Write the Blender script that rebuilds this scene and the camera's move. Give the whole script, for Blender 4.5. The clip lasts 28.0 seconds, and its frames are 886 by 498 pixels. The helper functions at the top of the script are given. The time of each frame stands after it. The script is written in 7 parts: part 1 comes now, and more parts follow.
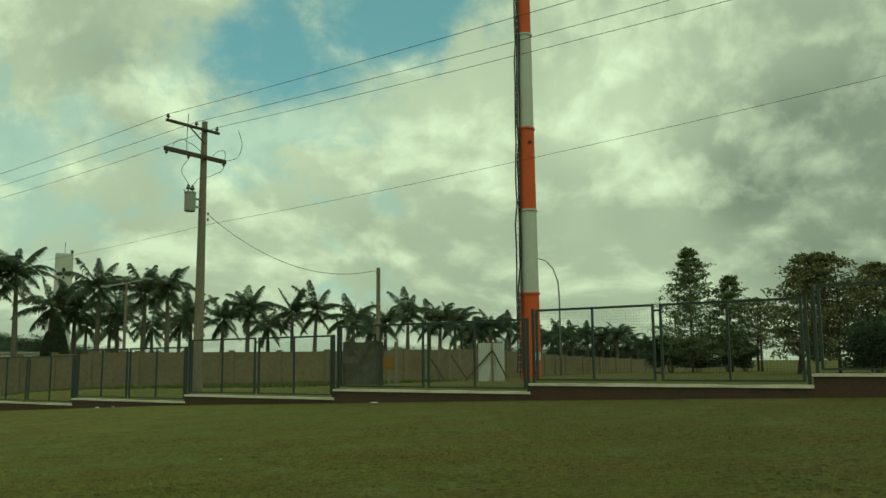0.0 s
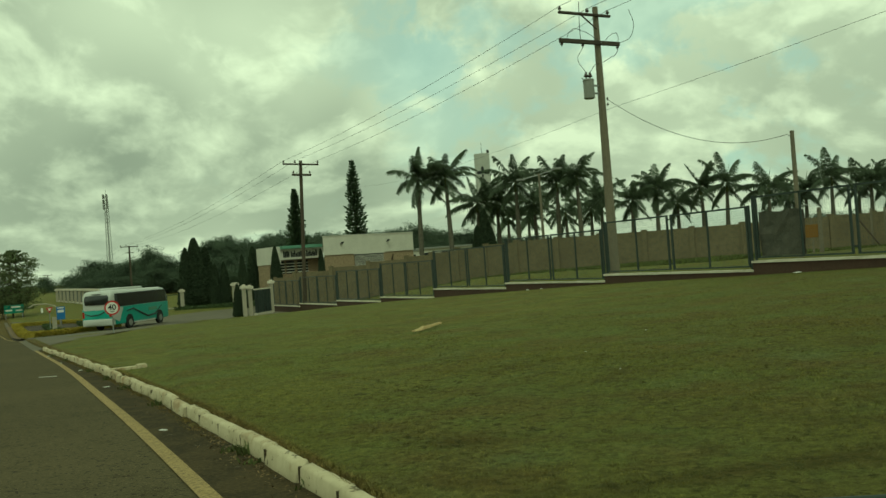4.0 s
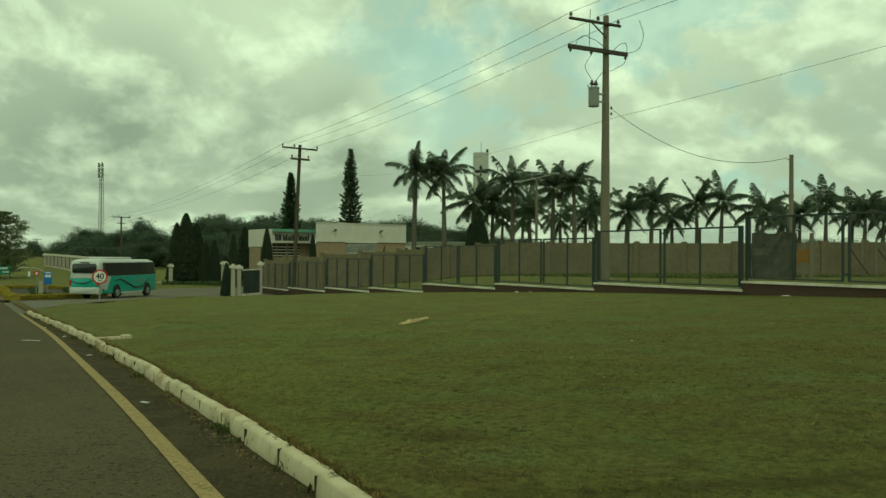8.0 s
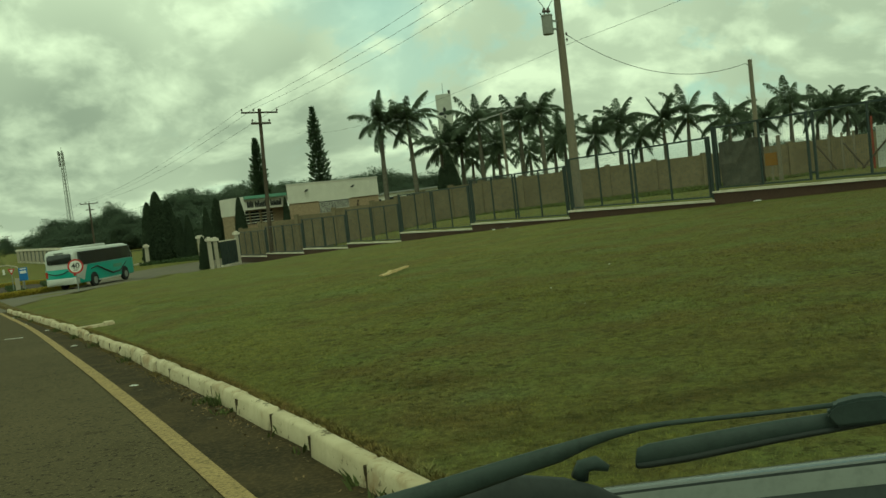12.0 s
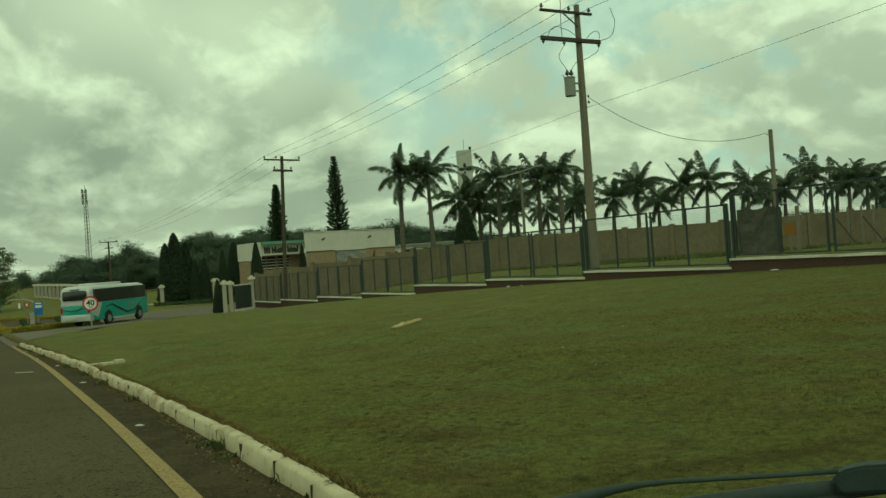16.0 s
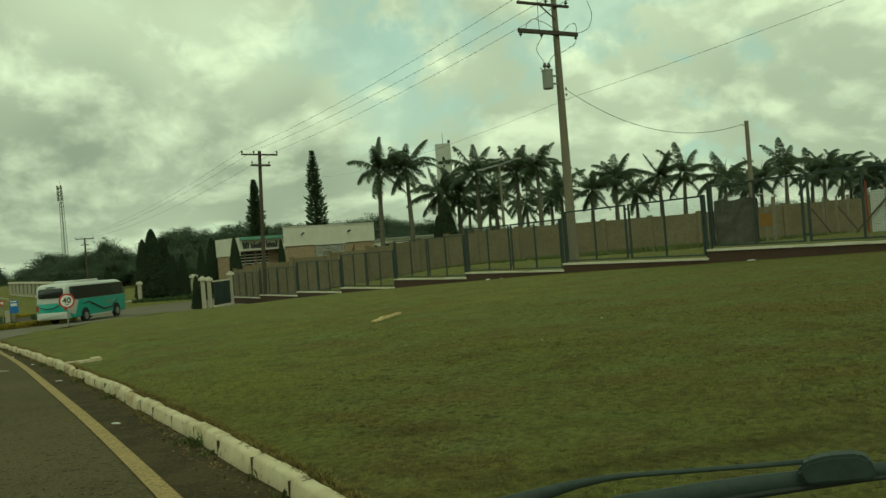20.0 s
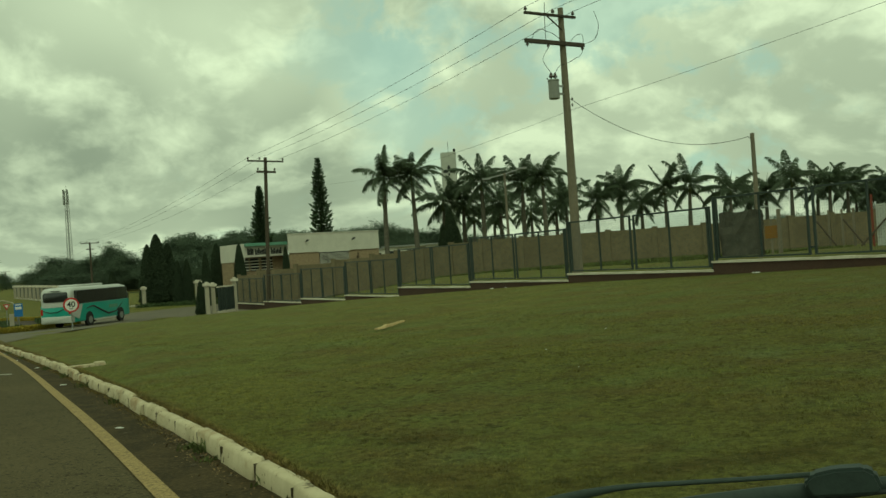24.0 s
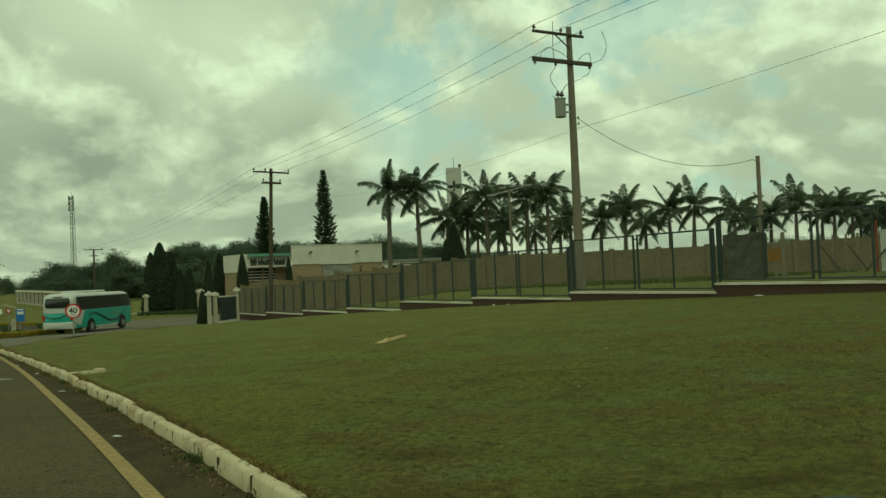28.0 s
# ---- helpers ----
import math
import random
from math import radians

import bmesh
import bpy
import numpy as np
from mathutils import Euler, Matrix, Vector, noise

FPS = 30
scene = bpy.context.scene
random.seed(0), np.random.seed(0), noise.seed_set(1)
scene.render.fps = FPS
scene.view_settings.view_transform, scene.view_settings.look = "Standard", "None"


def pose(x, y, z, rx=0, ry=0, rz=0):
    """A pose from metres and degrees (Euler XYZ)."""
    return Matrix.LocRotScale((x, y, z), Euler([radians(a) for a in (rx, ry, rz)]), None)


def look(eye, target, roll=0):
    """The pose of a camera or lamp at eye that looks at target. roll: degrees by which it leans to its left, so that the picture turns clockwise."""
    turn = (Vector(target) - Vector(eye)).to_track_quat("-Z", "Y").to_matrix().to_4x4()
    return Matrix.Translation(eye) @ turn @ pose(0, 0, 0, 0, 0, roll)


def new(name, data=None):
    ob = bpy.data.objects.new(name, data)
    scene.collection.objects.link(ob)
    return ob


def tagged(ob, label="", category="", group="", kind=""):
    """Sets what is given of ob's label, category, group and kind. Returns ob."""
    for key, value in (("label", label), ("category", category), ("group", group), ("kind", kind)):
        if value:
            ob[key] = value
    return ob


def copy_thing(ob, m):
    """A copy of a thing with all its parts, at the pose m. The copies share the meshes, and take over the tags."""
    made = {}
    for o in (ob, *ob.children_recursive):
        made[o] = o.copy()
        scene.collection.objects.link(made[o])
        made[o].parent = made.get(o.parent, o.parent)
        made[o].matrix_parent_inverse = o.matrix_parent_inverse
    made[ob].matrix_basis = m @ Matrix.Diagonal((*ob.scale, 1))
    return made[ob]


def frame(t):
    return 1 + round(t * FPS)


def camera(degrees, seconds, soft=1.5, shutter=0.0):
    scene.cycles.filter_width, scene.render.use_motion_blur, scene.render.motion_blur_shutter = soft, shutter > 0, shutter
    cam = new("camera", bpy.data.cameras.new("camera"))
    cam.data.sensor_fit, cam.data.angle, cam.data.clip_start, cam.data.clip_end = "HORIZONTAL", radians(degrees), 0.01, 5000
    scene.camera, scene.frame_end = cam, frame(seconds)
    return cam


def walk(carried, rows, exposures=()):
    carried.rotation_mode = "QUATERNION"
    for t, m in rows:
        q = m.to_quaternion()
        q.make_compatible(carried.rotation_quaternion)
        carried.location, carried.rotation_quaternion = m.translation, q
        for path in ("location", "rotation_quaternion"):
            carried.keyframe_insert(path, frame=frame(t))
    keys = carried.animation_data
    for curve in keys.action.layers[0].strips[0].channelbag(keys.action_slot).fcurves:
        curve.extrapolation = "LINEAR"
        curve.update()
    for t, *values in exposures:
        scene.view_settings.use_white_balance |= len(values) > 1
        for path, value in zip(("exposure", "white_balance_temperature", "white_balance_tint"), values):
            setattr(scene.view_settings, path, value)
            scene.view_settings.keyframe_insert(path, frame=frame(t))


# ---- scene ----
cam = camera(54.74, 28.0)
PATH = [
    (0, -0.042, 0.467, 1.242, 97.60, 0.46, -0.23),
    (0.5, -0.005, 0.264, 1.206, 95.31, 1.31, 2.17),
    (1, 0.011, 0.208, 1.193, 93.46, 2.41, 5.61),
    (1.5, 0.007, 0.209, 1.202, 91.59, 3.06, 6.51),
    (2, -0.009, 0.136, 1.196, 91.35, 3.66, 12.17),
    (2.5, -0.013, 0.129, 1.194, 91.29, 4.00, 15.21),
    (3, 0.003, 0.081, 1.190, 91.03, 4.04, 18.88),
    (3.5, 0.004, 0.061, 1.196, 90.93, 4.23, 22.70),
    (4, 0.017, 0.029, 1.206, 90.70, 4.23, 26.80),
    (4.5, 0.010, 0.017, 1.205, 90.53, 3.73, 27.74),
    (6.5, -0.006, -0.012, 1.196, 90.51, 0.40, 27.34),
    (7, -0.005, -0.001, 1.199, 90.45, -0.03, 27.16),
    (7.5, -0.004, 0.004, 1.199, 90.37, -0.18, 26.72),
    (8, -0.000, -0.000, 1.200, 90.41, -0.35, 26.21),
    (8.5, 0.013, -0.015, 1.205, 90.47, -0.42, 25.63),
    (9, 0.015, 0.009, 1.201, 90.23, -0.53, 22.71),
    (9.5, 0.008, 0.029, 1.197, 89.50, 0.00, 22.29),
    (10, 0.044, 0.052, 1.184, 86.98, 1.86, 21.94),
    (10.5, 0.069, 0.047, 1.217, 85.49, 3.99, 21.67),
    (11, 0.071, 0.025, 1.225, 85.46, 5.74, 21.91),
    (11.5, 0.065, 0.031, 1.216, 86.15, 6.38, 22.44),
    (12, 0.062, 0.023, 1.204, 86.65, 6.69, 24.51),
    (12.5, 0.050, 0.017, 1.215, 88.55, 6.84, 29.51),
    (13, 0.075, 0.026, 1.207, 88.81, 6.68, 26.35),
    (13.5, 0.079, 0.025, 1.199, 89.66, 6.41, 25.60),
    (15.5, 0.078, 0.009, 1.200, 90.28, 4.44, 25.84),
    (16, 0.069, 0.020, 1.195, 90.39, 4.01, 25.59),
    (16.5, 0.070, 0.026, 1.195, 90.58, 3.80, 25.41),
    (17, 0.085, 0.028, 1.195, 90.52, 3.76, 25.13),
    (17.5, 0.076, 0.030, 1.195, 90.34, 3.71, 24.71),
    (18, 0.076, 0.032, 1.194, 90.12, 3.77, 24.52),
    (18.5, 0.076, 0.030, 1.195, 90.02, 3.91, 24.44),
    (19, 0.077, 0.035, 1.195, 89.94, 4.08, 24.26),
    (19.5, 0.078, 0.038, 1.195, 89.94, 4.26, 24.25),
    (20, 0.078, 0.048, 1.191, 89.86, 4.56, 24.24),
    (20.5, 0.078, 0.044, 1.191, 89.80, 4.79, 24.38),
    (21, 0.083, 0.035, 1.192, 89.78, 4.77, 24.45),
    (21.5, 0.080, 0.041, 1.192, 89.98, 4.74, 24.62),
    (23.5, 0.079, 0.042, 1.191, 90.36, 4.62, 24.41),
    (24, 0.076, 0.033, 1.194, 90.45, 3.88, 24.52),
    (24.5, 0.055, 0.037, 1.195, 90.89, 3.18, 24.73),
    (25, 0.059, 0.041, 1.197, 91.00, 2.70, 24.73),
    (25.5, 0.067, 0.032, 1.198, 91.12, 2.39, 24.68),
    (26, 0.060, 0.047, 1.194, 91.17, 2.15, 24.66),
    (26.5, 0.070, 0.036, 1.195, 91.22, 1.96, 24.87),
    (27, 0.075, 0.029, 1.201, 91.28, 2.03, 24.89),
    (27.5, 0.081, 0.037, 1.198, 91.28, 2.28, 24.76),
    (28, 0.083, 0.034, 1.199, 91.47, 2.49, 24.72),
]
# exposure and white balance along the shot
EXPO = [(0.0, -0.08, 6850, -30), (2.0, 0.12, 6850, -33), (3.0, 0.06, 6850, -31), (8.0, 0.05, 6780, -32), (9.3, 0.08, 6700, -32), (10.0, 0.70, 6900, -30), (11.0, 0.34, 6900, -31), (12.0, 0.15, 6780, -32), (13.0, -0.02, 6780, -32), (14.0, 0.0, 6750, -32), (17.0, -0.01, 6800, -31), (18.0, 0.02, 7200, -29), (19.0, 0.04, 7050, -29), (21.0, 0.02, 6950, -28), (24.0, -0.02, 6950, -28), (28.0, -0.02, 6950, -28)]
walk(cam, [(t, pose(x, y, z, a, b, c)) for t, x, y, z, a, b, c in PATH], EXPO)

# ---- plan: s runs along the road and fence, q away from the road ----
UX, UY = math.cos(radians(35.2)), -math.sin(radians(35.2))
NX, NY = -UY, UX
SK = [-3000, -1500, -800, -500, -350, -250, -180, -120, -90, -75, -65, -55, 0, 40, 200, 3000]
ZK = [8, 4, 2.2, 1.0, -0.5, -1.3, -1.95, -2.5, -2.6, -2.5, -2.14, -1.69, 0, 1.23, 5, 20]
FS = [-90, -65, -48, -35, -26.4, -21.9, -16.3, -11.9, -4.6, 3, 40]
FZ = [-2.15, -2.08, -1.11, -0.55, -0.2, -0.08, 0.09, 0.22, 0.41, 0.6, 1.8]
KS = [-45, -34, -24, -18, -12, -9, -6.3, -4.5, -3, 0, 12]
KQ = [1.78, 1.88, 2.07, 2.13, 2.08, 2.01, 1.97, 1.86, 1.75, 1.56, 1.2]
YS = [-100, -70, -58, -51.5, -46, -20, 40]
YZ = [-1.9, -1.6, -0.80, -0.30, -0.10, 0.30, 1.0]


def W(s, q):
    return UX * s + NX * q, UY * s + NY * q


def SQ(x, y):
    return x * UX + y * UY, x * NX + y * NY


def PD(az, d):
    return d * math.sin(radians(az)), d * math.cos(radians(az))


def kerb_q(s):
    """Where the back edge of the kerb runs."""
    return sum(np.interp(np.asarray(s) + o, KS, KQ) for o in (-2, -1, 0, 1, 2)) / 5


def road_z(s, q):
    return np.interp(s, SK, ZK) - 0.0236 * np.clip(q, -30, 8)


def verge_z(s, q):
    """Lawn rising from the kerb to the fence, and the level yard behind it."""
    s, q = np.asarray(s, float), np.asarray(q, float)
    zr = np.interp(s, SK, ZK)
    fh = np.where(s > -90, np.interp(s, FS, FZ), zr + 0.75)
    b = zr + 0.065
    w = np.clip((q - 2) / 19, 0, 1)
    k = np.clip((q - 22) / 8, 0, 1)
    k = k * k * (3 - 2 * k)
    yard = np.where(s > -100, np.interp(s, YS, YZ), zr + 0.8)
    return (b + (fh - b) * w) * (1 - k) + yard * k


def bend(s):
    """How far the road swings aside in the distance."""
    return np.interp(s, [-460, -276, -146, -112, -82, -60], [-6, -4.5, -3.4, -2.3, -0.7, 0])


def ground_z(s, q):
    s, q = np.asarray(s, float), np.asarray(q, float)
    low = np.where(q < -9 + bend(s), road_z(s, q) + 0.1, road_z(s, q) - 0.05)
    return np.where(q > kerb_q(s) - 0.005, verge_z(s, q), low)


def gz(x, y):
    s, q = SQ(x, y)
    return float(ground_z(s, q))


# ---- light ----
SUN_EL, SUN_AZ = 48.0, 150.0
world = bpy.data.worlds.new("sky")
scene.world = world
world.use_nodes = True
wn, wl = world.node_tree.nodes, world.node_tree.links
wn.clear()


def wmath(op, a, b=None, c=None, clamp=False):
    nd = wn.new("ShaderNodeMath")
    nd.operation, nd.use_clamp = op, clamp
    for i, v in enumerate((a, b, c)):
        if v is None:
            continue
        if isinstance(v, (int, float)):
            nd.inputs[i].default_value = v
        else:
            wl.new(v, nd.inputs[i])
    return nd.outputs[0]


def wmix(f, a, b):
    nd = wn.new("ShaderNodeMix")
    nd.data_type = "RGBA"
    for i, v in ((0, f), (6, a), (7, b)):
        if isinstance(v, (int, float)):
            nd.inputs[i].default_value = v
        elif isinstance(v, tuple):
            nd.inputs[i].default_value = v
        else:
            wl.new(v, nd.inputs[i])
    return nd.outputs[2]


def wnoise(vec, scale, detail, rough, dist=0.0):
    nd = wn.new("ShaderNodeTexNoise")
    wl.new(vec, nd.inputs["Vector"])
    nd.inputs["Scale"].default_value, nd.inputs["Detail"].default_value = scale, detail
    nd.inputs["Roughness"].default_value, nd.inputs["Distortion"].default_value = rough, dist
    return nd.outputs[0]


def wramp(v, lo, hi, kind="SMOOTHSTEP"):
    nd = wn.new("ShaderNodeMapRange")
    nd.interpolation_type = kind
    wl.new(v, nd.inputs[0])
    nd.inputs[1].default_value, nd.inputs[2].default_value = lo, hi
    return nd.outputs[0]


sky = wn.new("ShaderNodeTexSky")
sky.sky_type, sky.sun_disc = "NISHITA", False
sky.sun_elevation, sky.sun_rotation = radians(SUN_EL), radians(SUN_AZ)
coord = wn.new("ShaderNodeTexCoord")
sep = wn.new("ShaderNodeSeparateXYZ")
wl.new(coord.outputs["Generated"], sep.inputs[0])
# cloud field: billows a little wider than tall
# layers crowd together towards the horizon
rise = wmath("MULTIPLY", wmath("SQRT", wmath("ADD", wmath("MAXIMUM", sep.outputs[2], 0.0), 0.012)), 1.25)
flat = wn.new("ShaderNodeCombineXYZ")
wl.new(sep.outputs[0], flat.inputs[0])
wl.new(sep.outputs[1], flat.inputs[1])
wl.new(rise, flat.inputs[2])
deck = flat.outputs[0]


def toward(az, el, inner, outer):
    """How near the sky direction is to a bearing and height: 1 inside, 0 outside, in degrees."""
    x, y = PD(az, math.cos(radians(el)))
    nd = wn.new("ShaderNodeVectorMath")
    nd.operation = "DOT_PRODUCT"
    wl.new(coord.outputs["Generated"], nd.inputs[0])
    nd.inputs[1].default_value = (x, y, math.sin(radians(el)))
    return wramp(nd.outputs["Value"], math.cos(radians(outer)), math.cos(radians(inner)))


# the field is warped by itself, so that edges curl
warp = wn.new("ShaderNodeTexNoise")
wl.new(deck, warp.inputs["Vector"])
warp.inputs["Scale"].default_value, warp.inputs["Detail"].default_value = 3.2, 4
pull = wn.new("ShaderNodeVectorMath")
pull.operation = "MULTIPLY_ADD"
wl.new(warp.outputs["Color"], pull.inputs[0])
pull.inputs[1].default_value = (0.16, 0.16, 0.10)
wl.new(deck, pull.inputs[2])
curl = pull.outputs[0]
lift = wn.new("ShaderNodeVectorMath")
lift.operation = "ADD"
wl.new(curl, lift.inputs[0])
lift.inputs[1].default_value = (0.006, -0.006, 0.034)
over = lift.outputs[0]
big = wnoise(deck, 2.2, 3, 0.45, 0.2)
mid = wnoise(curl, 5.0, 8, 0.56)
above = wnoise(over, 5.0, 8, 0.56)
soft_ = wnoise(curl, 4.6, 3, 0.45)
higher = wn.new("ShaderNodeVectorMath")
higher.operation = "ADD"
wl.new(curl, higher.inputs[0])
higher.inputs[1].default_value = (0.008, -0.006, 0.045)
heap = wmath("MULTIPLY", wmath("SUBTRACT", wnoise(curl, 8.5, 5, 0.54), wnoise(higher.outputs[0], 8.5, 5, 0.54)), 1.2)
fine = wnoise(curl, 15.0, 7, 0.60)
# rounded puffs with darker creases between them
cells = wn.new("ShaderNodeTexVoronoi")
cells.feature, cells.normalize = "SMOOTH_F1", True
wl.new(curl, cells.inputs["Vector"])
for k_, v_ in (("Scale", 9.0), ("Detail", 4.0), ("Roughness", 0.55), ("Smoothness", 0.7), ("Randomness", 1.0)):
    cells.inputs[k_].default_value = v_
puff = wmath("SUBTRACT", 0.33, cells.outputs["Distance"])
# tops catch the light, undersides stay grey
relief = wmath("MULTIPLY", wmath("SUBTRACT", mid, above), 0.60)
# rifts of blue, widest high up to the north
rift = wmath("ADD", wmath("MULTIPLY", toward(-6.5, 22.5, 2, 9), 0.25), wmath("ADD", wmath("MULTIPLY", toward(-15, 19, 1, 8), 0.13), wmath("MULTIPLY", toward(2, 26, 2, 9), 0.2)))
cover = wmath("SUBTRACT", wmath("ADD", wmath("MULTIPLY", big, 0.2), wmath("ADD", wmath("MULTIPLY", mid, 0.40), wmath("MULTIPLY", fine, 0.40))), rift)
gap = wramp(cover, 0.22, 0.40)
# heavier cloud to the east and west, brighter heaps between
def regions(rows_):
    """Broad regions of the sky: bearing, height, inner and outer spread in degrees, weight."""
    out = None
    for az_, el_, a_, b_, k_ in rows_:
        v_ = wmath("MULTIPLY", toward(az_, el_, a_, b_), k_)
        out = v_ if out is None else wmath("ADD", out, v_)
    return out


heavy = regions([(26, 10, 2, 10, 0.19), (20, 13.5, 1, 6, 0.10), (27, 21, 2, 8, 0.07), (16, 10, 1, 6, 0.05), (-49, 9.5, 2, 8, 0.10), (-43, 9, 2, 8, 0.09), (-36, 7.5, 1, 7, 0.08), (-31, 6, 0, 4, 0.05)])
glow = regions([(11, 16.5, 0, 5, 0.09), (1, 15, 1, 8, 0.02), (3, 10, 1, 7, -0.04), (-41, 16, 3, 12, 0.09), (-27, 13, 2, 8, 0.05), (-47, 14.5, 1, 6, 0.05), (-38, 13, 1, 6, 0.06), (-42, 4.5, 0, 5, 0.05), (-29, 9.5, 0, 4, 0.07), (-9, 5, 0, 5, 0.05), (-12, 11, 1, 7, 0.04), (-22, 17, 1, 5, -0.05)])
base = wmath("ADD", wmath("MULTIPLY", big, 0.34), wmath("MULTIPLY", soft_, 0.14))
base = wmath("SUBTRACT", wmath("ADD", base, glow), heavy)
heaped = wmath("ADD", wmath("ADD", base, wmath("MULTIPLY", fine, 0.20)), wmath("ADD", wmath("MULTIPLY", puff, 0.40), wmath("ADD", heap, relief)))
# the grey undersides are smooth, only the lit heaps have crisp edges
shade = wmath("SMOOTH_MAX", heaped, wmath("ADD", base, 0.070), 0.09)
shade = wramp(shade, 0.08, 0.63, "LINEAR")
low = wramp(sep.outputs[2], 0.26, 0.03)
cloud = wmix(shade, (2.6, 2.8, 2.45, 1), (8.9, 8.9, 7.4, 1))
dim = wmath("SUBTRACT", 1.0, wmath("MULTIPLY", low, 0.12))
cloud = wmix(dim, (0, 0, 0, 1), cloud)
# thin veils that let a little blue through
veil = wmath("MULTIPLY", wramp(wnoise(curl, 6.5, 7, 0.58), 0.50, 0.62), regions([(-17, 13, 6, 17, 0.62), (-4, 8, 2, 9, 0.45), (-30, 15, 1, 7, 0.3), (-38, 4, 0, 6, 0.25)]))
blue = wmix(0.42, sky.outputs[0], (2.6, 5.3, 5.7, 1))
cloud = wmix(veil, cloud, wmix(0.75, sky.outputs[0], (4.7, 6.0, 5.6, 1)))
skycol = wmix(gap, blue, cloud)
back = wn.new("ShaderNodeBackground")
wl.new(skycol, back.inputs[0])
back.inputs[1].default_value = 0.1
wout = wn.new("ShaderNodeOutputWorld")
wl.new(back.outputs[0], wout.inputs[0])

sun = new("sun", bpy.data.lights.new("sun", "SUN"))
sun.data.energy, sun.data.angle, sun.data.color = 0.7, radians(20), (1.0, 0.95, 0.86)
sx, sy = PD(SUN_AZ, math.cos(radians(SUN_EL)))
sun.matrix_world = look((sx * 50, sy * 50, 50 * math.sin(radians(SUN_EL))), (0, 0, 0))


# ---- materials ----
def mat(name, c1, c2, rough=0.8, scale=6.0, fine_scale=60.0, bump=0.15, c3=None, metal=0.0, island=0.0, rnd=0.0, spec=0.3, stretch=(1, 1, 1), dist=0.01, cut=(0.35, 0.65), thin=0.0):
    """Two colours mixed by coarse noise, a third by fine noise, with fine relief."""
    m = bpy.data.materials.new(name)
    m.use_nodes = True
    nt, ln = m.node_tree.nodes, m.node_tree.links
    bs = nt["Principled BSDF"]
    tc = nt.new("ShaderNodeTexCoord")
    mp = nt.new("ShaderNodeMapping")
    mp.inputs["Scale"].default_value = stretch
    ln.new(tc.outputs["Object"], mp.inputs[0])

    def noise_at(sc, det, ro=0.6):
        nd = nt.new("ShaderNodeTexNoise")
        ln.new(mp.outputs[0], nd.inputs["Vector"])
        nd.inputs["Scale"].default_value, nd.inputs["Detail"].default_value, nd.inputs["Roughness"].default_value = sc, det, ro
        return nd.outputs[0]

    def rng(v, a, b):
        nd = nt.new("ShaderNodeMapRange")
        ln.new(v, nd.inputs[0])
        nd.inputs[1].default_value, nd.inputs[2].default_value = a, b
        return nd.outputs[0]

    def mix(f, a, b, mode="MIX"):
        nd = nt.new("ShaderNodeMix")
        nd.data_type, nd.blend_type = "RGBA", mode
        for i, v in ((0, f), (6, a), (7, b)):
            if isinstance(v, (tuple, float, int)):
                nd.inputs[i].default_value = v
            else:
                ln.new(v, nd.inputs[i])
        return nd.outputs[2]

    n1, n2 = noise_at(scale, 5), noise_at(fine_scale, 3, 0.65)
    col = mix(rng(n1, *cut), (*c1, 1), (*c2, 1))
    k3 = c3 or tuple(v * 0.72 for v in c1)
    col = mix(rng(n2, 0.45, 0.8), col, (*k3, 1))
    if island or rnd:
        geo = nt.new("ShaderNodeNewGeometry") if island else nt.new("ShaderNodeObjectInfo")
        amt = island or rnd
        r = geo.outputs["Random Per Island"] if island else geo.outputs["Random"]
        nd = nt.new("ShaderNodeMapRange")
        ln.new(r, nd.inputs[0])
        nd.inputs[3].default_value, nd.inputs[4].default_value = 1 - amt, 1 + amt
        cc = nt.new("ShaderNodeCombineColor")
        for i in range(3):
            ln.new(nd.outputs[0], cc.inputs[i])
        col = mix(1.0, col, cc.outputs[0], "MULTIPLY")
    ln.new(col, bs.inputs["Base Color"])
    bs.inputs["Roughness"].default_value, bs.inputs["Metallic"].default_value = rough, metal
    bs.inputs["Specular IOR Level"].default_value = spec
    if bump:
        bp = nt.new("ShaderNodeBump")
        bp.inputs["Strength"].default_value, bp.inputs["Distance"].default_value = bump, dist
        ln.new(n2, bp.inputs["Height"])
        ln.new(bp.outputs[0], bs.inputs["Normal"])
    if thin:
        # leaves let part of the light through
        tl = nt.new("ShaderNodeBsdfTranslucent")
        ln.new(col, tl.inputs["Color"])
        ms = nt.new("ShaderNodeMixShader")
        ms.inputs[0].default_value = thin
        ln.new(bs.outputs[0], ms.inputs[1])
        ln.new(tl.outputs[0], ms.inputs[2])
        ln.new(ms.outputs[0], nt["Material Output"].inputs["Surface"])
    return m


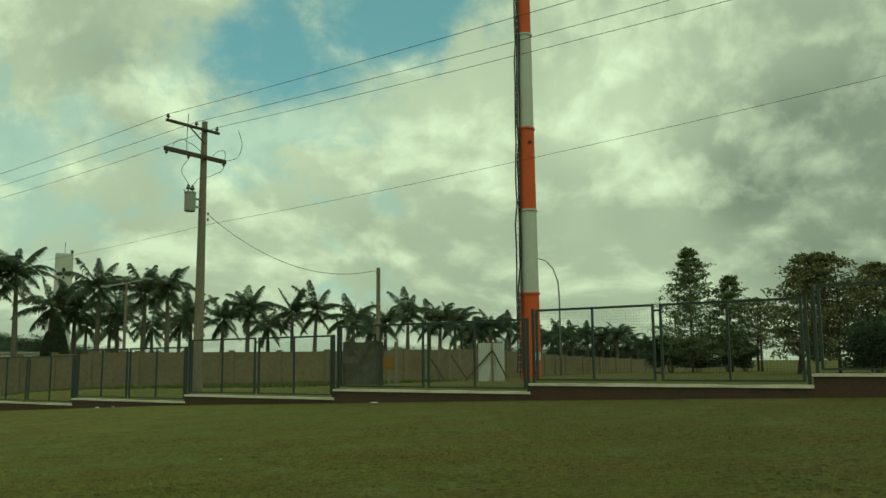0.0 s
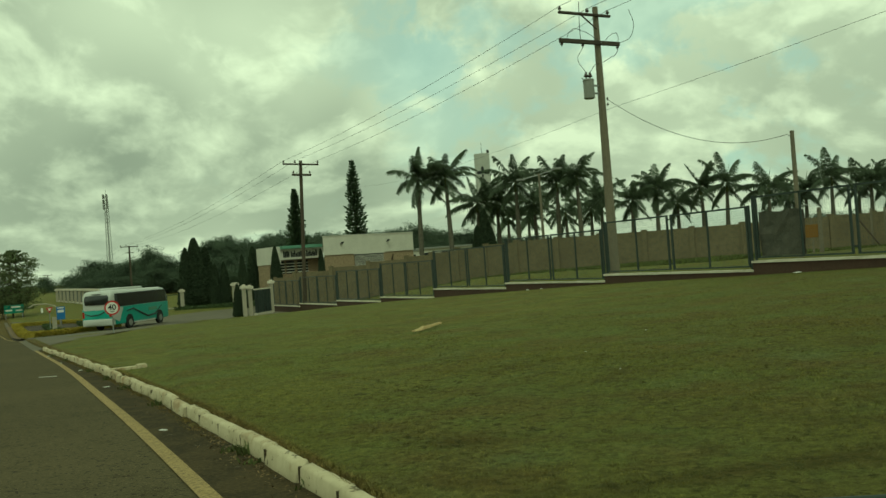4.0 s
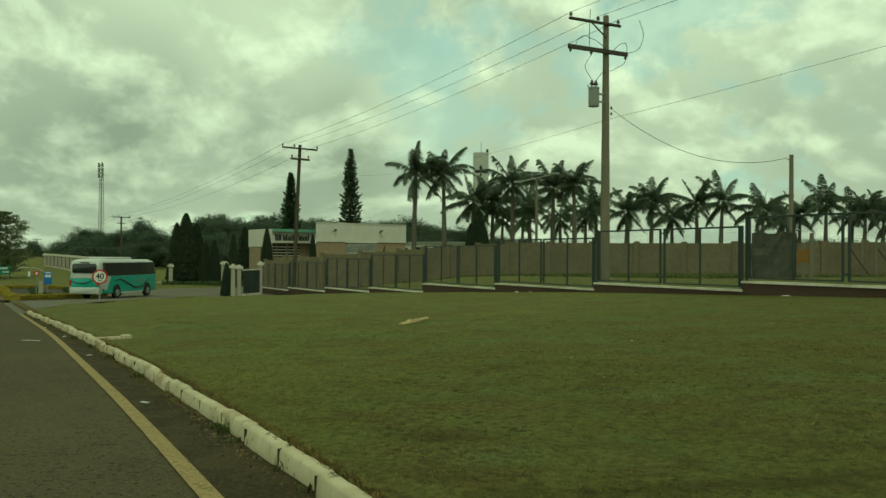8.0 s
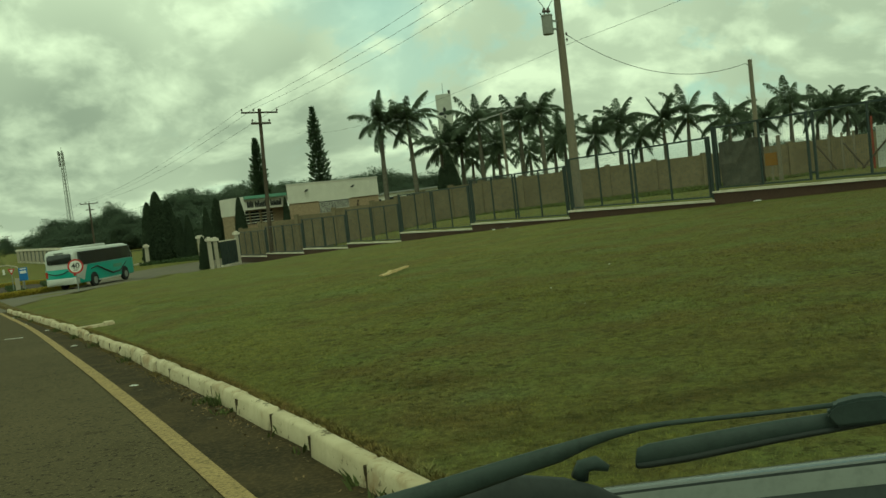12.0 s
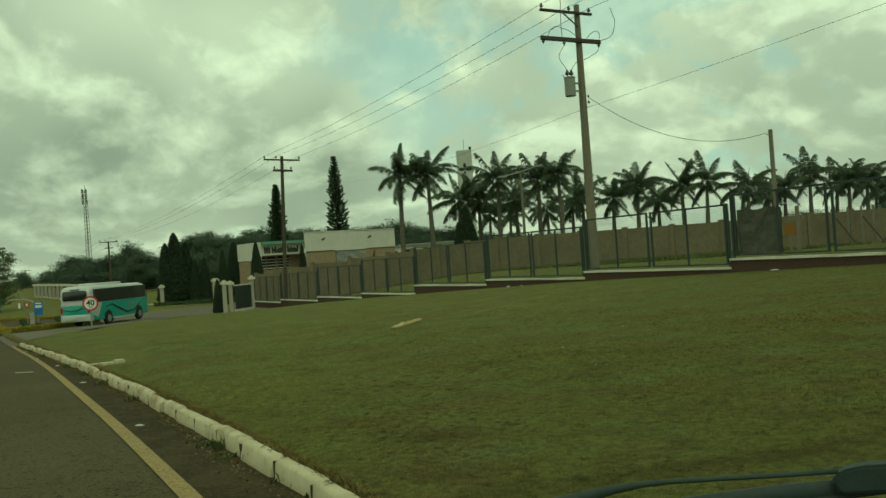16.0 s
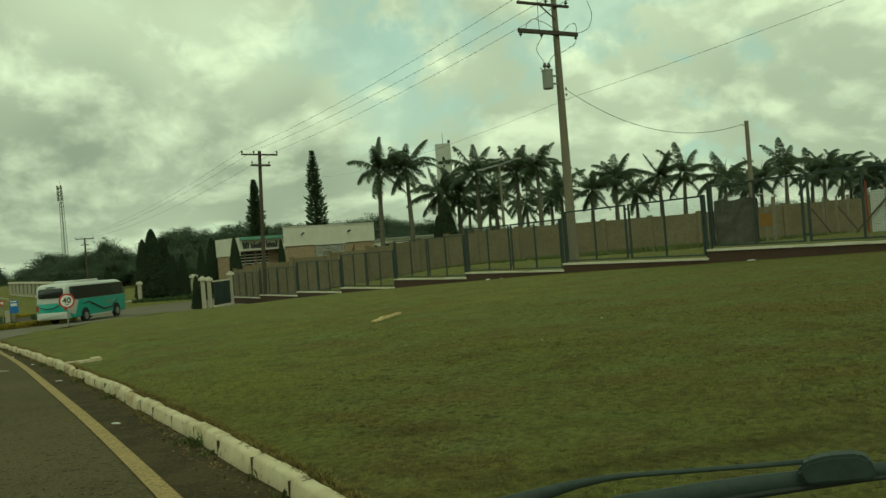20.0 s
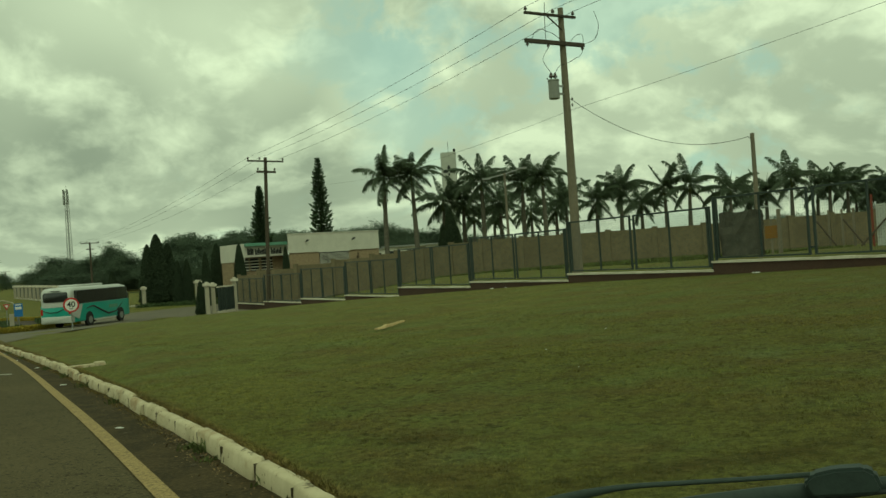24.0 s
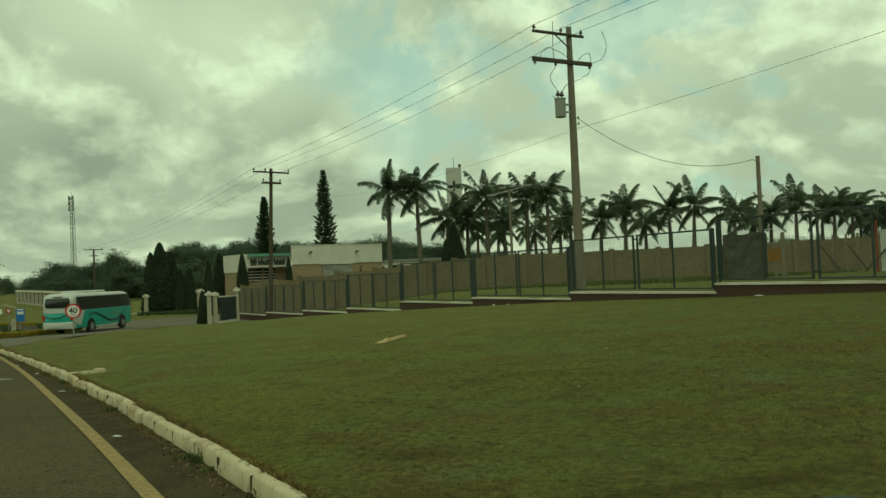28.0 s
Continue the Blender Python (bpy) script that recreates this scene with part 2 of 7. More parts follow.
def lawn(blade_=False):
    """Mown lawn: patches of thin, dry and lush grass, with the grain of clipped blades."""
    m = bpy.data.materials.new("grass_blade" if blade_ else "lawn")
    m.use_nodes = True
    nt, ln = m.node_tree.nodes, m.node_tree.links
    bs = nt["Principled BSDF"]
    tc = nt.new("ShaderNodeTexCoord")

    def noise_at(sc, det, ro=0.6, vec=None):
        nd = nt.new("ShaderNodeTexNoise")
        ln.new(vec or tc.outputs["Object"], nd.inputs["Vector"])
        nd.inputs["Scale"].default_value, nd.inputs["Detail"].default_value, nd.inputs["Roughness"].default_value = sc, det, ro
        return nd.outputs[0]

    def rng(v, a, b, lo=0.0, hi=1.0):
        nd = nt.new("ShaderNodeMapRange")
        ln.new(v, nd.inputs[0])
        for i, k in enumerate((a, b, lo, hi)):
            nd.inputs[i + 1].default_value = k
        return nd.outputs[0]

    def mix(f, a, b, mode="MIX"):
        nd = nt.new("ShaderNodeMix")
        nd.data_type, nd.blend_type = "RGBA", mode
        for i, v in ((0, f), (6, a), (7, b)):
            if isinstance(v, (tuple, float)):
                nd.inputs[i].default_value = v
            else:
                ln.new(v, nd.inputs[i])
        return nd.outputs[2]

    mp = nt.new("ShaderNodeMapping")
    mp.inputs["Rotation"].default_value = (0, 0, radians(35.2))
    mp.inputs["Scale"].default_value = (0.45, 1.6, 1)
    ln.new(tc.outputs["Object"], mp.inputs[0])
    rows_ = noise_at(0.55, 4, 0.6, mp.outputs[0])
    broad, grain, blade, speck = noise_at(0.12, 3), noise_at(11, 8, 0.85), noise_at(42, 4, 0.8), noise_at(24, 4, 0.75)
    col = mix(rng(broad, 0.35, 0.65), (0.130, 0.138, 0.038, 1), (0.158, 0.143, 0.040, 1))
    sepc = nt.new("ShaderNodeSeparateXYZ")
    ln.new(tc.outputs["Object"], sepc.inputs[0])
    # darker and browner towards higher x, up the slope
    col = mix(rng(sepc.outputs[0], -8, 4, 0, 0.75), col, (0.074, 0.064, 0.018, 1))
    col = mix(rng(noise_at(0.5, 5, 0.65), 0.48, 0.62, 0, 0.48), col, (0.112, 0.144, 0.050, 1))
    col = mix(rng(rows_, 0.48, 0.76, 0, 0.45), col, (0.090, 0.086, 0.022, 1))
    worn = rng(noise_at(1.6, 7, 0.7), 0.50, 0.62, 0, 0.7)
    bare = rng(noise_at(0.35, 3), 0.70, 0.80, 0, 0.3)
    ragged = noise_at(5.5, 8, 0.8)
    # coarse patches with ragged edges near the kerb
    for s_, q_, rs_, rq_, turn in ((-3.2, 3.6, 1.4, 0.16, 68.6), (-5.3, 2.9, 0.5, 0.24, 30), (-4.2, 2.35, 0.6, 0.15, 20), (-2.4, 5.7, 0.9, 0.15, 68)):
        mp2 = nt.new("ShaderNodeMapping")
        mp2.vector_type = "TEXTURE"
        x_, y_ = W(s_, q_)
        mp2.inputs["Location"].default_value = (x_, y_, 0)
        mp2.inputs["Rotation"].default_value = (0, 0, radians(turn - 35.2))
        mp2.inputs["Scale"].default_value = (rs_, rq_, 1000)
        ln.new(tc.outputs["Object"], mp2.inputs[0])
        ln_ = nt.new("ShaderNodeVectorMath")
        ln_.operation = "LENGTH"
        ln.new(mp2.outputs[0], ln_.inputs[0])
        ad = nt.new("ShaderNodeMath")
        ad.operation = "MULTIPLY_ADD"
        ln.new(ragged, ad.inputs[0])
        ad.inputs[1].default_value = -3.2
        ln.new(ln_.outputs["Value"], ad.inputs[2])
        mx = nt.new("ShaderNodeMath")
        mx.operation = "MAXIMUM"
        ln.new(bare, mx.inputs[0])
        ln.new(rng(ad.outputs[0], -0.2, -1.3, 0, 0.78), mx.inputs[1])
        bare = mx.outputs[0]
    # dry brown edge where the turf meets the kerb
    def calc(op, a, b):
        nd = nt.new("ShaderNodeMath")
        nd.operation = op
        for i, v in enumerate((a, b)):
            if isinstance(v, (int, float)):
                nd.inputs[i].default_value = v
            else:
                ln.new(v, nd.inputs[i])
        return nd.outputs[0]
    along_ = calc("ADD", calc("MULTIPLY", sepc.outputs[0], UX), calc("MULTIPLY", sepc.outputs[1], UY))
    off_ = calc("ADD", calc("MULTIPLY", sepc.outputs[0], NX), calc("MULTIPLY", sepc.outputs[1], NY))
    line_ = calc("MINIMUM", calc("SUBTRACT", 1.58, calc("MULTIPLY", along_, 0.045)), 2.03)
    gap_ = calc("SUBTRACT", calc("SUBTRACT", off_, line_), calc("MULTIPLY", ragged, 0.55))
    col = mix(rng(gap_, -0.05, -0.26, 0, 0.8), col, (0.105, 0.062, 0.030, 1))
    col = mix(worn, col, (0.085, 0.072, 0.022, 1))
    # paler greyish turf patches, with some windscreen haze put into their colour
    col = mix(rng(noise_at(0.75, 5, 0.6), 0.56, 0.68, 0, 0.6), col, (0.128, 0.140, 0.060, 1))
    # worn places show as scattered brown flecks, not as one smear
    fleck = rng(noise_at(7.5, 6, 0.75), 0.43, 0.56)
    thin_ = nt.new("ShaderNodeMath")
    thin_.operation = "MULTIPLY"
    ln.new(bare, thin_.inputs[0])
    ln.new(rng(fleck, 0, 1, 0.6, 1.0), thin_.inputs[1])
    col = mix(thin_.outputs[0], col, (0.050, 0.036, 0.010, 1))
    # thatch shows between the tufts wherever the turf is thin
    sparse = nt.new("ShaderNodeMath")
    sparse.operation = "MULTIPLY"
    ln.new(rng(noise_at(0.42, 4, 0.6), 0.44, 0.60, 0.35, 1.0), sparse.inputs[0])
    ln.new(rng(noise_at(10.0, 4, 0.65), 0.565, 0.605), sparse.inputs[1])
    col = mix(rng(noise_at(0.55, 4, 0.6), 0.50, 0.62, 0, 0.6), col, (0.122, 0.092, 0.032, 1))
    col = mix(rng(sparse.outputs[0], 0, 1, 0, 0.85), col, (0.030, 0.026, 0.008, 1))
    # tufts: small dark hollows and paler crowns
    tuft = noise_at(15, 7, 0.80)
    tone = nt.new("ShaderNodeCombineColor")
    for i, (lo_, hi_) in enumerate(((0.80, 1.40), (0.83, 1.42), (0.79, 1.38))):
        ln.new(rng(tuft, 0.40, 0.60, lo_, hi_), tone.inputs[i])
    col = mix(1.0, col, tone.outputs[0], "MULTIPLY")
    if blade_:
        geo = nt.new("ShaderNodeNewGeometry")
        rnd_ = geo.outputs["Random Per Island"]
        cc = nt.new("ShaderNodeCombineColor")
        lv = rng(rnd_, 0, 1, 1.25, 1.95)
        col = mix(rng(noise_at(16, 5, 0.75), 0.49, 0.60, 0, 0.85), col, (0.048, 0.041, 0.012, 1))
        for i in range(3):
            ln.new(lv, cc.inputs[i])
        col = mix(1.0, col, cc.outputs[0], "MULTIPLY")
        col = mix(rng(rnd_, 0.95, 0.97, 0, 0.7), col, (0.24, 0.21, 0.10, 1))
        col = mix(rng(noise_at(4.5, 6, 0.75), 0.52, 0.62, 0, 0.7), col, (0.042, 0.036, 0.012, 1))
        ln.new(col, bs.inputs["Base Color"])
        bs.inputs["Roughness"].default_value = 0.8
        bs.inputs["Specular IOR Level"].default_value = 0.15
        return m
    col = mix(rng(grain, 0.50, 0.64, 0, 0.75), col, (0.040, 0.042, 0.012, 1))
    col = mix(rng(speck, 0.60, 0.68, 0, 0.8), col, (0.030, 0.032, 0.010, 1))
    col = mix(rng(blade, 0.58, 0.70, 0, 0.8), col, (0.20, 0.195, 0.075, 1))
    ln.new(col, bs.inputs["Base Color"])
    bs.inputs["Roughness"].default_value = 0.95
    bs.inputs["Specular IOR Level"].default_value = 0.1
    hgt = nt.new("ShaderNodeMath")
    hgt.operation = "ADD"
    ln.new(grain, hgt.inputs[0])
    ln.new(blade, hgt.inputs[1])
    bp = nt.new("ShaderNodeBump")
    bp.inputs["Strength"].default_value, bp.inputs["Distance"].default_value = 0.7, 0.04
    ln.new(hgt.outputs[0], bp.inputs["Height"])
    ln.new(bp.outputs[0], bs.inputs["Normal"])
    return m


def kerb_paint():
    """Old whitewash on concrete: soft yellowed tones, rust-brown wear and small dark chips."""
    m = bpy.data.materials.new("whitewashed_kerb")
    m.use_nodes = True
    nt, ln = m.node_tree.nodes, m.node_tree.links
    bs = nt["Principled BSDF"]
    geo = nt.new("ShaderNodeNewGeometry")
    col = None
    for sc, det, ro, a, b, amt, c in ((2.6, 4, 0.6, 0.35, 0.65, 1.0, (0.42, 0.36, 0.235, 1)), (1.9, 5, 0.65, 0.55, 0.66, 0.8, (0.25, 0.155, 0.07, 1)),
                                      (22, 3, 0.6, 0.50, 0.75, 0.45, (0.38, 0.32, 0.21, 1)), (9, 6, 0.7, 0.60, 0.635, 0.85, (0.085, 0.066, 0.036, 1))):
        nd = nt.new("ShaderNodeTexNoise")
        ln.new(geo.outputs["Position"], nd.inputs["Vector"])
        nd.inputs["Scale"].default_value, nd.inputs["Detail"].default_value, nd.inputs["Roughness"].default_value = sc, det, ro
        r = nt.new("ShaderNodeMapRange")
        ln.new(nd.outputs[0], r.inputs[0])
        r.inputs[1].default_value, r.inputs[2].default_value, r.inputs[4].default_value = a, b, amt
        mx = nt.new("ShaderNodeMix")
        mx.data_type = "RGBA"
        ln.new(r.outputs[0], mx.inputs[0])
        if col is None:
            mx.inputs[6].default_value = (0.54, 0.475, 0.325, 1)
        else:
            ln.new(col, mx.inputs[6])
        mx.inputs[7].default_value = c
        col = mx.outputs[2]
    ln.new(col, bs.inputs["Base Color"])
    bs.inputs["Roughness"].default_value, bs.inputs["Specular IOR Level"].default_value = 0.9, 0.2
    bp = nt.new("ShaderNodeBump")
    bp.inputs["Strength"].default_value, bp.inputs["Distance"].default_value = 0.5, 0.008
    ln.new(nd.outputs[0], bp.inputs["Height"])
    ln.new(bp.outputs[0], bs.inputs["Normal"])
    return m


def asphalt():
    """Old asphalt: pale and dark stone grains in a brown-grey binder, with stains."""
    m = bpy.data.materials.new("asphalt")
    m.use_nodes = True
    nt, ln = m.node_tree.nodes, m.node_tree.links
    bs = nt["Principled BSDF"]
    tc = nt.new("ShaderNodeTexCoord")

    def noise_at(sc, det, ro=0.6):
        nd = nt.new("ShaderNodeTexNoise")
        ln.new(tc.outputs["Object"], nd.inputs["Vector"])
        nd.inputs["Scale"].default_value, nd.inputs["Detail"].default_value, nd.inputs["Roughness"].default_value = sc, det, ro
        return nd.outputs[0]

    def mix(v, a, b, c0, c1, amt=1.0):
        r = nt.new("ShaderNodeMapRange")
        ln.new(v, r.inputs[0])
        r.inputs[1].default_value, r.inputs[2].default_value, r.inputs[4].default_value = a, b, amt
        nd = nt.new("ShaderNodeMix")
        nd.data_type = "RGBA"
        ln.new(r.outputs[0], nd.inputs[0])
        for i, v2 in ((6, c0), (7, c1)):
            if isinstance(v2, tuple):
                nd.inputs[i].default_value = v2
            else:
                ln.new(v2, nd.inputs[i])
        return nd.outputs[2]

    g1, g2 = noise_at(22, 3, 0.7), noise_at(52, 2, 0.6)
    col = mix(noise_at(0.35, 4), 0.35, 0.65, (0.077, 0.065, 0.036, 1), (0.094, 0.078, 0.043, 1))
    col = mix(noise_at(2.2, 5), 0.55, 0.75, col, (0.050, 0.040, 0.021, 1), 0.7)
    col = mix(g1, 0.56, 0.64, col, (0.018, 0.015, 0.012, 1), 0.85)
    col = mix(g2, 0.59, 0.66, col, (0.17, 0.140, 0.080, 1), 0.7)
    ln.new(col, bs.inputs["Base Color"])
    bs.inputs["Roughness"].default_value, bs.inputs["Specular IOR Level"].default_value = 0.97, 0.06
    bp = nt.new("ShaderNodeBump")
    bp.inputs["Strength"].default_value, bp.inputs["Distance"].default_value = 0.6, 0.012
    ln.new(g2, bp.inputs["Height"])
    ln.new(bp.outputs[0], bs.inputs["Normal"])
    return m


ASPHALT = asphalt()
LAWN = lawn()
BLADE = lawn(True)
ROUGHGRASS = mat("rough_grass", (0.090, 0.112, 0.034), (0.108, 0.124, 0.038), 0.85, 0.8, 8, 0, (0.075, 0.090, 0.028), island=0.35, spec=0.1)
GUTTER = mat("gutter_dirt", (0.055, 0.043, 0.023), (0.031, 0.027, 0.016), 0.95, 2.6, 34, 0.6, (0.10, 0.072, 0.036), dist=0.008, spec=0.06, cut=(0.42, 0.58))
YELLOW = mat("yellow_road_paint", (0.35, 0.255, 0.115), (0.29, 0.21, 0.095), 0.85, 5, 38, 0.3, (0.045, 0.036, 0.02), spec=0.15)
WHITEROAD = mat("white_road_paint", (0.50, 0.48, 0.42), (0.38, 0.36, 0.32), 0.8, 5, 60, 0.2)
KERB = kerb_paint()
CAP = mat("white_painted_cap", (0.66, 0.62, 0.53), (0.54, 0.49, 0.40), 0.8, 3.0, 25, 0.2, (0.42, 0.38, 0.30))
BASEWALL = mat("brown_painted_plinth", (0.070, 0.038, 0.028), (0.055, 0.032, 0.024), 0.85, 1.2, 30, 0.2, (0.085, 0.06, 0.04))
STEEL = mat("dark_green_steel", (0.030, 0.044, 0.040), (0.038, 0.052, 0.046), 0.5, 3, 40, 0.05)
WIRE = mat("fence_mesh_wire", (0.035, 0.048, 0.044), (0.045, 0.055, 0.05), 0.5, 3, 40, 0)
CABLE = mat("dark_cable", (0.03, 0.032, 0.03), (0.045, 0.045, 0.04), 0.6, 2, 20, 0)
WALLM = mat("beige_block_wall", (0.186, 0.154, 0.093), (0.140, 0.116, 0.070), 0.9, 0.45, 5, 0.2, (0.112, 0.094, 0.062))
CONC = mat("weathered_concrete_pole", (0.20, 0.175, 0.125), (0.155, 0.14, 0.105), 0.85, 2.0, 30, 0.2, (0.12, 0.10, 0.075), stretch=(1, 1, 0.25))
WOODP = mat("dark_timber_pole", (0.085, 0.068, 0.048), (0.065, 0.052, 0.038), 0.9, 3.0, 30, 0.3, (0.05, 0.04, 0.03), stretch=(1, 1, 0.15))
ARM = mat("timber_crossarm", (0.075, 0.062, 0.048), (0.055, 0.047, 0.038), 0.9, 4, 40, 0.3)
PORC = mat("dark_porcelain", (0.05, 0.035, 0.028), (0.06, 0.045, 0.035), 0.25, 4, 30, 0, spec=0.6)
TANK = mat("grey_transformer_tank", (0.26, 0.27, 0.24), (0.22, 0.23, 0.21), 0.5, 4, 40, 0.05)
RED = mat("orange_red_paint", (0.50, 0.085, 0.022), (0.44, 0.075, 0.022), 0.6, 1.0, 20, 0.05, (0.36, 0.07, 0.025))
REDPOST = mat("dull_red_paint", (0.22, 0.05, 0.03), (0.17, 0.045, 0.028), 0.7, 2.0, 20, 0.1)
WHITEP = mat("white_tower_paint", (0.46, 0.47, 0.42), (0.40, 0.41, 0.37), 0.6, 1.0, 20, 0.05, (0.34, 0.34, 0.30))
GALV = mat("galvanised_steel", (0.30, 0.31, 0.29), (0.24, 0.25, 0.235), 0.5, 4, 50, 0.05, metal=0.4)
BARK = mat("palm_trunk", (0.135, 0.125, 0.095), (0.10, 0.092, 0.07), 0.9, 2.0, 18, 0.3, (0.07, 0.062, 0.05), stretch=(1, 1, 3))
TRUNK = mat("dark_bark", (0.072, 0.058, 0.042), (0.098, 0.078, 0.055), 0.95, 3.0, 25, 0.5)
SHAFT = mat("green_crownshaft", (0.085, 0.105, 0.04), (0.10, 0.115, 0.045), 0.6, 2.0, 20, 0.1)
FROND = mat("palm_leaflet", (0.094, 0.128, 0.080), (0.110, 0.144, 0.086), 0.6, 0.9, 12, 0, (0.124, 0.150, 0.090), island=0.25, rnd=0.0, thin=0.5)
LEAF = mat("broad_leaf", (0.100, 0.132, 0.062), (0.130, 0.156, 0.070), 0.8, 0.35, 6, 0, (0.160, 0.175, 0.080), island=0.4, thin=0.3)
LEAFW = mat("brownish_leaf", (0.125, 0.140, 0.065), (0.155, 0.155, 0.072), 0.8, 0.35, 6, 0, (0.175, 0.155, 0.075), island=0.4, thin=0.3)
# pale greyish green: the haze of distance is put into this leaf colour
FARLEAF = mat("hazed_distant_leaf", (0.086, 0.116, 0.080), (0.098, 0.128, 0.086), 0.9, 0.2, 4, 0, (0.106, 0.132, 0.088), island=0.05, spec=0.1, thin=0.4)
CYPRESS = mat("cypress_foliage", (0.048, 0.068, 0.042), (0.056, 0.076, 0.045), 0.85, 0.6, 8, 0, (0.062, 0.080, 0.046), island=0.2, spec=0.1, thin=0.3)
PINE = mat("pine_needles", (0.070, 0.108, 0.062), (0.090, 0.130, 0.072), 0.8, 0.6, 8, 0, (0.083, 0.114, 0.058), island=0.35, thin=0.3)
PLASTER = mat("white_render", (0.64, 0.62, 0.54), (0.57, 0.55, 0.48), 0.85, 0.7, 12, 0.1, (0.50, 0.48, 0.42))
BRICK = mat("sandy_stone_cladding", (0.36, 0.275, 0.175), (0.26, 0.195, 0.125), 0.9, 3.5, 7, 0.5, (0.20, 0.15, 0.10), stretch=(1, 1, 2))
GREENROOF = mat("green_metal_fascia", (0.12, 0.27, 0.19), (0.15, 0.30, 0.22), 0.5, 1, 10, 0)
DARKG = mat("dark_glass", (0.02, 0.025, 0.025), (0.03, 0.035, 0.035), 0.12, 1, 10, 0, spec=0.6)
DARKTXT = mat("dark_lettering", (0.03, 0.035, 0.032), (0.035, 0.04, 0.036), 0.6, 1, 10, 0)
PILLAR = mat("cream_pillar", (0.400, 0.368, 0.288), (0.344, 0.312, 0.240), 0.85, 1.5, 20, 0.15, (0.288, 0.256, 0.200))
HEDGEY = mat("yellow_hedge_leaf", (0.34, 0.265, 0.042), (0.24, 0.215, 0.038), 0.7, 1.2, 10, 0, (0.40, 0.29, 0.042), island=0.35, thin=0.3)
HEDGEG = mat("dark_hedge_leaf", (0.035, 0.06, 0.02), (0.05, 0.075, 0.025), 0.7, 1.0, 10, 0, (0.06, 0.08, 0.03), island=0.4)
TANDIRT = mat("tan_bare_earth", (0.17, 0.115, 0.062), (0.13, 0.092, 0.05), 0.95, 1.5, 20, 0.3, (0.10, 0.085, 0.045))
SOIL = mat("dark_planting_soil", (0.045, 0.035, 0.026), (0.06, 0.045, 0.03), 0.95, 2, 20, 0.4)
SIGNW = mat("sign_white", (0.72, 0.72, 0.68), (0.66, 0.66, 0.62), 0.5, 4, 30, 0)
SIGNR = mat("sign_red", (0.42, 0.03, 0.03), (0.38, 0.03, 0.03), 0.5, 4, 30, 0)
SIGNK = mat("sign_black", (0.02, 0.02, 0.02), (0.025, 0.025, 0.025), 0.5, 4, 30, 0)
SIGNB = mat("sign_blue", (0.03, 0.16, 0.42), (0.03, 0.14, 0.38), 0.5, 4, 30, 0)
SIGNG = mat("sign_green", (0.02, 0.22, 0.15), (0.02, 0.19, 0.13), 0.5, 4, 30, 0)
SIGNO = mat("sign_orange", (0.215, 0.110, 0.020), (0.190, 0.095, 0.018), 0.6, 4, 30, 0)
TEAL = mat("teal_bus_paint", (0.045, 0.33, 0.265), (0.04, 0.30, 0.245), 0.3, 1, 10, 0, spec=0.5)
BUSW = mat("white_bus_paint", (0.484, 0.499, 0.468), (0.437, 0.452, 0.429), 0.35, 1, 10, 0, spec=0.5)
TYRE = mat("tyre_rubber", (0.02, 0.02, 0.02), (0.028, 0.028, 0.026), 0.85, 8, 60, 0.1)
SHED = mat("white_sheet_metal", (0.48, 0.50, 0.46), (0.42, 0.43, 0.40), 0.5, 2, 14, 0.1, (0.34, 0.34, 0.31))
CLOTH = mat("dark_shade_cloth", (0.065, 0.068, 0.055), (0.115, 0.110, 0.088), 0.95, 3.5, 30, 0.2, (0.16, 0.145, 0.12))
PALEWOOD = mat("pale_split_wood", (0.55, 0.42, 0.22), (0.45, 0.33, 0.16), 0.85, 6, 50, 0.4, (0.30, 0.20, 0.09), stretch=(0.3, 2, 2))
LITTER = mat("crumpled_white_plastic", (0.66, 0.66, 0.62), (0.55, 0.55, 0.52), 0.6, 8, 50, 0.3)
BLACKP = mat("black_plastic", (0.028, 0.042, 0.038), (0.035, 0.049, 0.043), 0.6, 6, 80, 0.1, spec=0.25)
RUBBER = mat("wiper_rubber", (0.022, 0.028, 0.027), (0.028, 0.033, 0.031), 0.7, 6, 80, 0.05)
CARP = mat("grey_car_paint", (0.10, 0.11, 0.11), (0.09, 0.10, 0.10), 0.22, 3, 60, 0, metal=0.5, spec=0.6)
FLANGE = mat("pale_grey_car_paint", (0.17, 0.185, 0.165), (0.15, 0.165, 0.15), 0.35, 3, 60, 0, metal=0.2, spec=0.5)
REDLAMP = mat("red_lens", (0.35, 0.02, 0.015), (0.30, 0.02, 0.015), 0.2, 6, 40, 0)


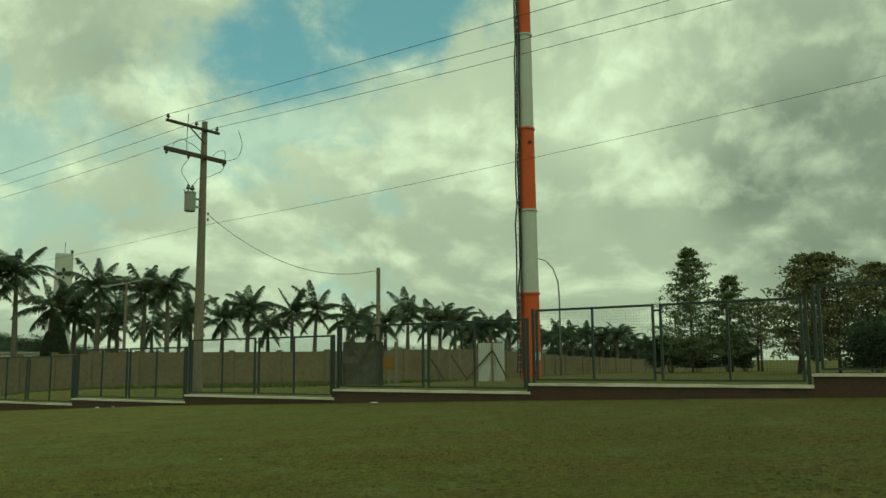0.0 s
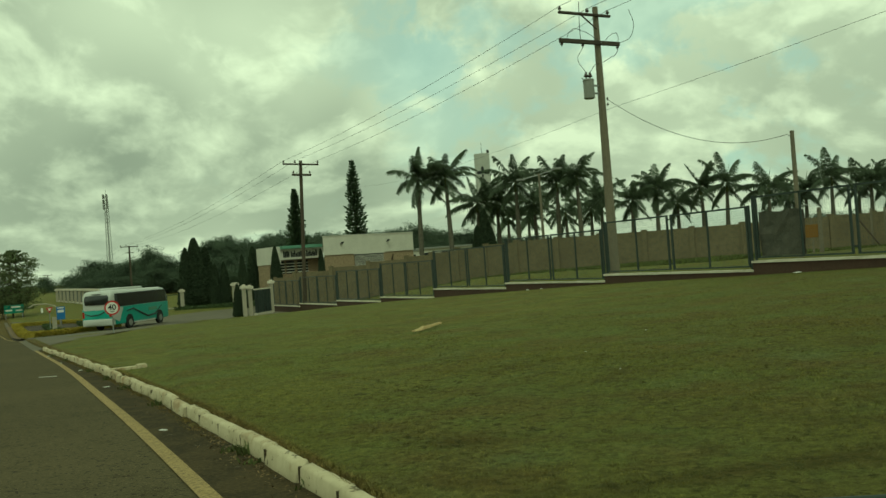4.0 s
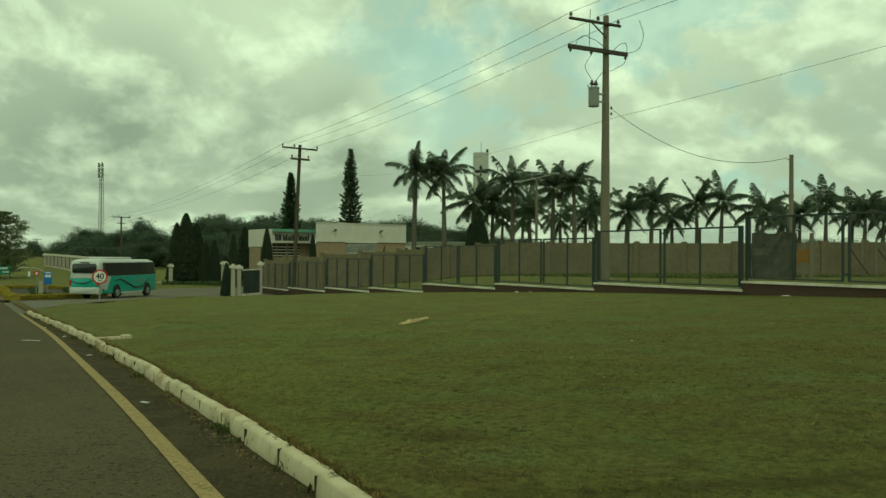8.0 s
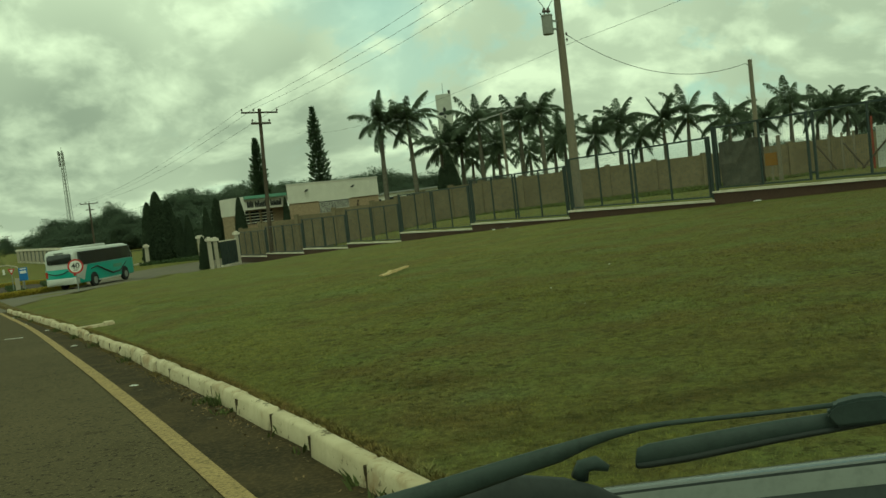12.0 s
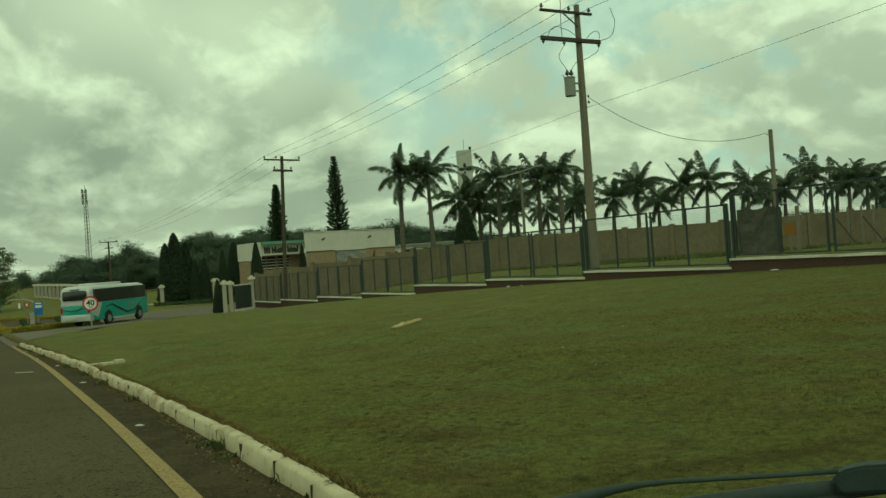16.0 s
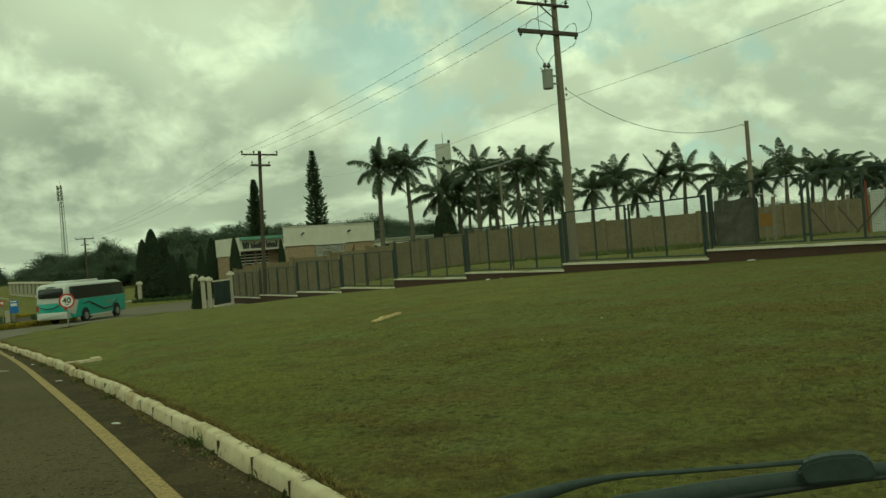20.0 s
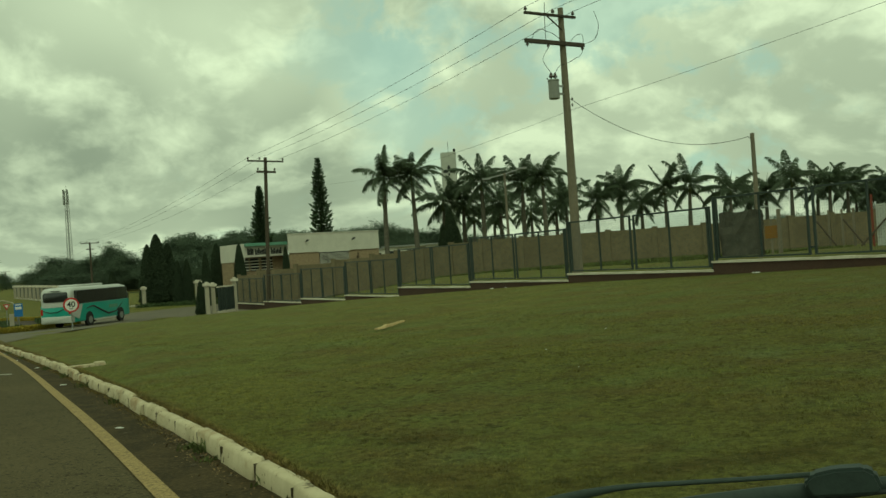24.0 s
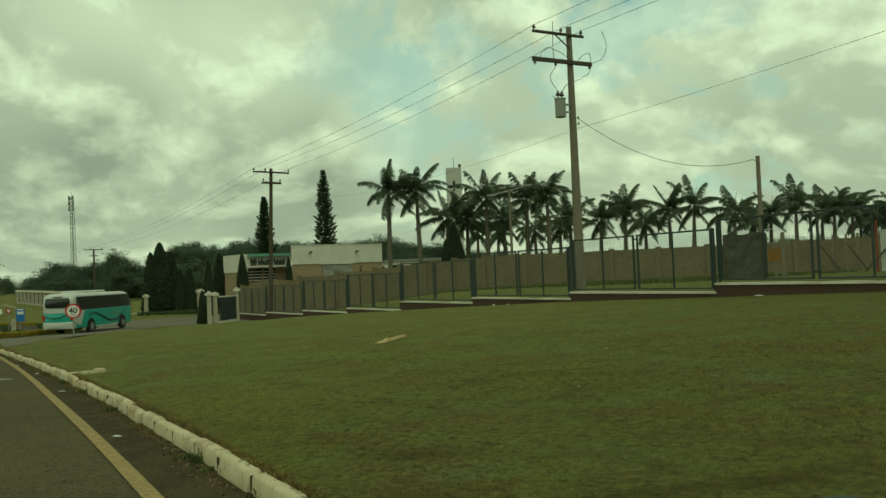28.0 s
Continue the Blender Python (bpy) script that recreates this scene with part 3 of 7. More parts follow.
# ---- mesh helpers ----
class M:
    """A growing mesh: lists of vertices and faces."""

    def __init__(self):
        self.v, self.f = [], []

    def box(self, x0, y0, z0, x1, y1, z1, m=None):
        b = len(self.v)
        pts = [(x, y, z) for z in (z0, z1) for y in (y0, y1) for x in (x0, x1)]
        if m is not None:
            pts = [tuple(m @ Vector(p)) for p in pts]
        self.v += pts
        self.f += [tuple(b + i for i in q) for q in ((0, 2, 3, 1), (4, 5, 7, 6), (0, 1, 5, 4), (2, 6, 7, 3), (0, 4, 6, 2), (1, 3, 7, 5))]
        return self

    def tube(self, pts, radii, n=8, caps=True):
        pts = [Vector(p) for p in pts]
        if isinstance(radii, (int, float)):
            radii = [radii] * len(pts)
        b = len(self.v)
        for i, p in enumerate(pts):
            d = pts[min(i + 1, len(pts) - 1)] - pts[max(i - 1, 0)]
            d.normalize()
            a = d.cross(Vector((0, 0, 1))) if abs(d.z) < 0.95 else d.cross(Vector((1, 0, 0)))
            a.normalize()
            c = d.cross(a)
            for k in range(n):
                w = 2 * math.pi * k / n
                self.v.append(tuple(p + (a * math.cos(w) + c * math.sin(w)) * radii[i]))
        for i in range(len(pts) - 1):
            for k in range(n):
                k2 = (k + 1) % n
                self.f.append((b + i * n + k, b + i * n + k2, b + (i + 1) * n + k2, b + (i + 1) * n + k))
        if caps:
            self.f.append(tuple(b + k for k in reversed(range(n))))
            self.f.append(tuple(b + (len(pts) - 1) * n + k for k in range(n)))
        return self

    def quad(self, a, b, c, d):
        k = len(self.v)
        self.v += [tuple(a), tuple(b), tuple(c), tuple(d)]
        self.f.append((k, k + 1, k + 2, k + 3))
        return self

    def mesh(self, name, material, smooth=False, bevel=0.0):
        me = bpy.data.meshes.new(name)
        me.from_pydata(self.v, [], self.f)
        if bevel:
            bm = bmesh.new()
            bm.from_mesh(me)
            bmesh.ops.bevel(bm, geom=bm.edges[:], offset=bevel, segments=2, affect="EDGES", clamp_overlap=True)
            bm.to_mesh(me)
            bm.free()
        me.materials.append(material)
        if smooth:
            me.polygons.foreach_set("use_smooth", [True] * len(me.polygons))
        me.update()
        return me


def part(name, m, material, parent, label="", smooth=False, bevel=0.0, at=None):
    me = m if isinstance(m, bpy.types.Mesh) else m.mesh(name, material, smooth, bevel)
    ob = new(name, me)
    ob.parent = parent
    if at is not None:
        ob.matrix_basis = at
    if label:
        ob["label"] = label
    return ob


def thing(name, x, y, z, rz=0.0, label="", category="", group="", kind="", rx=0.0, ry=0.0):
    ob = new(name)
    ob.empty_display_size = 0.2
    ob.matrix_basis = pose(x, y, z, rx, ry, rz)
    return tagged(ob, label, category, group, kind)


def solid(name, m, material, label="", category="", group="", kind="", smooth=False, bevel=0.0, at=None):
    ob = new(name, m.mesh(name, material, smooth, bevel))
    if at is not None:
        ob.matrix_basis = at
    return tagged(ob, label, category, group, kind)


def quads_mesh(name, centers, ax, ay, material):
    """Many loose quads: centre plus and minus two half axes."""
    n = len(centers)
    v = np.empty((n, 4, 3))
    v[:, 0], v[:, 1], v[:, 2], v[:, 3] = centers - ax - ay, centers + ax - ay, centers + ax + ay, centers - ax + ay
    me = bpy.data.meshes.new(name)
    me.vertices.add(n * 4)
    me.vertices.foreach_set("co", v.reshape(-1))
    me.loops.add(n * 4)
    me.loops.foreach_set("vertex_index", np.arange(n * 4, dtype=np.int32))
    me.polygons.add(n)
    me.polygons.foreach_set("loop_start", np.arange(0, n * 4, 4, dtype=np.int32))
    me.polygons.foreach_set("loop_total", np.full(n, 4, dtype=np.int32))
    me.materials.append(material)
    me.update(calc_edges=True)
    return me


def leaves(name, rs, centers, size, material, up=0.3, facing=None):
    """Leaf quads, strewn at random or turned to face outwards from their clump."""
    n = len(centers)
    a = rs.normal(size=(n, 3))
    a /= np.linalg.norm(a, axis=1)[:, None]
    b = rs.normal(size=(n, 3)) * (1, 1, 1) + (0, 0, up)
    if facing is not None:
        w = facing + rs.normal(size=(n, 3)) * 0.45
        a = np.cross(a, w)
        a /= np.linalg.norm(a, axis=1)[:, None] + 1e-6
        b = np.cross(w, a)
    b -= a * (a * b).sum(1)[:, None]
    b /= np.linalg.norm(b, axis=1)[:, None]
    k = size * rs.uniform(0.6, 1.3, (n, 1))
    return quads_mesh(name, centers, a * k, b * k * 0.55, material)


FENCE_Q = 21.1
FYAW = -35.2

# ---- ground, road ----


def grid(name, ss, qs, zf, material, label, kind="structure", swing=False):
    S, Q = np.meshgrid(np.array(ss, float), np.array(qs, float), indexing="ij")
    Q = Q + (kerb_q(S) - 1.98) * np.clip(1 - np.abs(Q - 1.98) / 6, 0, 1)
    if swing:
        Q = Q + bend(S)
    Z = zf(S, Q)
    V = np.stack([UX * S + NX * Q, UY * S + NY * Q, Z], -1).reshape(-1, 3)
    a, b = S.shape
    f = [(i * b + j, (i + 1) * b + j, (i + 1) * b + j + 1, i * b + j + 1) for i in range(a - 1) for j in range(b - 1)]
    me = bpy.data.meshes.new(name)
    me.from_pydata(V.tolist(), [], f)
    me.materials.append(material)
    me.polygons.foreach_set("use_smooth", [True] * len(f))
    me.update()
    return tagged(new(name, me), label, "", "", kind)


def swell(s, q):
    """Shallow unevenness of the lawn."""
    w = np.clip(np.minimum((q - 2.2) / 2, (21 - q) / 2), 0, 1) * ((s > -70) & (s < 12))
    return 0.03 * w * (np.sin(0.55 * s + 0.9 * q) * np.sin(0.83 * q - 0.31 * s + 1) + 0.5 * np.sin(1.1 * s - 0.6 * q + 2))


def lawn_z(S, Q):
    z = ground_z(S, Q)
    und = swell(S, Q)
    return z + und


ss = [-3200, -2400, -1800, -1300, -1000, -800, -650, -500, -420, -350, -300, -250, -210, -180, -150, -130, -120, -110, -100, -95, -90, -85, -80] + list(np.arange(-76, 14, 0.8)) + [20, 30, 40, 70, 120, 200, 400, 800, 1600, 3200]
qs = [-3200, -1500, -700, -300, -120, -60, -30, -15, -9.02, -9, -5, 0, 1.9, 1.97, 1.99, 2.05] + list(np.arange(2.4, 21, 0.8)) + [20.9, 21.4, 23, 26, 30, 36, 44, 55, 70, 90, 120, 160, 220, 271, 350, 500, 800, 1400, 3200]
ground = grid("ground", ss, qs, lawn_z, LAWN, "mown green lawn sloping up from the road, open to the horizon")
road = grid("road", ss[:-3], [-8.9, -6, -3, 0, 1.3, 1.9], lambda S, Q: road_z(S, Q), ASPHALT, "worn grey asphalt road running downhill", swing=True)
lk = [(-460, -5.0), (-276, -3.2), (-146, -2.0), (-112, -0.9), (-82, 0.74), (-60, 1.45), (-45, 1.48), (-34, 1.5), (-22, 1.57), (-14.2, 1.41), (-9.2, 1.32), (-6.5, 1.275), (-4.85, 1.19), (0, 0.95), (12, 0.6)]
ls_ = list(np.arange(-400, -150, 10.0)) + list(np.arange(-150, 12, 1.0))
lq = sum(np.interp(np.array(ls_) + o, [a for a, b in lk], [b for a, b in lk]) for o in range(-5, 6)) / 11
lm = M()
for i in range(len(ls_) - 1):
    c = []
    for k in (i, i + 1):
        for dq in (-0.062, 0.062):
            q_ = lq[k] + dq
            c.append((*W(ls_[k], q_), float(road_z(ls_[k], q_)) + 0.010))
    lm.quad(c[0], c[2], c[3], c[1])
gm = M()
for i in range(len(ls_) - 1):
    if not -37 < ls_[i] < 11:
        continue
    c = []
    for k in (i, i + 1):
        for q_ in (lq[k], float(kerb_q(ls_[k])) - 0.1):
            c.append((*W(ls_[k], q_), float(road_z(ls_[k], q_)) + 0.005))
    gm.quad(c[0], c[2], c[3], c[1])
solid("road_gutter", gm, GUTTER, "dirty dark gutter strip along the kerb", "", "", "structure")
solid("edge_line", lm, YELLOW, "worn yellow painted edge line on the road", "", "", "structure")

# driveway to the gate and paved apron
near = [(-36.5, 1.4), (-41, 2.9), (-46, 5.2), (-51, 8.5), (-56, 12.5), (-60.5, 16.5), (-65, 21), (-67, 34)]
far = [(-118, 1.4), (-104, 4), (-97, 8), (-92, 11), (-89, 14), (-87, 17), (-85, 21), (-83, 34)]
dm = M()
NV, NH = 42, 26
for i in range(NV + 1):
    f_ = i / NV * (len(near) - 1)
    k = min(int(f_), len(near) - 2)
    w_ = f_ - k
    a = [near[k][j] * (1 - w_) + near[k + 1][j] * w_ for j in (0, 1)]
    b = [far[k][j] * (1 - w_) + far[k + 1][j] * w_ for j in (0, 1)]
    for j in range(NH + 1):
        v_ = j / NH
        s_, q_ = a[0] + (b[0] - a[0]) * v_, a[1] + (b[1] - a[1]) * v_
        z_ = max(float(verge_z(s_, q_)), float(road_z(s_, q_))) + 0.02 if q_ > 1.98 else float(road_z(s_, q_)) + 0.012
        dm.v.append((*W(s_, q_), z_))
for i in range(NV):
    for j in range(NH):
        dm.f.append((i * (NH + 1) + j, i * (NH + 1) + j + 1, (i + 1) * (NH + 1) + j + 1, (i + 1) * (NH + 1) + j))
DRIVE = mat("pale_driveway", (0.105, 0.092, 0.064), (0.130, 0.112, 0.076), 0.9, 0.5, 60, 0.3, (0.10, 0.09, 0.07))
solid("driveway", dm, DRIVE, "pale asphalt driveway turning off to the gate", "", "", "structure", smooth=True)

# ---- kerb ----
kerb = thing("kerb", 0, 0, 0, label="whitewashed concrete kerb stones, chipped, between road and lawn", kind="structure")
kst = []
for k in range(12):
    rs = np.random.RandomState(k)
    rough_ = k > 5
    km = M()
    prof = [(0, -0.12), (0.004, 0.03), (0.010, 0.118), (0.026, 0.138), (0.096, 0.142), (0.116, 0.122), (0.118, -0.12)]
    L_ = (0.846, 0.83, 0.852, 0.84, 0.822, 0.85)[k % 6]
    xs = [0, 0.022] + list(np.linspace(0.09, L_ - 0.09, 7) + rs.normal(size=7) * 0.012) + [L_ - 0.022, L_]
    for i, x in enumerate(xs):
        # worn, rounded ends and the odd chip along the front edge
        end = (0.034 if rough_ else 0.024) * rs.uniform(0.4, 1.6) if i in (0, len(xs) - 1) else 0.0
        chip = (0.045 if rough_ else 0.026) * rs.uniform() if rs.uniform() < (0.5 if rough_ else 0.16) else 0.0
        for j, (a, b) in enumerate(prof):
            up = b > 0.1
            da = end * 0.6 + (chip if j in (2, 3) else 0.0)
            km.v.append((x, a + (da if a < 0.05 else -da) * (b > 0) + rs.normal() * 0.0016, b - (end + (chip * 0.7 if j == 2 else 0.0)) * up + rs.normal() * 0.0018))
    n_, m_ = len(prof), len(xs)
    for i in range(m_ - 1):
        for j in range(n_):
            j2 = (j + 1) % n_
            km.f.append((i * n_ + j, i * n_ + j2, (i + 1) * n_ + j2, (i + 1) * n_ + j))
    km.f += [tuple(range(n_)), tuple((m_ - 1) * n_ + j for j in reversed(range(n_)))]
    ks = km.mesh("kerb_stone", KERB)
    for pl in ks.polygons:
        pl.use_smooth = len(pl.vertices) == 4
    kst.append(ks)
jf = M()
jf.box(-0.045, 0.014, -0.12, 0.012, 0.108, 0.118)
joint_mesh = jf.mesh("joint_soil", GUTTER)
rs = np.random.RandomState(5)
for i in range(52):
    s_ = -36.3 + i * 0.88
    q_ = float(kerb_q(s_)) - 0.155
    turn = math.degrees(math.atan2(float(kerb_q(s_ + 0.88) - kerb_q(s_)), 0.88))
    x, y = W(s_, q_ + rs.normal() * (0.016 if s_ < -8.5 else 0.007))
    ob = new("kerb_stone", kst[(i * 5 + i // 6) % 6 + (6 if s_ < -8.5 else 0)])
    ob.parent = kerb
    z_ = float(road_z(s_, q_))
    tilt = math.degrees(math.atan2(float(road_z(s_ + 1, q_)) - z_, 1.0))
    ob.matrix_basis = pose(x, y, z_ + rs.normal() * (0.014 if s_ < -8.5 else 0.009), 0, 0, FYAW + turn + rs.normal() * (1.6 if s_ < -8.5 else 0.6)) @ pose(0, 0, 0, 0, -tilt, 0)
    jo = new("joint_soil", joint_mesh)
    jo.parent = kerb
    jo.matrix_basis = pose(x, y, z_ - 0.004, 0, 0, FYAW + turn) @ pose(0, 0, 0, 0, -tilt, 0)

tee = thing("drain_strip", *W(-17.6, 2.06), float(verge_z(-17.6, 2.3)) - 0.01, FYAW, "white-painted concrete strip across the lawn edge", "kerb")
part("strip", M().box(-0.09, -0.06, -0.1, 0.09, 0.42, 0.06), KERB, tee, bevel=0.012)
part("end_block", M().box(-0.14, 0.42, -0.1, 0.14, 0.60, 0.085), KERB, tee, bevel=0.012)

# ---- fence on a stepped plinth ----
FB = [-70.5, -63.3, -55.4, -47.9, -40.75, -33.5, -26.3, -19.0, -11.87, -4.62, 2.6, 9.8]
FC = [-1.55, -1.32, -1.04, -0.77, -0.30, -0.065, 0.185, 0.46, 0.69, 0.955, 1.21]
PW, PH = 3.36, 1.93
fm, wm = M(), M()
t_ = 0.03
for a in (0.0, PW / 2, PW):
    r_ = t_ if a != PW / 2 else 0.022
    fm.box(a - r_, -t_, 0, a + r_, t_, PH)
fm.box(t_, -t_, PH - 0.06, PW - t_, t_, PH - 0.001)
fm.box(t_, -t_, 0.001, PW - t_, t_, 0.05)
for x in np.arange(0.07, PW, 0.075):
    wm.tube([(x, 0, 0.03), (x, 0, PH - 0.03)], 0.0022, 3, False)
for z in np.arange(0.08, PH, 0.075):
    wm.tube([(0.03, 0.004, z), (PW - 0.03, 0.004, z)], 0.0022, 3, False)
FRAME_ME, INFILL_ME = fm.mesh("panel_frame", STEEL), wm.mesh("mesh_infill", WIRE)
for k in range(len(FC)):
    L_ = FB[k + 1] - FB[k]
    zc = FC[k]
    fs = thing("fence_section", *W(FB[k], FENCE_Q), zc, FYAW, "dark green welded-mesh fence on a brown plinth with white coping", "fence", "stepped fence sections")
    g0 = min(float(verge_z(FB[k], 21)), float(verge_z(FB[k + 1], 21))) - zc - 0.3
    part("plinth", M().box(0.002, -0.09, g0, L_ - 0.002, 0.09, -0.075), BASEWALL, fs, "dark brown painted plinth")
    rs = np.random.RandomState(k + 40)
    cm = M()
    xs = np.linspace(-0.02, L_ + 0.01, 9)
    for x in xs:
        d = rs.normal() * 0.006
        cm.v += [(x, -0.13, -0.075), (x, -0.13 + d, -0.005 + d), (x, 0.13, -0.005 + d), (x, 0.13, -0.075)]
    for i in range(8):
        for j in range(4):
            j2 = (j + 1) % 4
            cm.f.append((i * 4 + j, (i + 1) * 4 + j, (i + 1) * 4 + j2, i * 4 + j2))
    cm.f += [(3, 2, 1, 0), (32, 33, 34, 35)]
    part("coping", cm, CAP, fs, "white-painted coping")
    sc = (L_ / 2 - 0.30) / PW
    po = part("post", M().box(0.05, -0.035, -0.004, 0.12, 0.035, 2.02), STEEL, fs, bevel=0.006)
    for zb in (0.25, 1.8):
        part("bracket", M().box(0.11, -0.012, zb, 0.18, 0.012, zb + 0.05), STEEL, po)
        part("bracket", M().box(L_ / 2 - 0.08, -0.012, zb, L_ / 2 + 0.08, 0.012, zb + 0.05), STEEL, fs)
    for x0 in (0.20, L_ / 2 + 0.10):
        pn = part("panel_frame", FRAME_ME, None, fs, at=Matrix.Translation((x0, 0, 0.06)) @ Matrix.Diagonal((sc, 1, 1, 1)))
        part("mesh_infill", INFILL_ME, None, pn)
    part("post", M().box(L_ - 0.13, -0.035, -0.004, L_ - 0.06, 0.035, 2.0), STEEL, fs, bevel=0.006)

# shade cloth tied inside one panel and an orange plate behind it
ck = thing("shade_cloth", *W(FB[7] + 0.22, FENCE_Q + 0.06), FC[7] + 0.12, FYAW, "dark shade cloth tied behind one fence panel", "cloth")
cl = M()
rs = np.random.RandomState(3)
for i in range(9):
    for j in range(7):
        cl.v.append((i * 0.206, 0.02 + 0.02 * rs.normal(), j * 0.226 + (0.03 * math.sin(i * 1.3) if j == 6 else 0)))
for i in range(8):
    for j in range(6):
        cl.f.append((i * 7 + j, (i + 1) * 7 + j, (i + 1) * 7 + j + 1, i * 7 + j + 1))
b_ = len(cl.v)
cl.v += [(x, y + 0.012, z) for x, y, z in cl.v]
cl.f += [tuple(b_ + i for i in reversed(f)) for f in cl.f]
part("cloth", cl, CLOTH, ck)

# ---- boundary wall behind ----
WALLP = [(-47.94, 61.53, 0.42), (-46.56, 62.58, 0.85), (-36.1, 64.59, 1.6), (-24.18, 60.34, 2.16), (-7.73, 59.5, 2.1), (2.65, 66.41, 2.29), (12.49, 86.56, 1.87), (42.48, 118.01, 0.75)]
PILM = M().box(-0.17, -0.17, 0, 0.17, 0.17, 1)
PIL_ME = PILM.mesh("pilaster", WALLM)
for k in range(len(WALLP) - 1):
    (x0, y0, z0), (x1, y1, z1) = WALLP[k], WALLP[k + 1]
    d = math.hypot(x1 - x0, y1 - y0)
    n_ = max(1, round(d / 3.1))
    wl_ = thing("wall_%d" % (k + 1), x0, y0, 0, math.degrees(math.atan2(y1 - y0, x1 - x0)), "beige rendered block wall with pilasters", kind="structure")
    for i in range(n_):
        f0, f1 = i / n_, (i + 1) / n_
        zt = z0 + (z1 - z0) * (f0 + f1) / 2
        gb = min(gz(x0 + (x1 - x0) * f0, y0 + (y1 - y0) * f0), gz(x0 + (x1 - x0) * f1, y0 + (y1 - y0) * f1)) - 0.3
        part("wall_bay", M().box(f0 * d + 0.17, -0.08, gb, f1 * d - 0.17, 0.08, zt), WALLM, wl_)
        part("pilaster", PIL_ME, None, wl_, at=Matrix.Translation((f0 * d, 0, gb)) @ Matrix.Diagonal((1, 1, zt + 0.12 - gb, 1)))
    part("pilaster", PIL_ME, None, wl_, at=Matrix.Translation((d, 0, gb)) @ Matrix.Diagonal((1, 1, zt + 0.12 - gb, 1)))

# ---- utility poles ----


def insulator(parent, x, y, z, s=1.0, name="insulator"):
    m = M().tube([(x, y, z), (x, y, z + 0.06 * s), (x, y, z + 0.07 * s), (x, y, z + 0.12 * s), (x, y, z + 0.13 * s), (x, y, z + 0.2 * s)], [0.02 * s, 0.02 * s, 0.07 * s, 0.06 * s, 0.05 * s, 0.03 * s], 8)
    return part(name, m, PORC, parent, smooth=True)


def utility_pole(x, y, h, material, arms, label, r0=0.18, r1=0.10, z=None):
    p = thing("utility_pole", x, y, gz(x, y) if z is None else z, FYAW, label, "utility pole")
    part("shaft", M().tube([(0, 0, -0.3), (0, 0, h * 0.5), (0, 0, h)], [r0, (r0 + r1) / 2, r1], 14), material, p, smooth=False)
    for za, l, r, w in arms:
        a = part("crossarm", M().box(-0.06, -l, za - w, 0.06, r, za + w, pose(0.17, 0, 0)), ARM, p, bevel=0.012)
        part("bolt", M().tube([(-0.2, 0, za), (0.27, 0, za)], 0.018, 6), GALV, a)
    return p


PX, PY = -9.62, 34.7
PZ = gz(PX, PY)
pole1 = utility_pole(PX, PY, 11.15 - PZ, CONC, [(10.76 - PZ, 2.0, 0.62, 0.05), (9.62 - PZ, 2.05, 1.0, 0.085)], "tall concrete utility pole with crossarms and transformer behind the fence", 0.225, 0.115)
for yy in (-1.93, -0.55, 0.5):
    insulator(pole1, 0.17, yy, 10.80 - PZ, 1.1)
part("arm_brace", M().tube([(0.17, -0.9, 10.74 - PZ), (0.14, -0.1, 10.2 - PZ)], 0.03, 6), ARM, pole1)
for yy in (-1.95, -0.9, 0.9):
    insulator(pole1, 0.17, yy, 9.50 - PZ - 0.12, 1.0, "fuse_cutout")
tz = 7.33 - PZ
tr = part("transformer", M().tube([(0, -0.62, tz), (0, -0.62, tz + 0.02), (0, -0.62, tz + 0.72), (0, -0.62, tz + 0.74), (0, -0.62, tz + 0.80)], [0.20, 0.22, 0.22, 0.24, 0.22], 18), TANK, pole1, "grey cylindrical pole transformer")
for yy in (-0.72, -0.52):
    insulator(tr, 0, yy, tz + 0.8, 1.4, "bushing")
for zb in (0.2, 0.52):
    part("bracket", M().box(-0.05, -0.42, tz + zb, 0.05, -0.1, tz + zb + 0.06), GALV, tr)
part("lug", M().tube([(0, -0.83, tz + 0.72), (0, -0.95, tz + 0.86)], 0.02, 6), GALV, tr)
for zz in (7.02, 7.26):
    insulator(pole1, 0.12, 0.2, zz - PZ, 0.7, "rack_insulator")


def hang(parent, pts, sag=0.0, r=0.012, name="jumper_wire", n=14):
    """A wire through the points, each span sagging."""
    P = [Vector(p) for p in pts]
    P = [P[0] * 2 - P[1]] + P + [P[-1] * 2 - P[-2]]
    out = []
    for k in range(1, len(P) - 2):
        a, b, c, d = P[k - 1:k + 3]
        for i in range(n + (k == len(P) - 3)):
            f = i / n
            p = 0.5 * (2 * b + (c - a) * f + (2 * a - 5 * b + 4 * c - d) * f * f + (3 * b - a - 3 * c + d) * f ** 3)
            p.z -= 4 * sag * f * (1 - f)
            out.append(p)
    return part(name, M().tube(out, r, 5), CABLE, parent)


def pl(z):
    return z - PZ


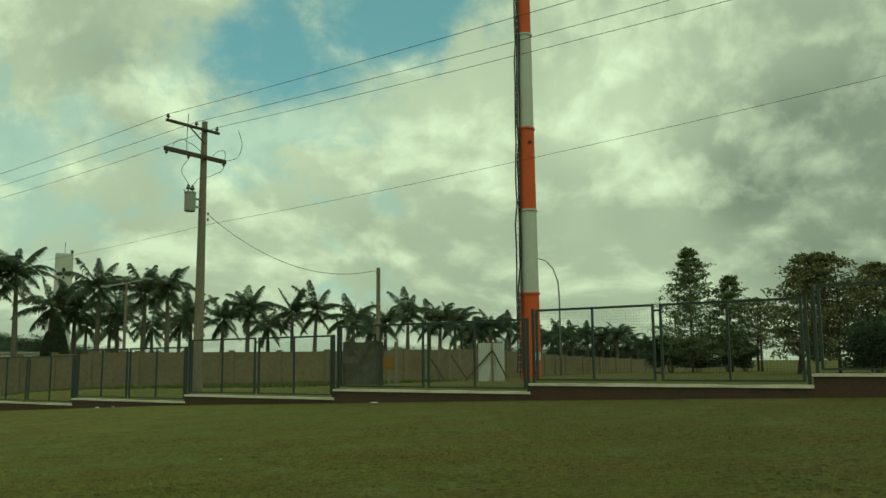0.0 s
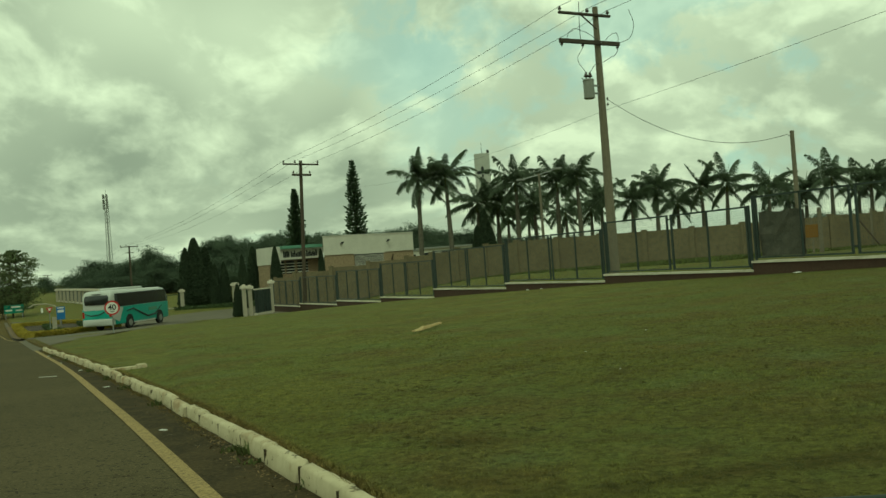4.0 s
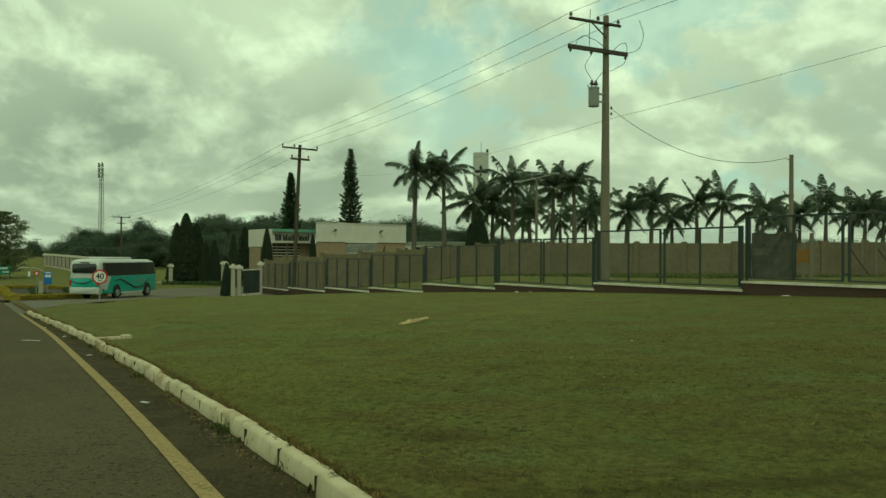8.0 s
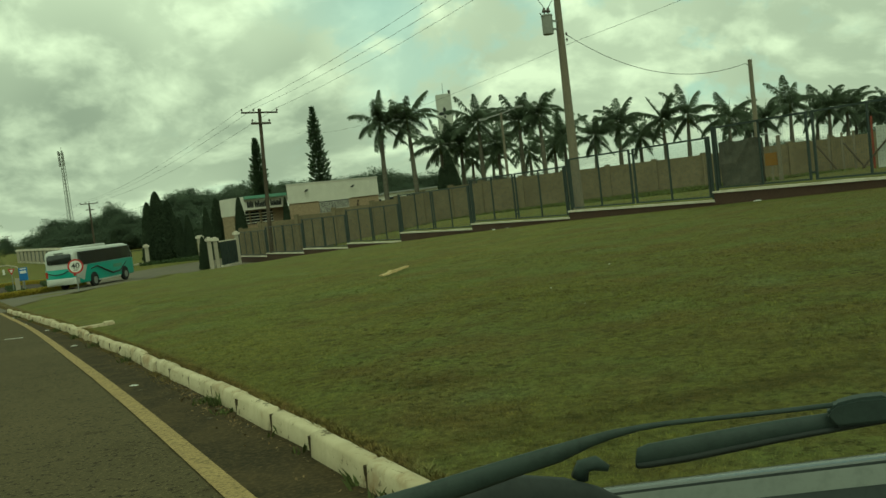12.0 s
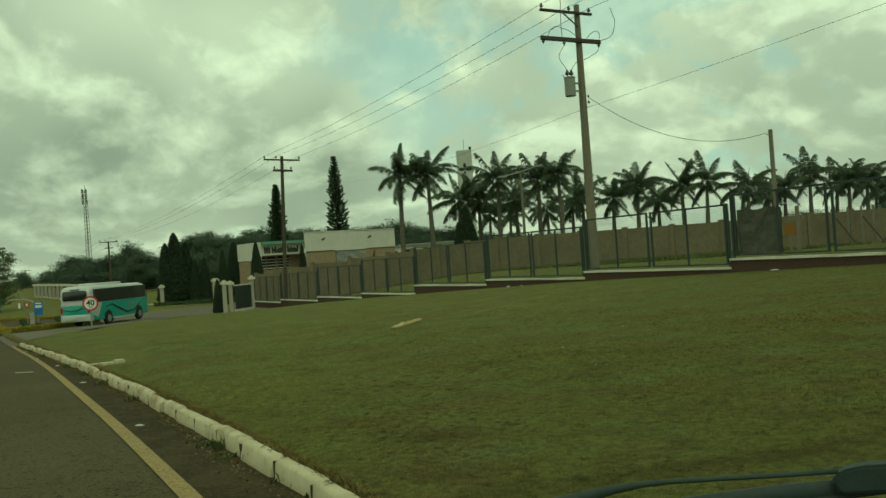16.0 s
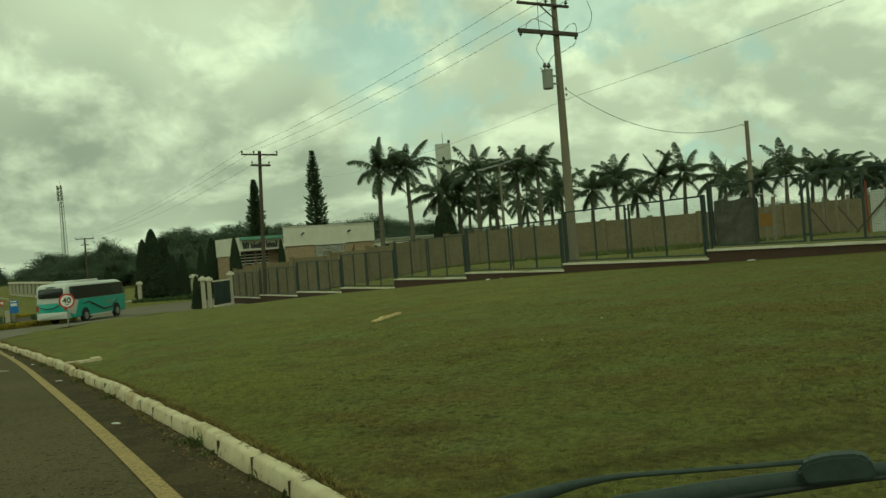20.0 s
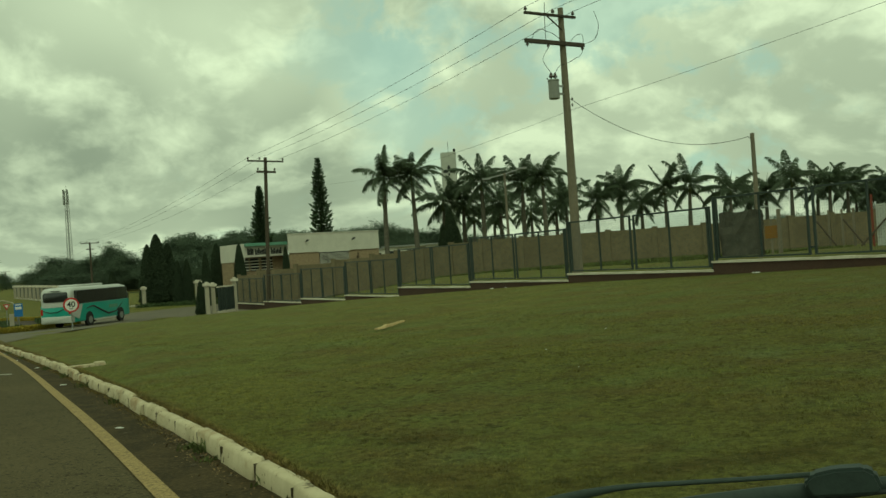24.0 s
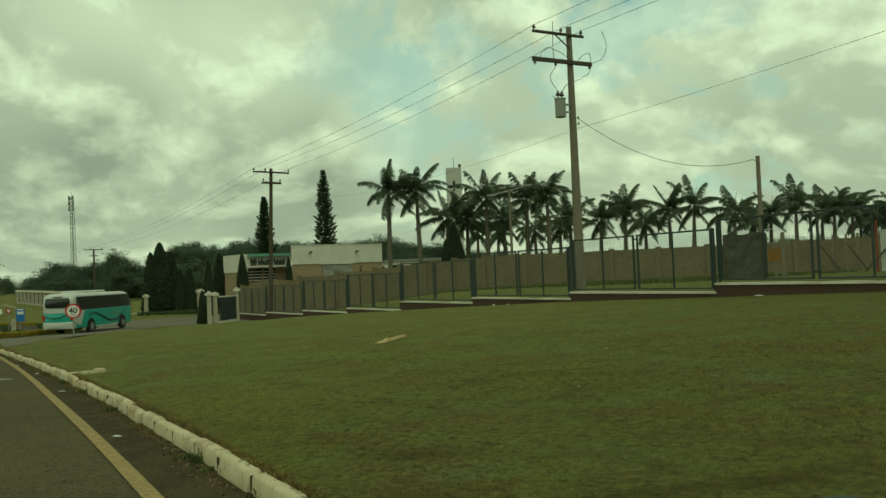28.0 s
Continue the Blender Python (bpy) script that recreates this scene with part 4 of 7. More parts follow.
hang(pole1, [(0.17, -0.95, pl(11.25)), (0.17, -1.0, pl(10.2)), (0.17, -0.98, pl(9.6))], 0.0, 0.014)
hang(pole1, [(0.17, -1.75, pl(9.5)), (0.2, -1.5, pl(10.0)), (0.2, -0.95, pl(10.05)), (0.2, -0.15, pl(9.7))], -0.05, 0.012)
hang(pole1, [(0.17, -0.9, pl(9.4)), (0.1, -1.15, pl(8.9)), (0.0, -0.72, pl(8.42))], 0.0, 0.012)
hang(pole1, [(0.0, -0.52, pl(8.42)), (0.1, -0.3, pl(8.72)), (0.1, 0.6, pl(9.1)), (0.17, 0.9, pl(9.35))], 0.05, 0.012)
hang(pole1, [(0.17, 0.3, pl(9.75)), (0.2, 0.75, pl(10.05)), (0.2, 0.95, pl(9.9)), (0.17, 0.9, pl(9.5))], -0.04, 0.012)
hang(pole1, [(0.4, 1.45, pl(11.05)), (0.3, 1.75, pl(10.5)), (0.3, 1.5, pl(9.9)), (0.17, 0.95, pl(9.65))], 0.0, 0.012)

QX, QY = -38.9, 53.3
QZ = gz(QX, QY)
pole2 = utility_pole(QX, QY, 9.5 - QZ, WOODP, [(9.2 - QZ, 1.45, 1.35, 0.06), (8.4 - QZ, 0.75, 0.75, 0.08)], "dark leaning timber utility pole beside the gate fence", 0.17, 0.12)
pole2.matrix_basis = pose(QX, QY, QZ, 0, 0, 0) @ pose(0, 0, 0, 0, 2.7, 0) @ pose(0, 0, 0, 0, 0, FYAW)
for yy in (-1.4, -0.5, 1.3):
    insulator(pole2, 0.17, yy, 9.25 - QZ, 1.2)
for yy in (-0.65, 0.65):
    insulator(pole2, 0.17, yy, 8.47 - QZ, 1.2)
for d_, az_, zt in [(144, -46.83, 7.01), (215, -49.58, 5.72), (300, -51.59, 5.55), (390, -56.55, 5.74)]:
    x, y = PD(az_, d_)
    p = utility_pole(x, y, zt - gz(x, y), WOODP, [(zt - gz(x, y) - 0.15, 1.35, 1.35, 0.06), (zt - gz(x, y) - 1.1, 0.6, 0.6, 0.06)], "distant timber utility pole with crossarms", 0.17, 0.12)
    for yy in (-1.3, -0.45, 1.2):
        insulator(p, 0.17, yy, zt - gz(x, y) - 0.09, 1.2)
P0X, P0Y = W(9.0, 23.0)
P0Z = gz(P0X, P0Y)
utility_pole(P0X, P0Y, 11.25, CONC, [(10.95, 2.0, 0.62, 0.06)], "tall concrete utility pole behind the fence", 0.225, 0.115)


def local(x, y, z, a, b, c):
    """A point given in a pole's own turned axes."""
    return x + UX * a + NX * b, y + UY * a + NY * b, z + c


def line(name, pts, sag, r, label):
    m = M()
    for (a, b), sg in zip(zip(pts, pts[1:]), sag):
        q = []
        for i in range(25):
            f = i / 24
            p = Vector(a).lerp(Vector(b), f)
            p.z -= 4 * sg * f * (1 - f)
            q.append(p)
        m.tube(q, r, 5)
    return solid(name, m, CABLE, label, "power line", "overhead lines", smooth=True)


far3 = PD(*reversed([(144, -46.83, 7.01), (215, -49.58, 5.72), (300, -51.59, 5.55), (390, -56.55, 5.74)][0][:2]))
for ya, yb in ((-1.93, -1.4), (-0.55, -0.5), (0.5, 1.3)):
    a0 = local(P0X, P0Y, P0Z, 0.17, ya, 11.12 if ya < -1 else 10.86)
    a1 = local(PX, PY, 0, 0.17, ya, 11.0)
    a2 = local(QX + 0.48, QY, 0, 0.17, yb, 9.45)
    a3 = local(far3[0], far3[1], 0, 0.17, yb, [(144, -46.83, 7.01), (215, -49.58, 5.72), (300, -51.59, 5.55), (390, -56.55, 5.74)][0][2] + 0.1)
    a4 = local(*PD([(144, -46.83, 7.01), (215, -49.58, 5.72), (300, -51.59, 5.55), (390, -56.55, 5.74)][1][1], [(144, -46.83, 7.01), (215, -49.58, 5.72), (300, -51.59, 5.55), (390, -56.55, 5.74)][1][0]), 0, 0.17, yb, [(144, -46.83, 7.01), (215, -49.58, 5.72), (300, -51.59, 5.55), (390, -56.55, 5.74)][1][2] + 0.1)
    line("power_line", [a0, a1, a2, a3, a4], [0.25, 0.35, 0.9, 0.8], 0.009, "thin dark overhead conductor strung between the poles")
line("telephone_line", [local(P0X, P0Y, P0Z, 0.17, 0.2, 8.4), local(PX, PY, 0, 0.17, 0.2, 6.9), (*PD(-33.5, 130), 13.5)], [0.35, 1.2], 0.0065, "thin grey overhead service line on the pole")
POX, POY = -2.70, 37.9
post = thing("cable_post", POX, POY, gz(POX, POY), 0, "slender weathered concrete cable post behind the fence", "post")
part("shaft", M().tube([(0, 0, -0.2), (0, 0, 5.42 - gz(POX, POY))], [0.115, 0.085], 10), CONC, post)
part("hook", M().tube([(0, 0, 5.2 - gz(POX, POY)), (-0.16, 0, 5.25 - gz(POX, POY))], 0.02, 6), GALV, post)
line("sagging_cable", [local(PX, PY, 0, 0.12, 0.2, 7.3), (POX - 0.14, POY, 5.30)], [0.95], 0.011, "slack twisted cable drooping between pole and post")

# ---- red and white mast ----
MX, MY = 5.75, 55.2
MZ = gz(MX, MY)
mono = thing("radio_mast", MX, MY, MZ, 20, "tall tubular mast painted in orange-red and white bands", "mast")
zz = [MZ - 0.2, 5.65, 11.06, 16.49, 22.93, 29.03, 34.93, 39.93]
rr = [0.66, 0.62, 0.57, 0.52, 0.47, 0.42, 0.37, 0.32]
for i in range(len(zz) - 1):
    a, b = zz[i] - MZ, zz[i + 1] - MZ
    sg = part("tube_section", M().tube([(0, 0, a), (0, 0, b)], [rr[i], rr[i + 1] + 0.01], 20), RED if i % 2 == 0 else WHITEP, mono, smooth=False)
    part("flange", M().tube([(0, 0, b - 0.12), (0, 0, b)], rr[i + 1] + 0.07, 20), RED if i % 2 == 0 else WHITEP, sg)
rs = np.random.RandomState(8)
zt = zz[-1] - MZ
for k, (cx, cy, r_) in enumerate(((-0.78, -0.15, 0.055), (-0.66, -0.32, 0.045), (-0.93, -0.05, 0.05))):
    pts = [(cx * (1 - 0.5 * z / zt) - 0.04 + rs.normal() * 0.03, cy * (1 - 0.5 * z / zt), z) for z in np.linspace(0.4, zt, 30)]
    part("feeder_cable", M().tube(pts, r_, 6), CABLE, mono, "black feeder cable")
for z in np.arange(0.6, zt, 0.45):
    w = 1 - 0.5 * z / zt
    part("cable_rung", M().box(-0.98 * w, -0.2, z, -0.5 * w, -0.12, z + 0.05), GALV, mono)
part("equipment_box", M().box(-0.12, -0.86, 1.55 - 0.35, 0.28, -0.62, 1.55 + 0.15), SHED, mono, bevel=0.02)
part("hatch", M().box(-0.12, -0.575, zz[3] - MZ - 1.1, 0.12, -0.5, zz[3] - MZ - 0.95), SIGNK, mono)

LX, LY = 10.0, 71.8
lamp = thing("street_lamp", LX, LY, gz(LX, LY), 0, "slim grey street lamp with a curved arm", "street lamp")
lt = 9.8 - gz(LX, LY)
part("pole", M().tube([(0, 0, -0.2), (0, 0, lt - 3.2), (-0.08, 0, lt - 1.9), (-0.45, 0, lt - 0.8), (-1.05, 0, lt - 0.1), (-1.75, 0, lt + 0.1)], [0.1, 0.07, 0.06, 0.055, 0.05, 0.045], 8), GALV, lamp, smooth=True)
part("lamp_head", M().box(-2.35, -0.14, lt - 0.02, -1.7, 0.14, lt + 0.16), GALV, lamp, bevel=0.04)

# twin street lamp among the palms
TX, TY = PD(*reversed((70, -19.99)))
tl = thing("street_lamp", TX, TY, gz(TX, TY), 25, "double-armed concrete street lamp among the palms", "street lamp")
tt = 7.6 - gz(TX, TY)
part("pole", M().tube([(0, 0, -0.2), (0, 0, tt)], [0.14, 0.09], 10), CONC, tl)
for sg in (-1, 1):
    part("arm", M().tube([(0, 0, tt - 0.1), (sg * 1.5, 0, tt + 0.35 * sg - 0.05)], 0.05, 6), GALV, tl)
    part("lamp_head", M().box(sg * 1.5 - 0.35, -0.13, tt + 0.35 * sg - 0.13, sg * 1.5 + 0.35, 0.13, tt + 0.35 * sg + 0.03), GALV, tl, bevel=0.03)

# ---- sheet gate and braced posts by the mast ----
SX0, SY0 = 2.12, 48.4
shed = thing("sheet_gate", SX0, SY0, gz(SX0, SY0), -2, "white corrugated sheet-metal gate with dark braces", "gate")
sh = M()
for i in range(30):
    x = i * 0.05
    sh.v += [(x, 0.02 * (i % 2), 0.02), (x, 0.02 * (i % 2), 2.12)]
for i in range(29):
    sh.f.append((2 * i, 2 * i + 2, 2 * i + 3, 2 * i + 1))
b_ = len(sh.v)
sh.v += [(x, y + 0.01, z) for x, y, z in sh.v]
sh.f += [tuple(b_ + i for i in reversed(f)) for f in sh.f]
part("sheet", sh, SHED, shed)
part("red_post", M().box(-0.22, -0.16, -0.1, -0.12, -0.08, 2.62), REDPOST, shed, "dull red upright beside the gate")
part("red_post", M().box(0.60, 0.05, -0.1, 0.66, 0.10, 2.42), REDPOST, shed, "dull red upright beside the gate")
for x in (0.78,):
    part("post", M().box(x - 0.05, -0.12, -0.1, x + 0.05, -0.03, 2.2), CONC, shed)
for a, b in (((0.75, -0.14, 1.7), (-0.75, -0.3, 0.05)), ((0.8, -0.14, 1.7), (1.55, -0.3, 0.2))):
    part("brace", M().tube([a, b], 0.05, 6), TRUNK, shed)
for px in (-0.9, -1.5, -2.2, -2.9):
    x, y = SX0 + px, SY0 + 6
    pp = thing("concrete_post", x, y, gz(x, y), 0, "thin leaning concrete fence post by the wall", "post", "concrete posts by the wall")
    part("shaft", M().box(-0.06, -0.06, -0.1, 0.06, 0.06, 2.2), CONC, pp)
    if px in (-1.5, -2.9):
        part("brace", M().tube([(0.05, -0.05, 1.6), (1.1, -0.3, 0.0)], 0.05, 6), TRUNK, pp)
SGX, SGY = PD(-3.37, 46)
og = thing("orange_sign", SGX, SGY, gz(SGX, SGY), 4, "small orange warning plate on a post by the wall", "sign")
part("post", M().box(-0.05, 0.02, -0.1, 0.05, 0.1, 1.75), CONC, og)
part("plate", M().box(-0.31, -0.02, 0.78, 0.31, 0.015, 1.42), SIGNO, og, bevel=0.006)

for az_, d_, zt_, arm_ in ((-4.02, 45, 2.54, 0.46), (-2.9, 46, 2.4, 0.0), (-6.2, 46, 2.2, 0.0)):
    x, y = PD(az_, d_)
    lp = thing("pipe_post" if arm_ else "bare_post", x, y, gz(x, y), 4, "thin grey steel pipe post with a short arm" if arm_ else "bare grey concrete post standing in front of the wall", "post")
    h_ = zt_ - gz(x, y)
    if arm_:
        part("pipe", M().tube([(0, 0, -0.2), (0, 0, h_ - 0.06), (0.05, 0, h_), (arm_, 0, h_)], 0.035, 8), GALV, lp, smooth=True)
    else:
        part("shaft", M().box(-0.10, -0.08, -0.2, 0.10, 0.08, h_ - 0.03), CONC, lp, bevel=0.012)
        part("top", M().box(-0.085, -0.065, h_ - 0.03, 0.085, 0.065, h_), CONC, lp, bevel=0.008)

# ---- palms ----


def frond_mesh(seed, yaw, rise, length, droop, wind):
    """A feather frond: an arching midrib whose leaflets hang and stream downwind."""
    rs = np.random.RandomState(seed)
    n = 26
    blow = Vector(wind)
    d = Vector((math.cos(yaw) * math.cos(rise), math.sin(yaw) * math.cos(rise), math.sin(rise)))
    pts, ds = [Vector((0, 0, 0))], []
    for i in range(n):
        f = i / n
        d = (d + (Vector((0, 0, -1)) * droop + blow * 0.55) * (0.4 + 1.5 * f) / n).normalized()
        ds.append(d.copy())
        pts.append(pts[-1] + d * (length / n))
    ds.append(d)
    m = M()
    m.tube(pts[::4] + [pts[-1]], list(np.linspace(0.055, 0.012, len(pts[::4]) + 1)), 4)
    for i in range(3, n + 1):
        f = i / n
        L = 0.95 * math.sin(math.pi * min(1, 0.20 + f * 0.72)) ** 0.55 * (1.08 - 0.30 * f)
        d = ds[i]
        side0 = d.cross(Vector((0, 0, 1)))
        if side0.length < 0.05:
            side0 = Vector((-math.sin(yaw), math.cos(yaw), 0))
        side0.normalize()
        for sd in (-1, 1):
            for rep in (0.0, 0.33, 0.67):
                base = pts[i - 1].lerp(pts[i], rep)
                lift_ = -0.42 + rs.normal() * 0.22
                out = (side0 * sd * (0.62 + rs.normal() * 0.12) + d * 0.62 + blow * 0.55 + Vector((0, 0, lift_))).normalized()
                l_ = L * rs.uniform(0.75, 1.08)
                mid_ = base + out * l_ * 0.55
                tip = base + out * l_ + Vector((0, 0, -0.30 * l_)) + blow * 0.12 * l_
                wv = d * 0.046
                k = len(m.v)
                m.v += [tuple(base - wv * 0.6), tuple(base + wv * 0.6), tuple(mid_ + wv), tuple(mid_ - wv), tuple(tip)]
                m.f += [(k, k + 1, k + 2, k + 3), (k + 3, k + 2, k + 4)]
    return m.mesh("frond", FROND)


def palm(seed, h, crown=1.0):
    rs = np.random.RandomState(seed)
    p = thing("palm_tree", 0, 0, 0, 0, "tall royal palm with a pale trunk and windblown dark fronds", "palm tree", "row of palms")
    bend = rs.normal() * 0.12, rs.normal() * 0.12
    zs = np.linspace(-0.3, h - 1.1, 9)
    tr_ = [(bend[0] * (z / h) ** 2, bend[1] * (z / h) ** 2, z) for z in zs]
    part("trunk", M().tube(tr_, [0.30, 0.27, 0.245, 0.24, 0.25, 0.24, 0.215, 0.19, 0.17], 10), BARK, p, smooth=True)
    top = (bend[0], bend[1], h)
    part("crownshaft", M().tube([tr_[-1], (bend[0], bend[1], h - 0.8), top], [0.17, 0.19, 0.08], 10), SHAFT, p, smooth=True)
    part("spear_leaf", M().tube([top, (top[0] + 0.12, top[1], h + 0.9), (top[0] + 0.35, top[1], h + 1.9)], [0.06, 0.045, 0.008], 5), FROND, p, smooth=True)
    k = 0
    yaw0 = rs.uniform(0, 6.28)
    # young fronds stand, grown ones arch over, old ones hang
    for rise, cnt, ln_, dr in ((60, 3, 3.5, 0.75), (40, 5, 3.8, 1.05), (8, 4, 3.6, 1.1), (-40, 3, 3.1, 0.5)):
        for j in range(cnt):
            if rs.uniform() < 0.06:
                continue
            yaw = yaw0 + 6.2832 * (j + 0.35 * k + rs.normal() * 0.13) / cnt
            me = frond_mesh(seed * 40 + 7 * k + j, yaw, radians(rise + rs.normal() * 9), crown * ln_ * rs.uniform(0.92, 1.12), dr * rs.uniform(0.8, 1.25), (rs.uniform(0.5, 0.95), rs.normal() * 0.12, 0.0))
            part("frond", me, None, p, at=Matrix.Translation((top[0], top[1], h - 0.05 - 0.05 * k)))
        k += 1
    return p


PALMS = [(-28.18, 84, 9.32), (-26.09, 84, 9.35), (-24.3, 90, 6.97), (-22.91, 92, 6.98), (-21.6, 88, 8.65), (-20.42, 94, 6.62), (-18.94, 88, 8.29), (-17.45, 86, 8.51), (-16.08, 100, 6.95), (-14.15, 96, 6.33), (-12.54, 98, 7.43), (-11.22, 104, 6.06), (-9.65, 100, 7.31), (-8.27, 98, 7.34), (-5.73, 98, 6.49), (-4.58, 112, 5.84), (-3.6, 112, 6.71), (-2.11, 104, 7.28), (-0.76, 112, 6.62), (0.0, 108, 6.85), (0.97, 112, 6.7), (-22.3, 112, 6.17), (-20.91, 110, 5.95), (-18.4, 112, 6.19), (-16.78, 108, 6.29), (2.17, 120, 5.82), (3.41, 120, 6.35), (4.61, 120, 6.09), (5.28, 125, 5.7), (7.4, 130, 5.23), (7.96, 125, 5.39), (8.77, 130, 5.36), (9.69, 130, 5.33), (10.67, 130, 5.13), (11.62, 128, 5.37), (12.89, 135, 4.18), (13.61, 135, 3.98), (6.65, 135, 5.05), (8.32, 138, 4.91), (10.15, 138, 4.77), (11.17, 138, 4.65), (12.33, 136, 4.74), (1.41, 122, 5.68), (2.8, 124, 5.48)]
protos = {True: [], False: []}
for i, (az_, d_, zc) in enumerate(PALMS):
    x, y = PD(az_, d_)
    z0 = gz(x, y)
    h = zc - z0
    rs = np.random.RandomState(i)
    near_ = d_ < 95
    kin = protos[near_]
    m = pose(x, y, z0, rs.normal() * 0.5, rs.normal() * 0.5, rs.normal() * 22)
    if len(kin) < 6:
        pr = palm(i + 1, h, 1.0 if near_ else 0.95)
        pr.matrix_basis = m
        kin.append((pr, h))
    else:
        pr, hp = min(kin, key=lambda c: abs(c[1] - h) + rs.uniform(0, 1.2))
        k = h / hp
        c = copy_thing(pr, m)
        c.scale = ((k + 1) / 2,) * 2 + (k,)

# ---- trees ----


def leafy(name, seed, h, width, n, leaf, material, label, category, trunk=0.25, first=0.3, lay=0.75, group="", limbs=9):
    """A tree: tapered trunk, limbs that fork, and leaf clumps round the limb ends."""
    rs = np.random.RandomState(seed)
    t = thing(name, 0, 0, 0, 0, label, category, group)
    part("trunk", M().tube([(0, 0, -0.3), (rs.normal() * 0.1, rs.normal() * 0.1, h * 0.4), (rs.normal() * 0.25, rs.normal() * 0.25, h * 0.85)], [trunk, trunk * 0.7, trunk * 0.2], 8), TRUNK, t)
    lm_, tips = M(), []
    for i in range(limbs):
        f = first + (0.92 - first) * (i + rs.uniform(0, 0.8)) / limbs
        a = i * 2.4 + rs.normal() * 0.4
        r = width / 2 * math.sin(math.pi * min(0.97, 0.16 + 0.80 * (f - first) / (1 - first) + 0.10)) ** 0.7 * rs.uniform(0.65, 1.0)
        b = Vector((0, 0, h * f * 0.92))
        e = Vector((r * math.cos(a), r * math.sin(a), h * f * 0.95 + rs.uniform(-0.04, 0.06) * h))
        mdl = b.lerp(e, 0.5) + Vector((0, 0, -0.02 * h))
        lm_.tube([b, mdl, e], [trunk * 0.35, trunk * 0.22, trunk * 0.06], 5)
        for f2 in (0.55, 0.8, 1.0):
            tips.append((b.lerp(e, f2), 0.55 + 0.45 * f2))
    tips.append((Vector((0, 0, h * 0.93)), 0.8))
    tagged(part("twig_work", lm_, TRUNK, t), kind="stuff")
    cs, fc = [], []
    per = max(4, int(n / len(tips)))
    for p, k in tips:
        sub = rs.normal(size=(4, 3)) * (width * 0.085, width * 0.085, width * 0.073 * lay)
        for j in range(4):
            c = rs.normal(size=(per // 4 + 1, 3)) * (width * 0.062 * k, width * 0.062 * k, width * 0.045 * k * lay) + sub[j]
            cs.append(c + np.array(p))
            o = c / (width * 0.06) + (0, 0, 0.5)
            fc.append(o / (np.linalg.norm(o, axis=1)[:, None] + 0.3))
    cs, fc = np.concatenate(cs), np.concatenate(fc)
    keep = cs[:, 2] > h * first * (0.45 if first < 0.5 else 0.92)
    cs, fc = cs[keep], fc[keep]
    # the skin of the crown turns outwards as a whole
    o = (cs - (0, 0, h * 0.55)) / (width / 2, width / 2, h / 2)
    fc = fc * 0.35 + o / (np.linalg.norm(o, axis=1)[:, None] + 0.2)
    part("crown", leaves("crown", rs, cs, leaf, material, facing=fc), None, t)
    return t


def cone_tree(name, seed, h, width, n, leaf, material, label, category, power=0.75, group=""):
    """A dense columnar conifer: dark core and many upright sprays."""
    rs = np.random.RandomState(seed)
    t = thing(name, 0, 0, 0, 0, label, category, group)
    part("trunk", M().tube([(0, 0, -0.2), (0, 0, h * 0.5)], [0.14, 0.06], 7), TRUNK, t)
    zs = np.linspace(0.03, 0.97, 12)
    rad = [width / 2 * 0.8 * (1 - z) ** power * min(1, 0.55 + z * 6) for z in zs]
    part("inner_foliage", M().tube([(0, 0, z * h) for z in zs], rad, 12), CYPRESS, t)
    f = rs.uniform(0, 1, n) ** 1.1 * 0.98 + 0.02
    a = rs.uniform(0, 2 * math.pi, n)
    r = width / 2 * (1 - f) ** power * np.minimum(1, 0.55 + f * 6) * rs.uniform(0.82, 1.04, n) * (1 + 0.05 * np.sin(a * 5 + f * 20))
    c = np.stack([r * np.cos(a), r * np.sin(a), f * h], 1)
    part("crown", leaves("crown", rs, c, leaf, material, 1.6), None, t)
    return t


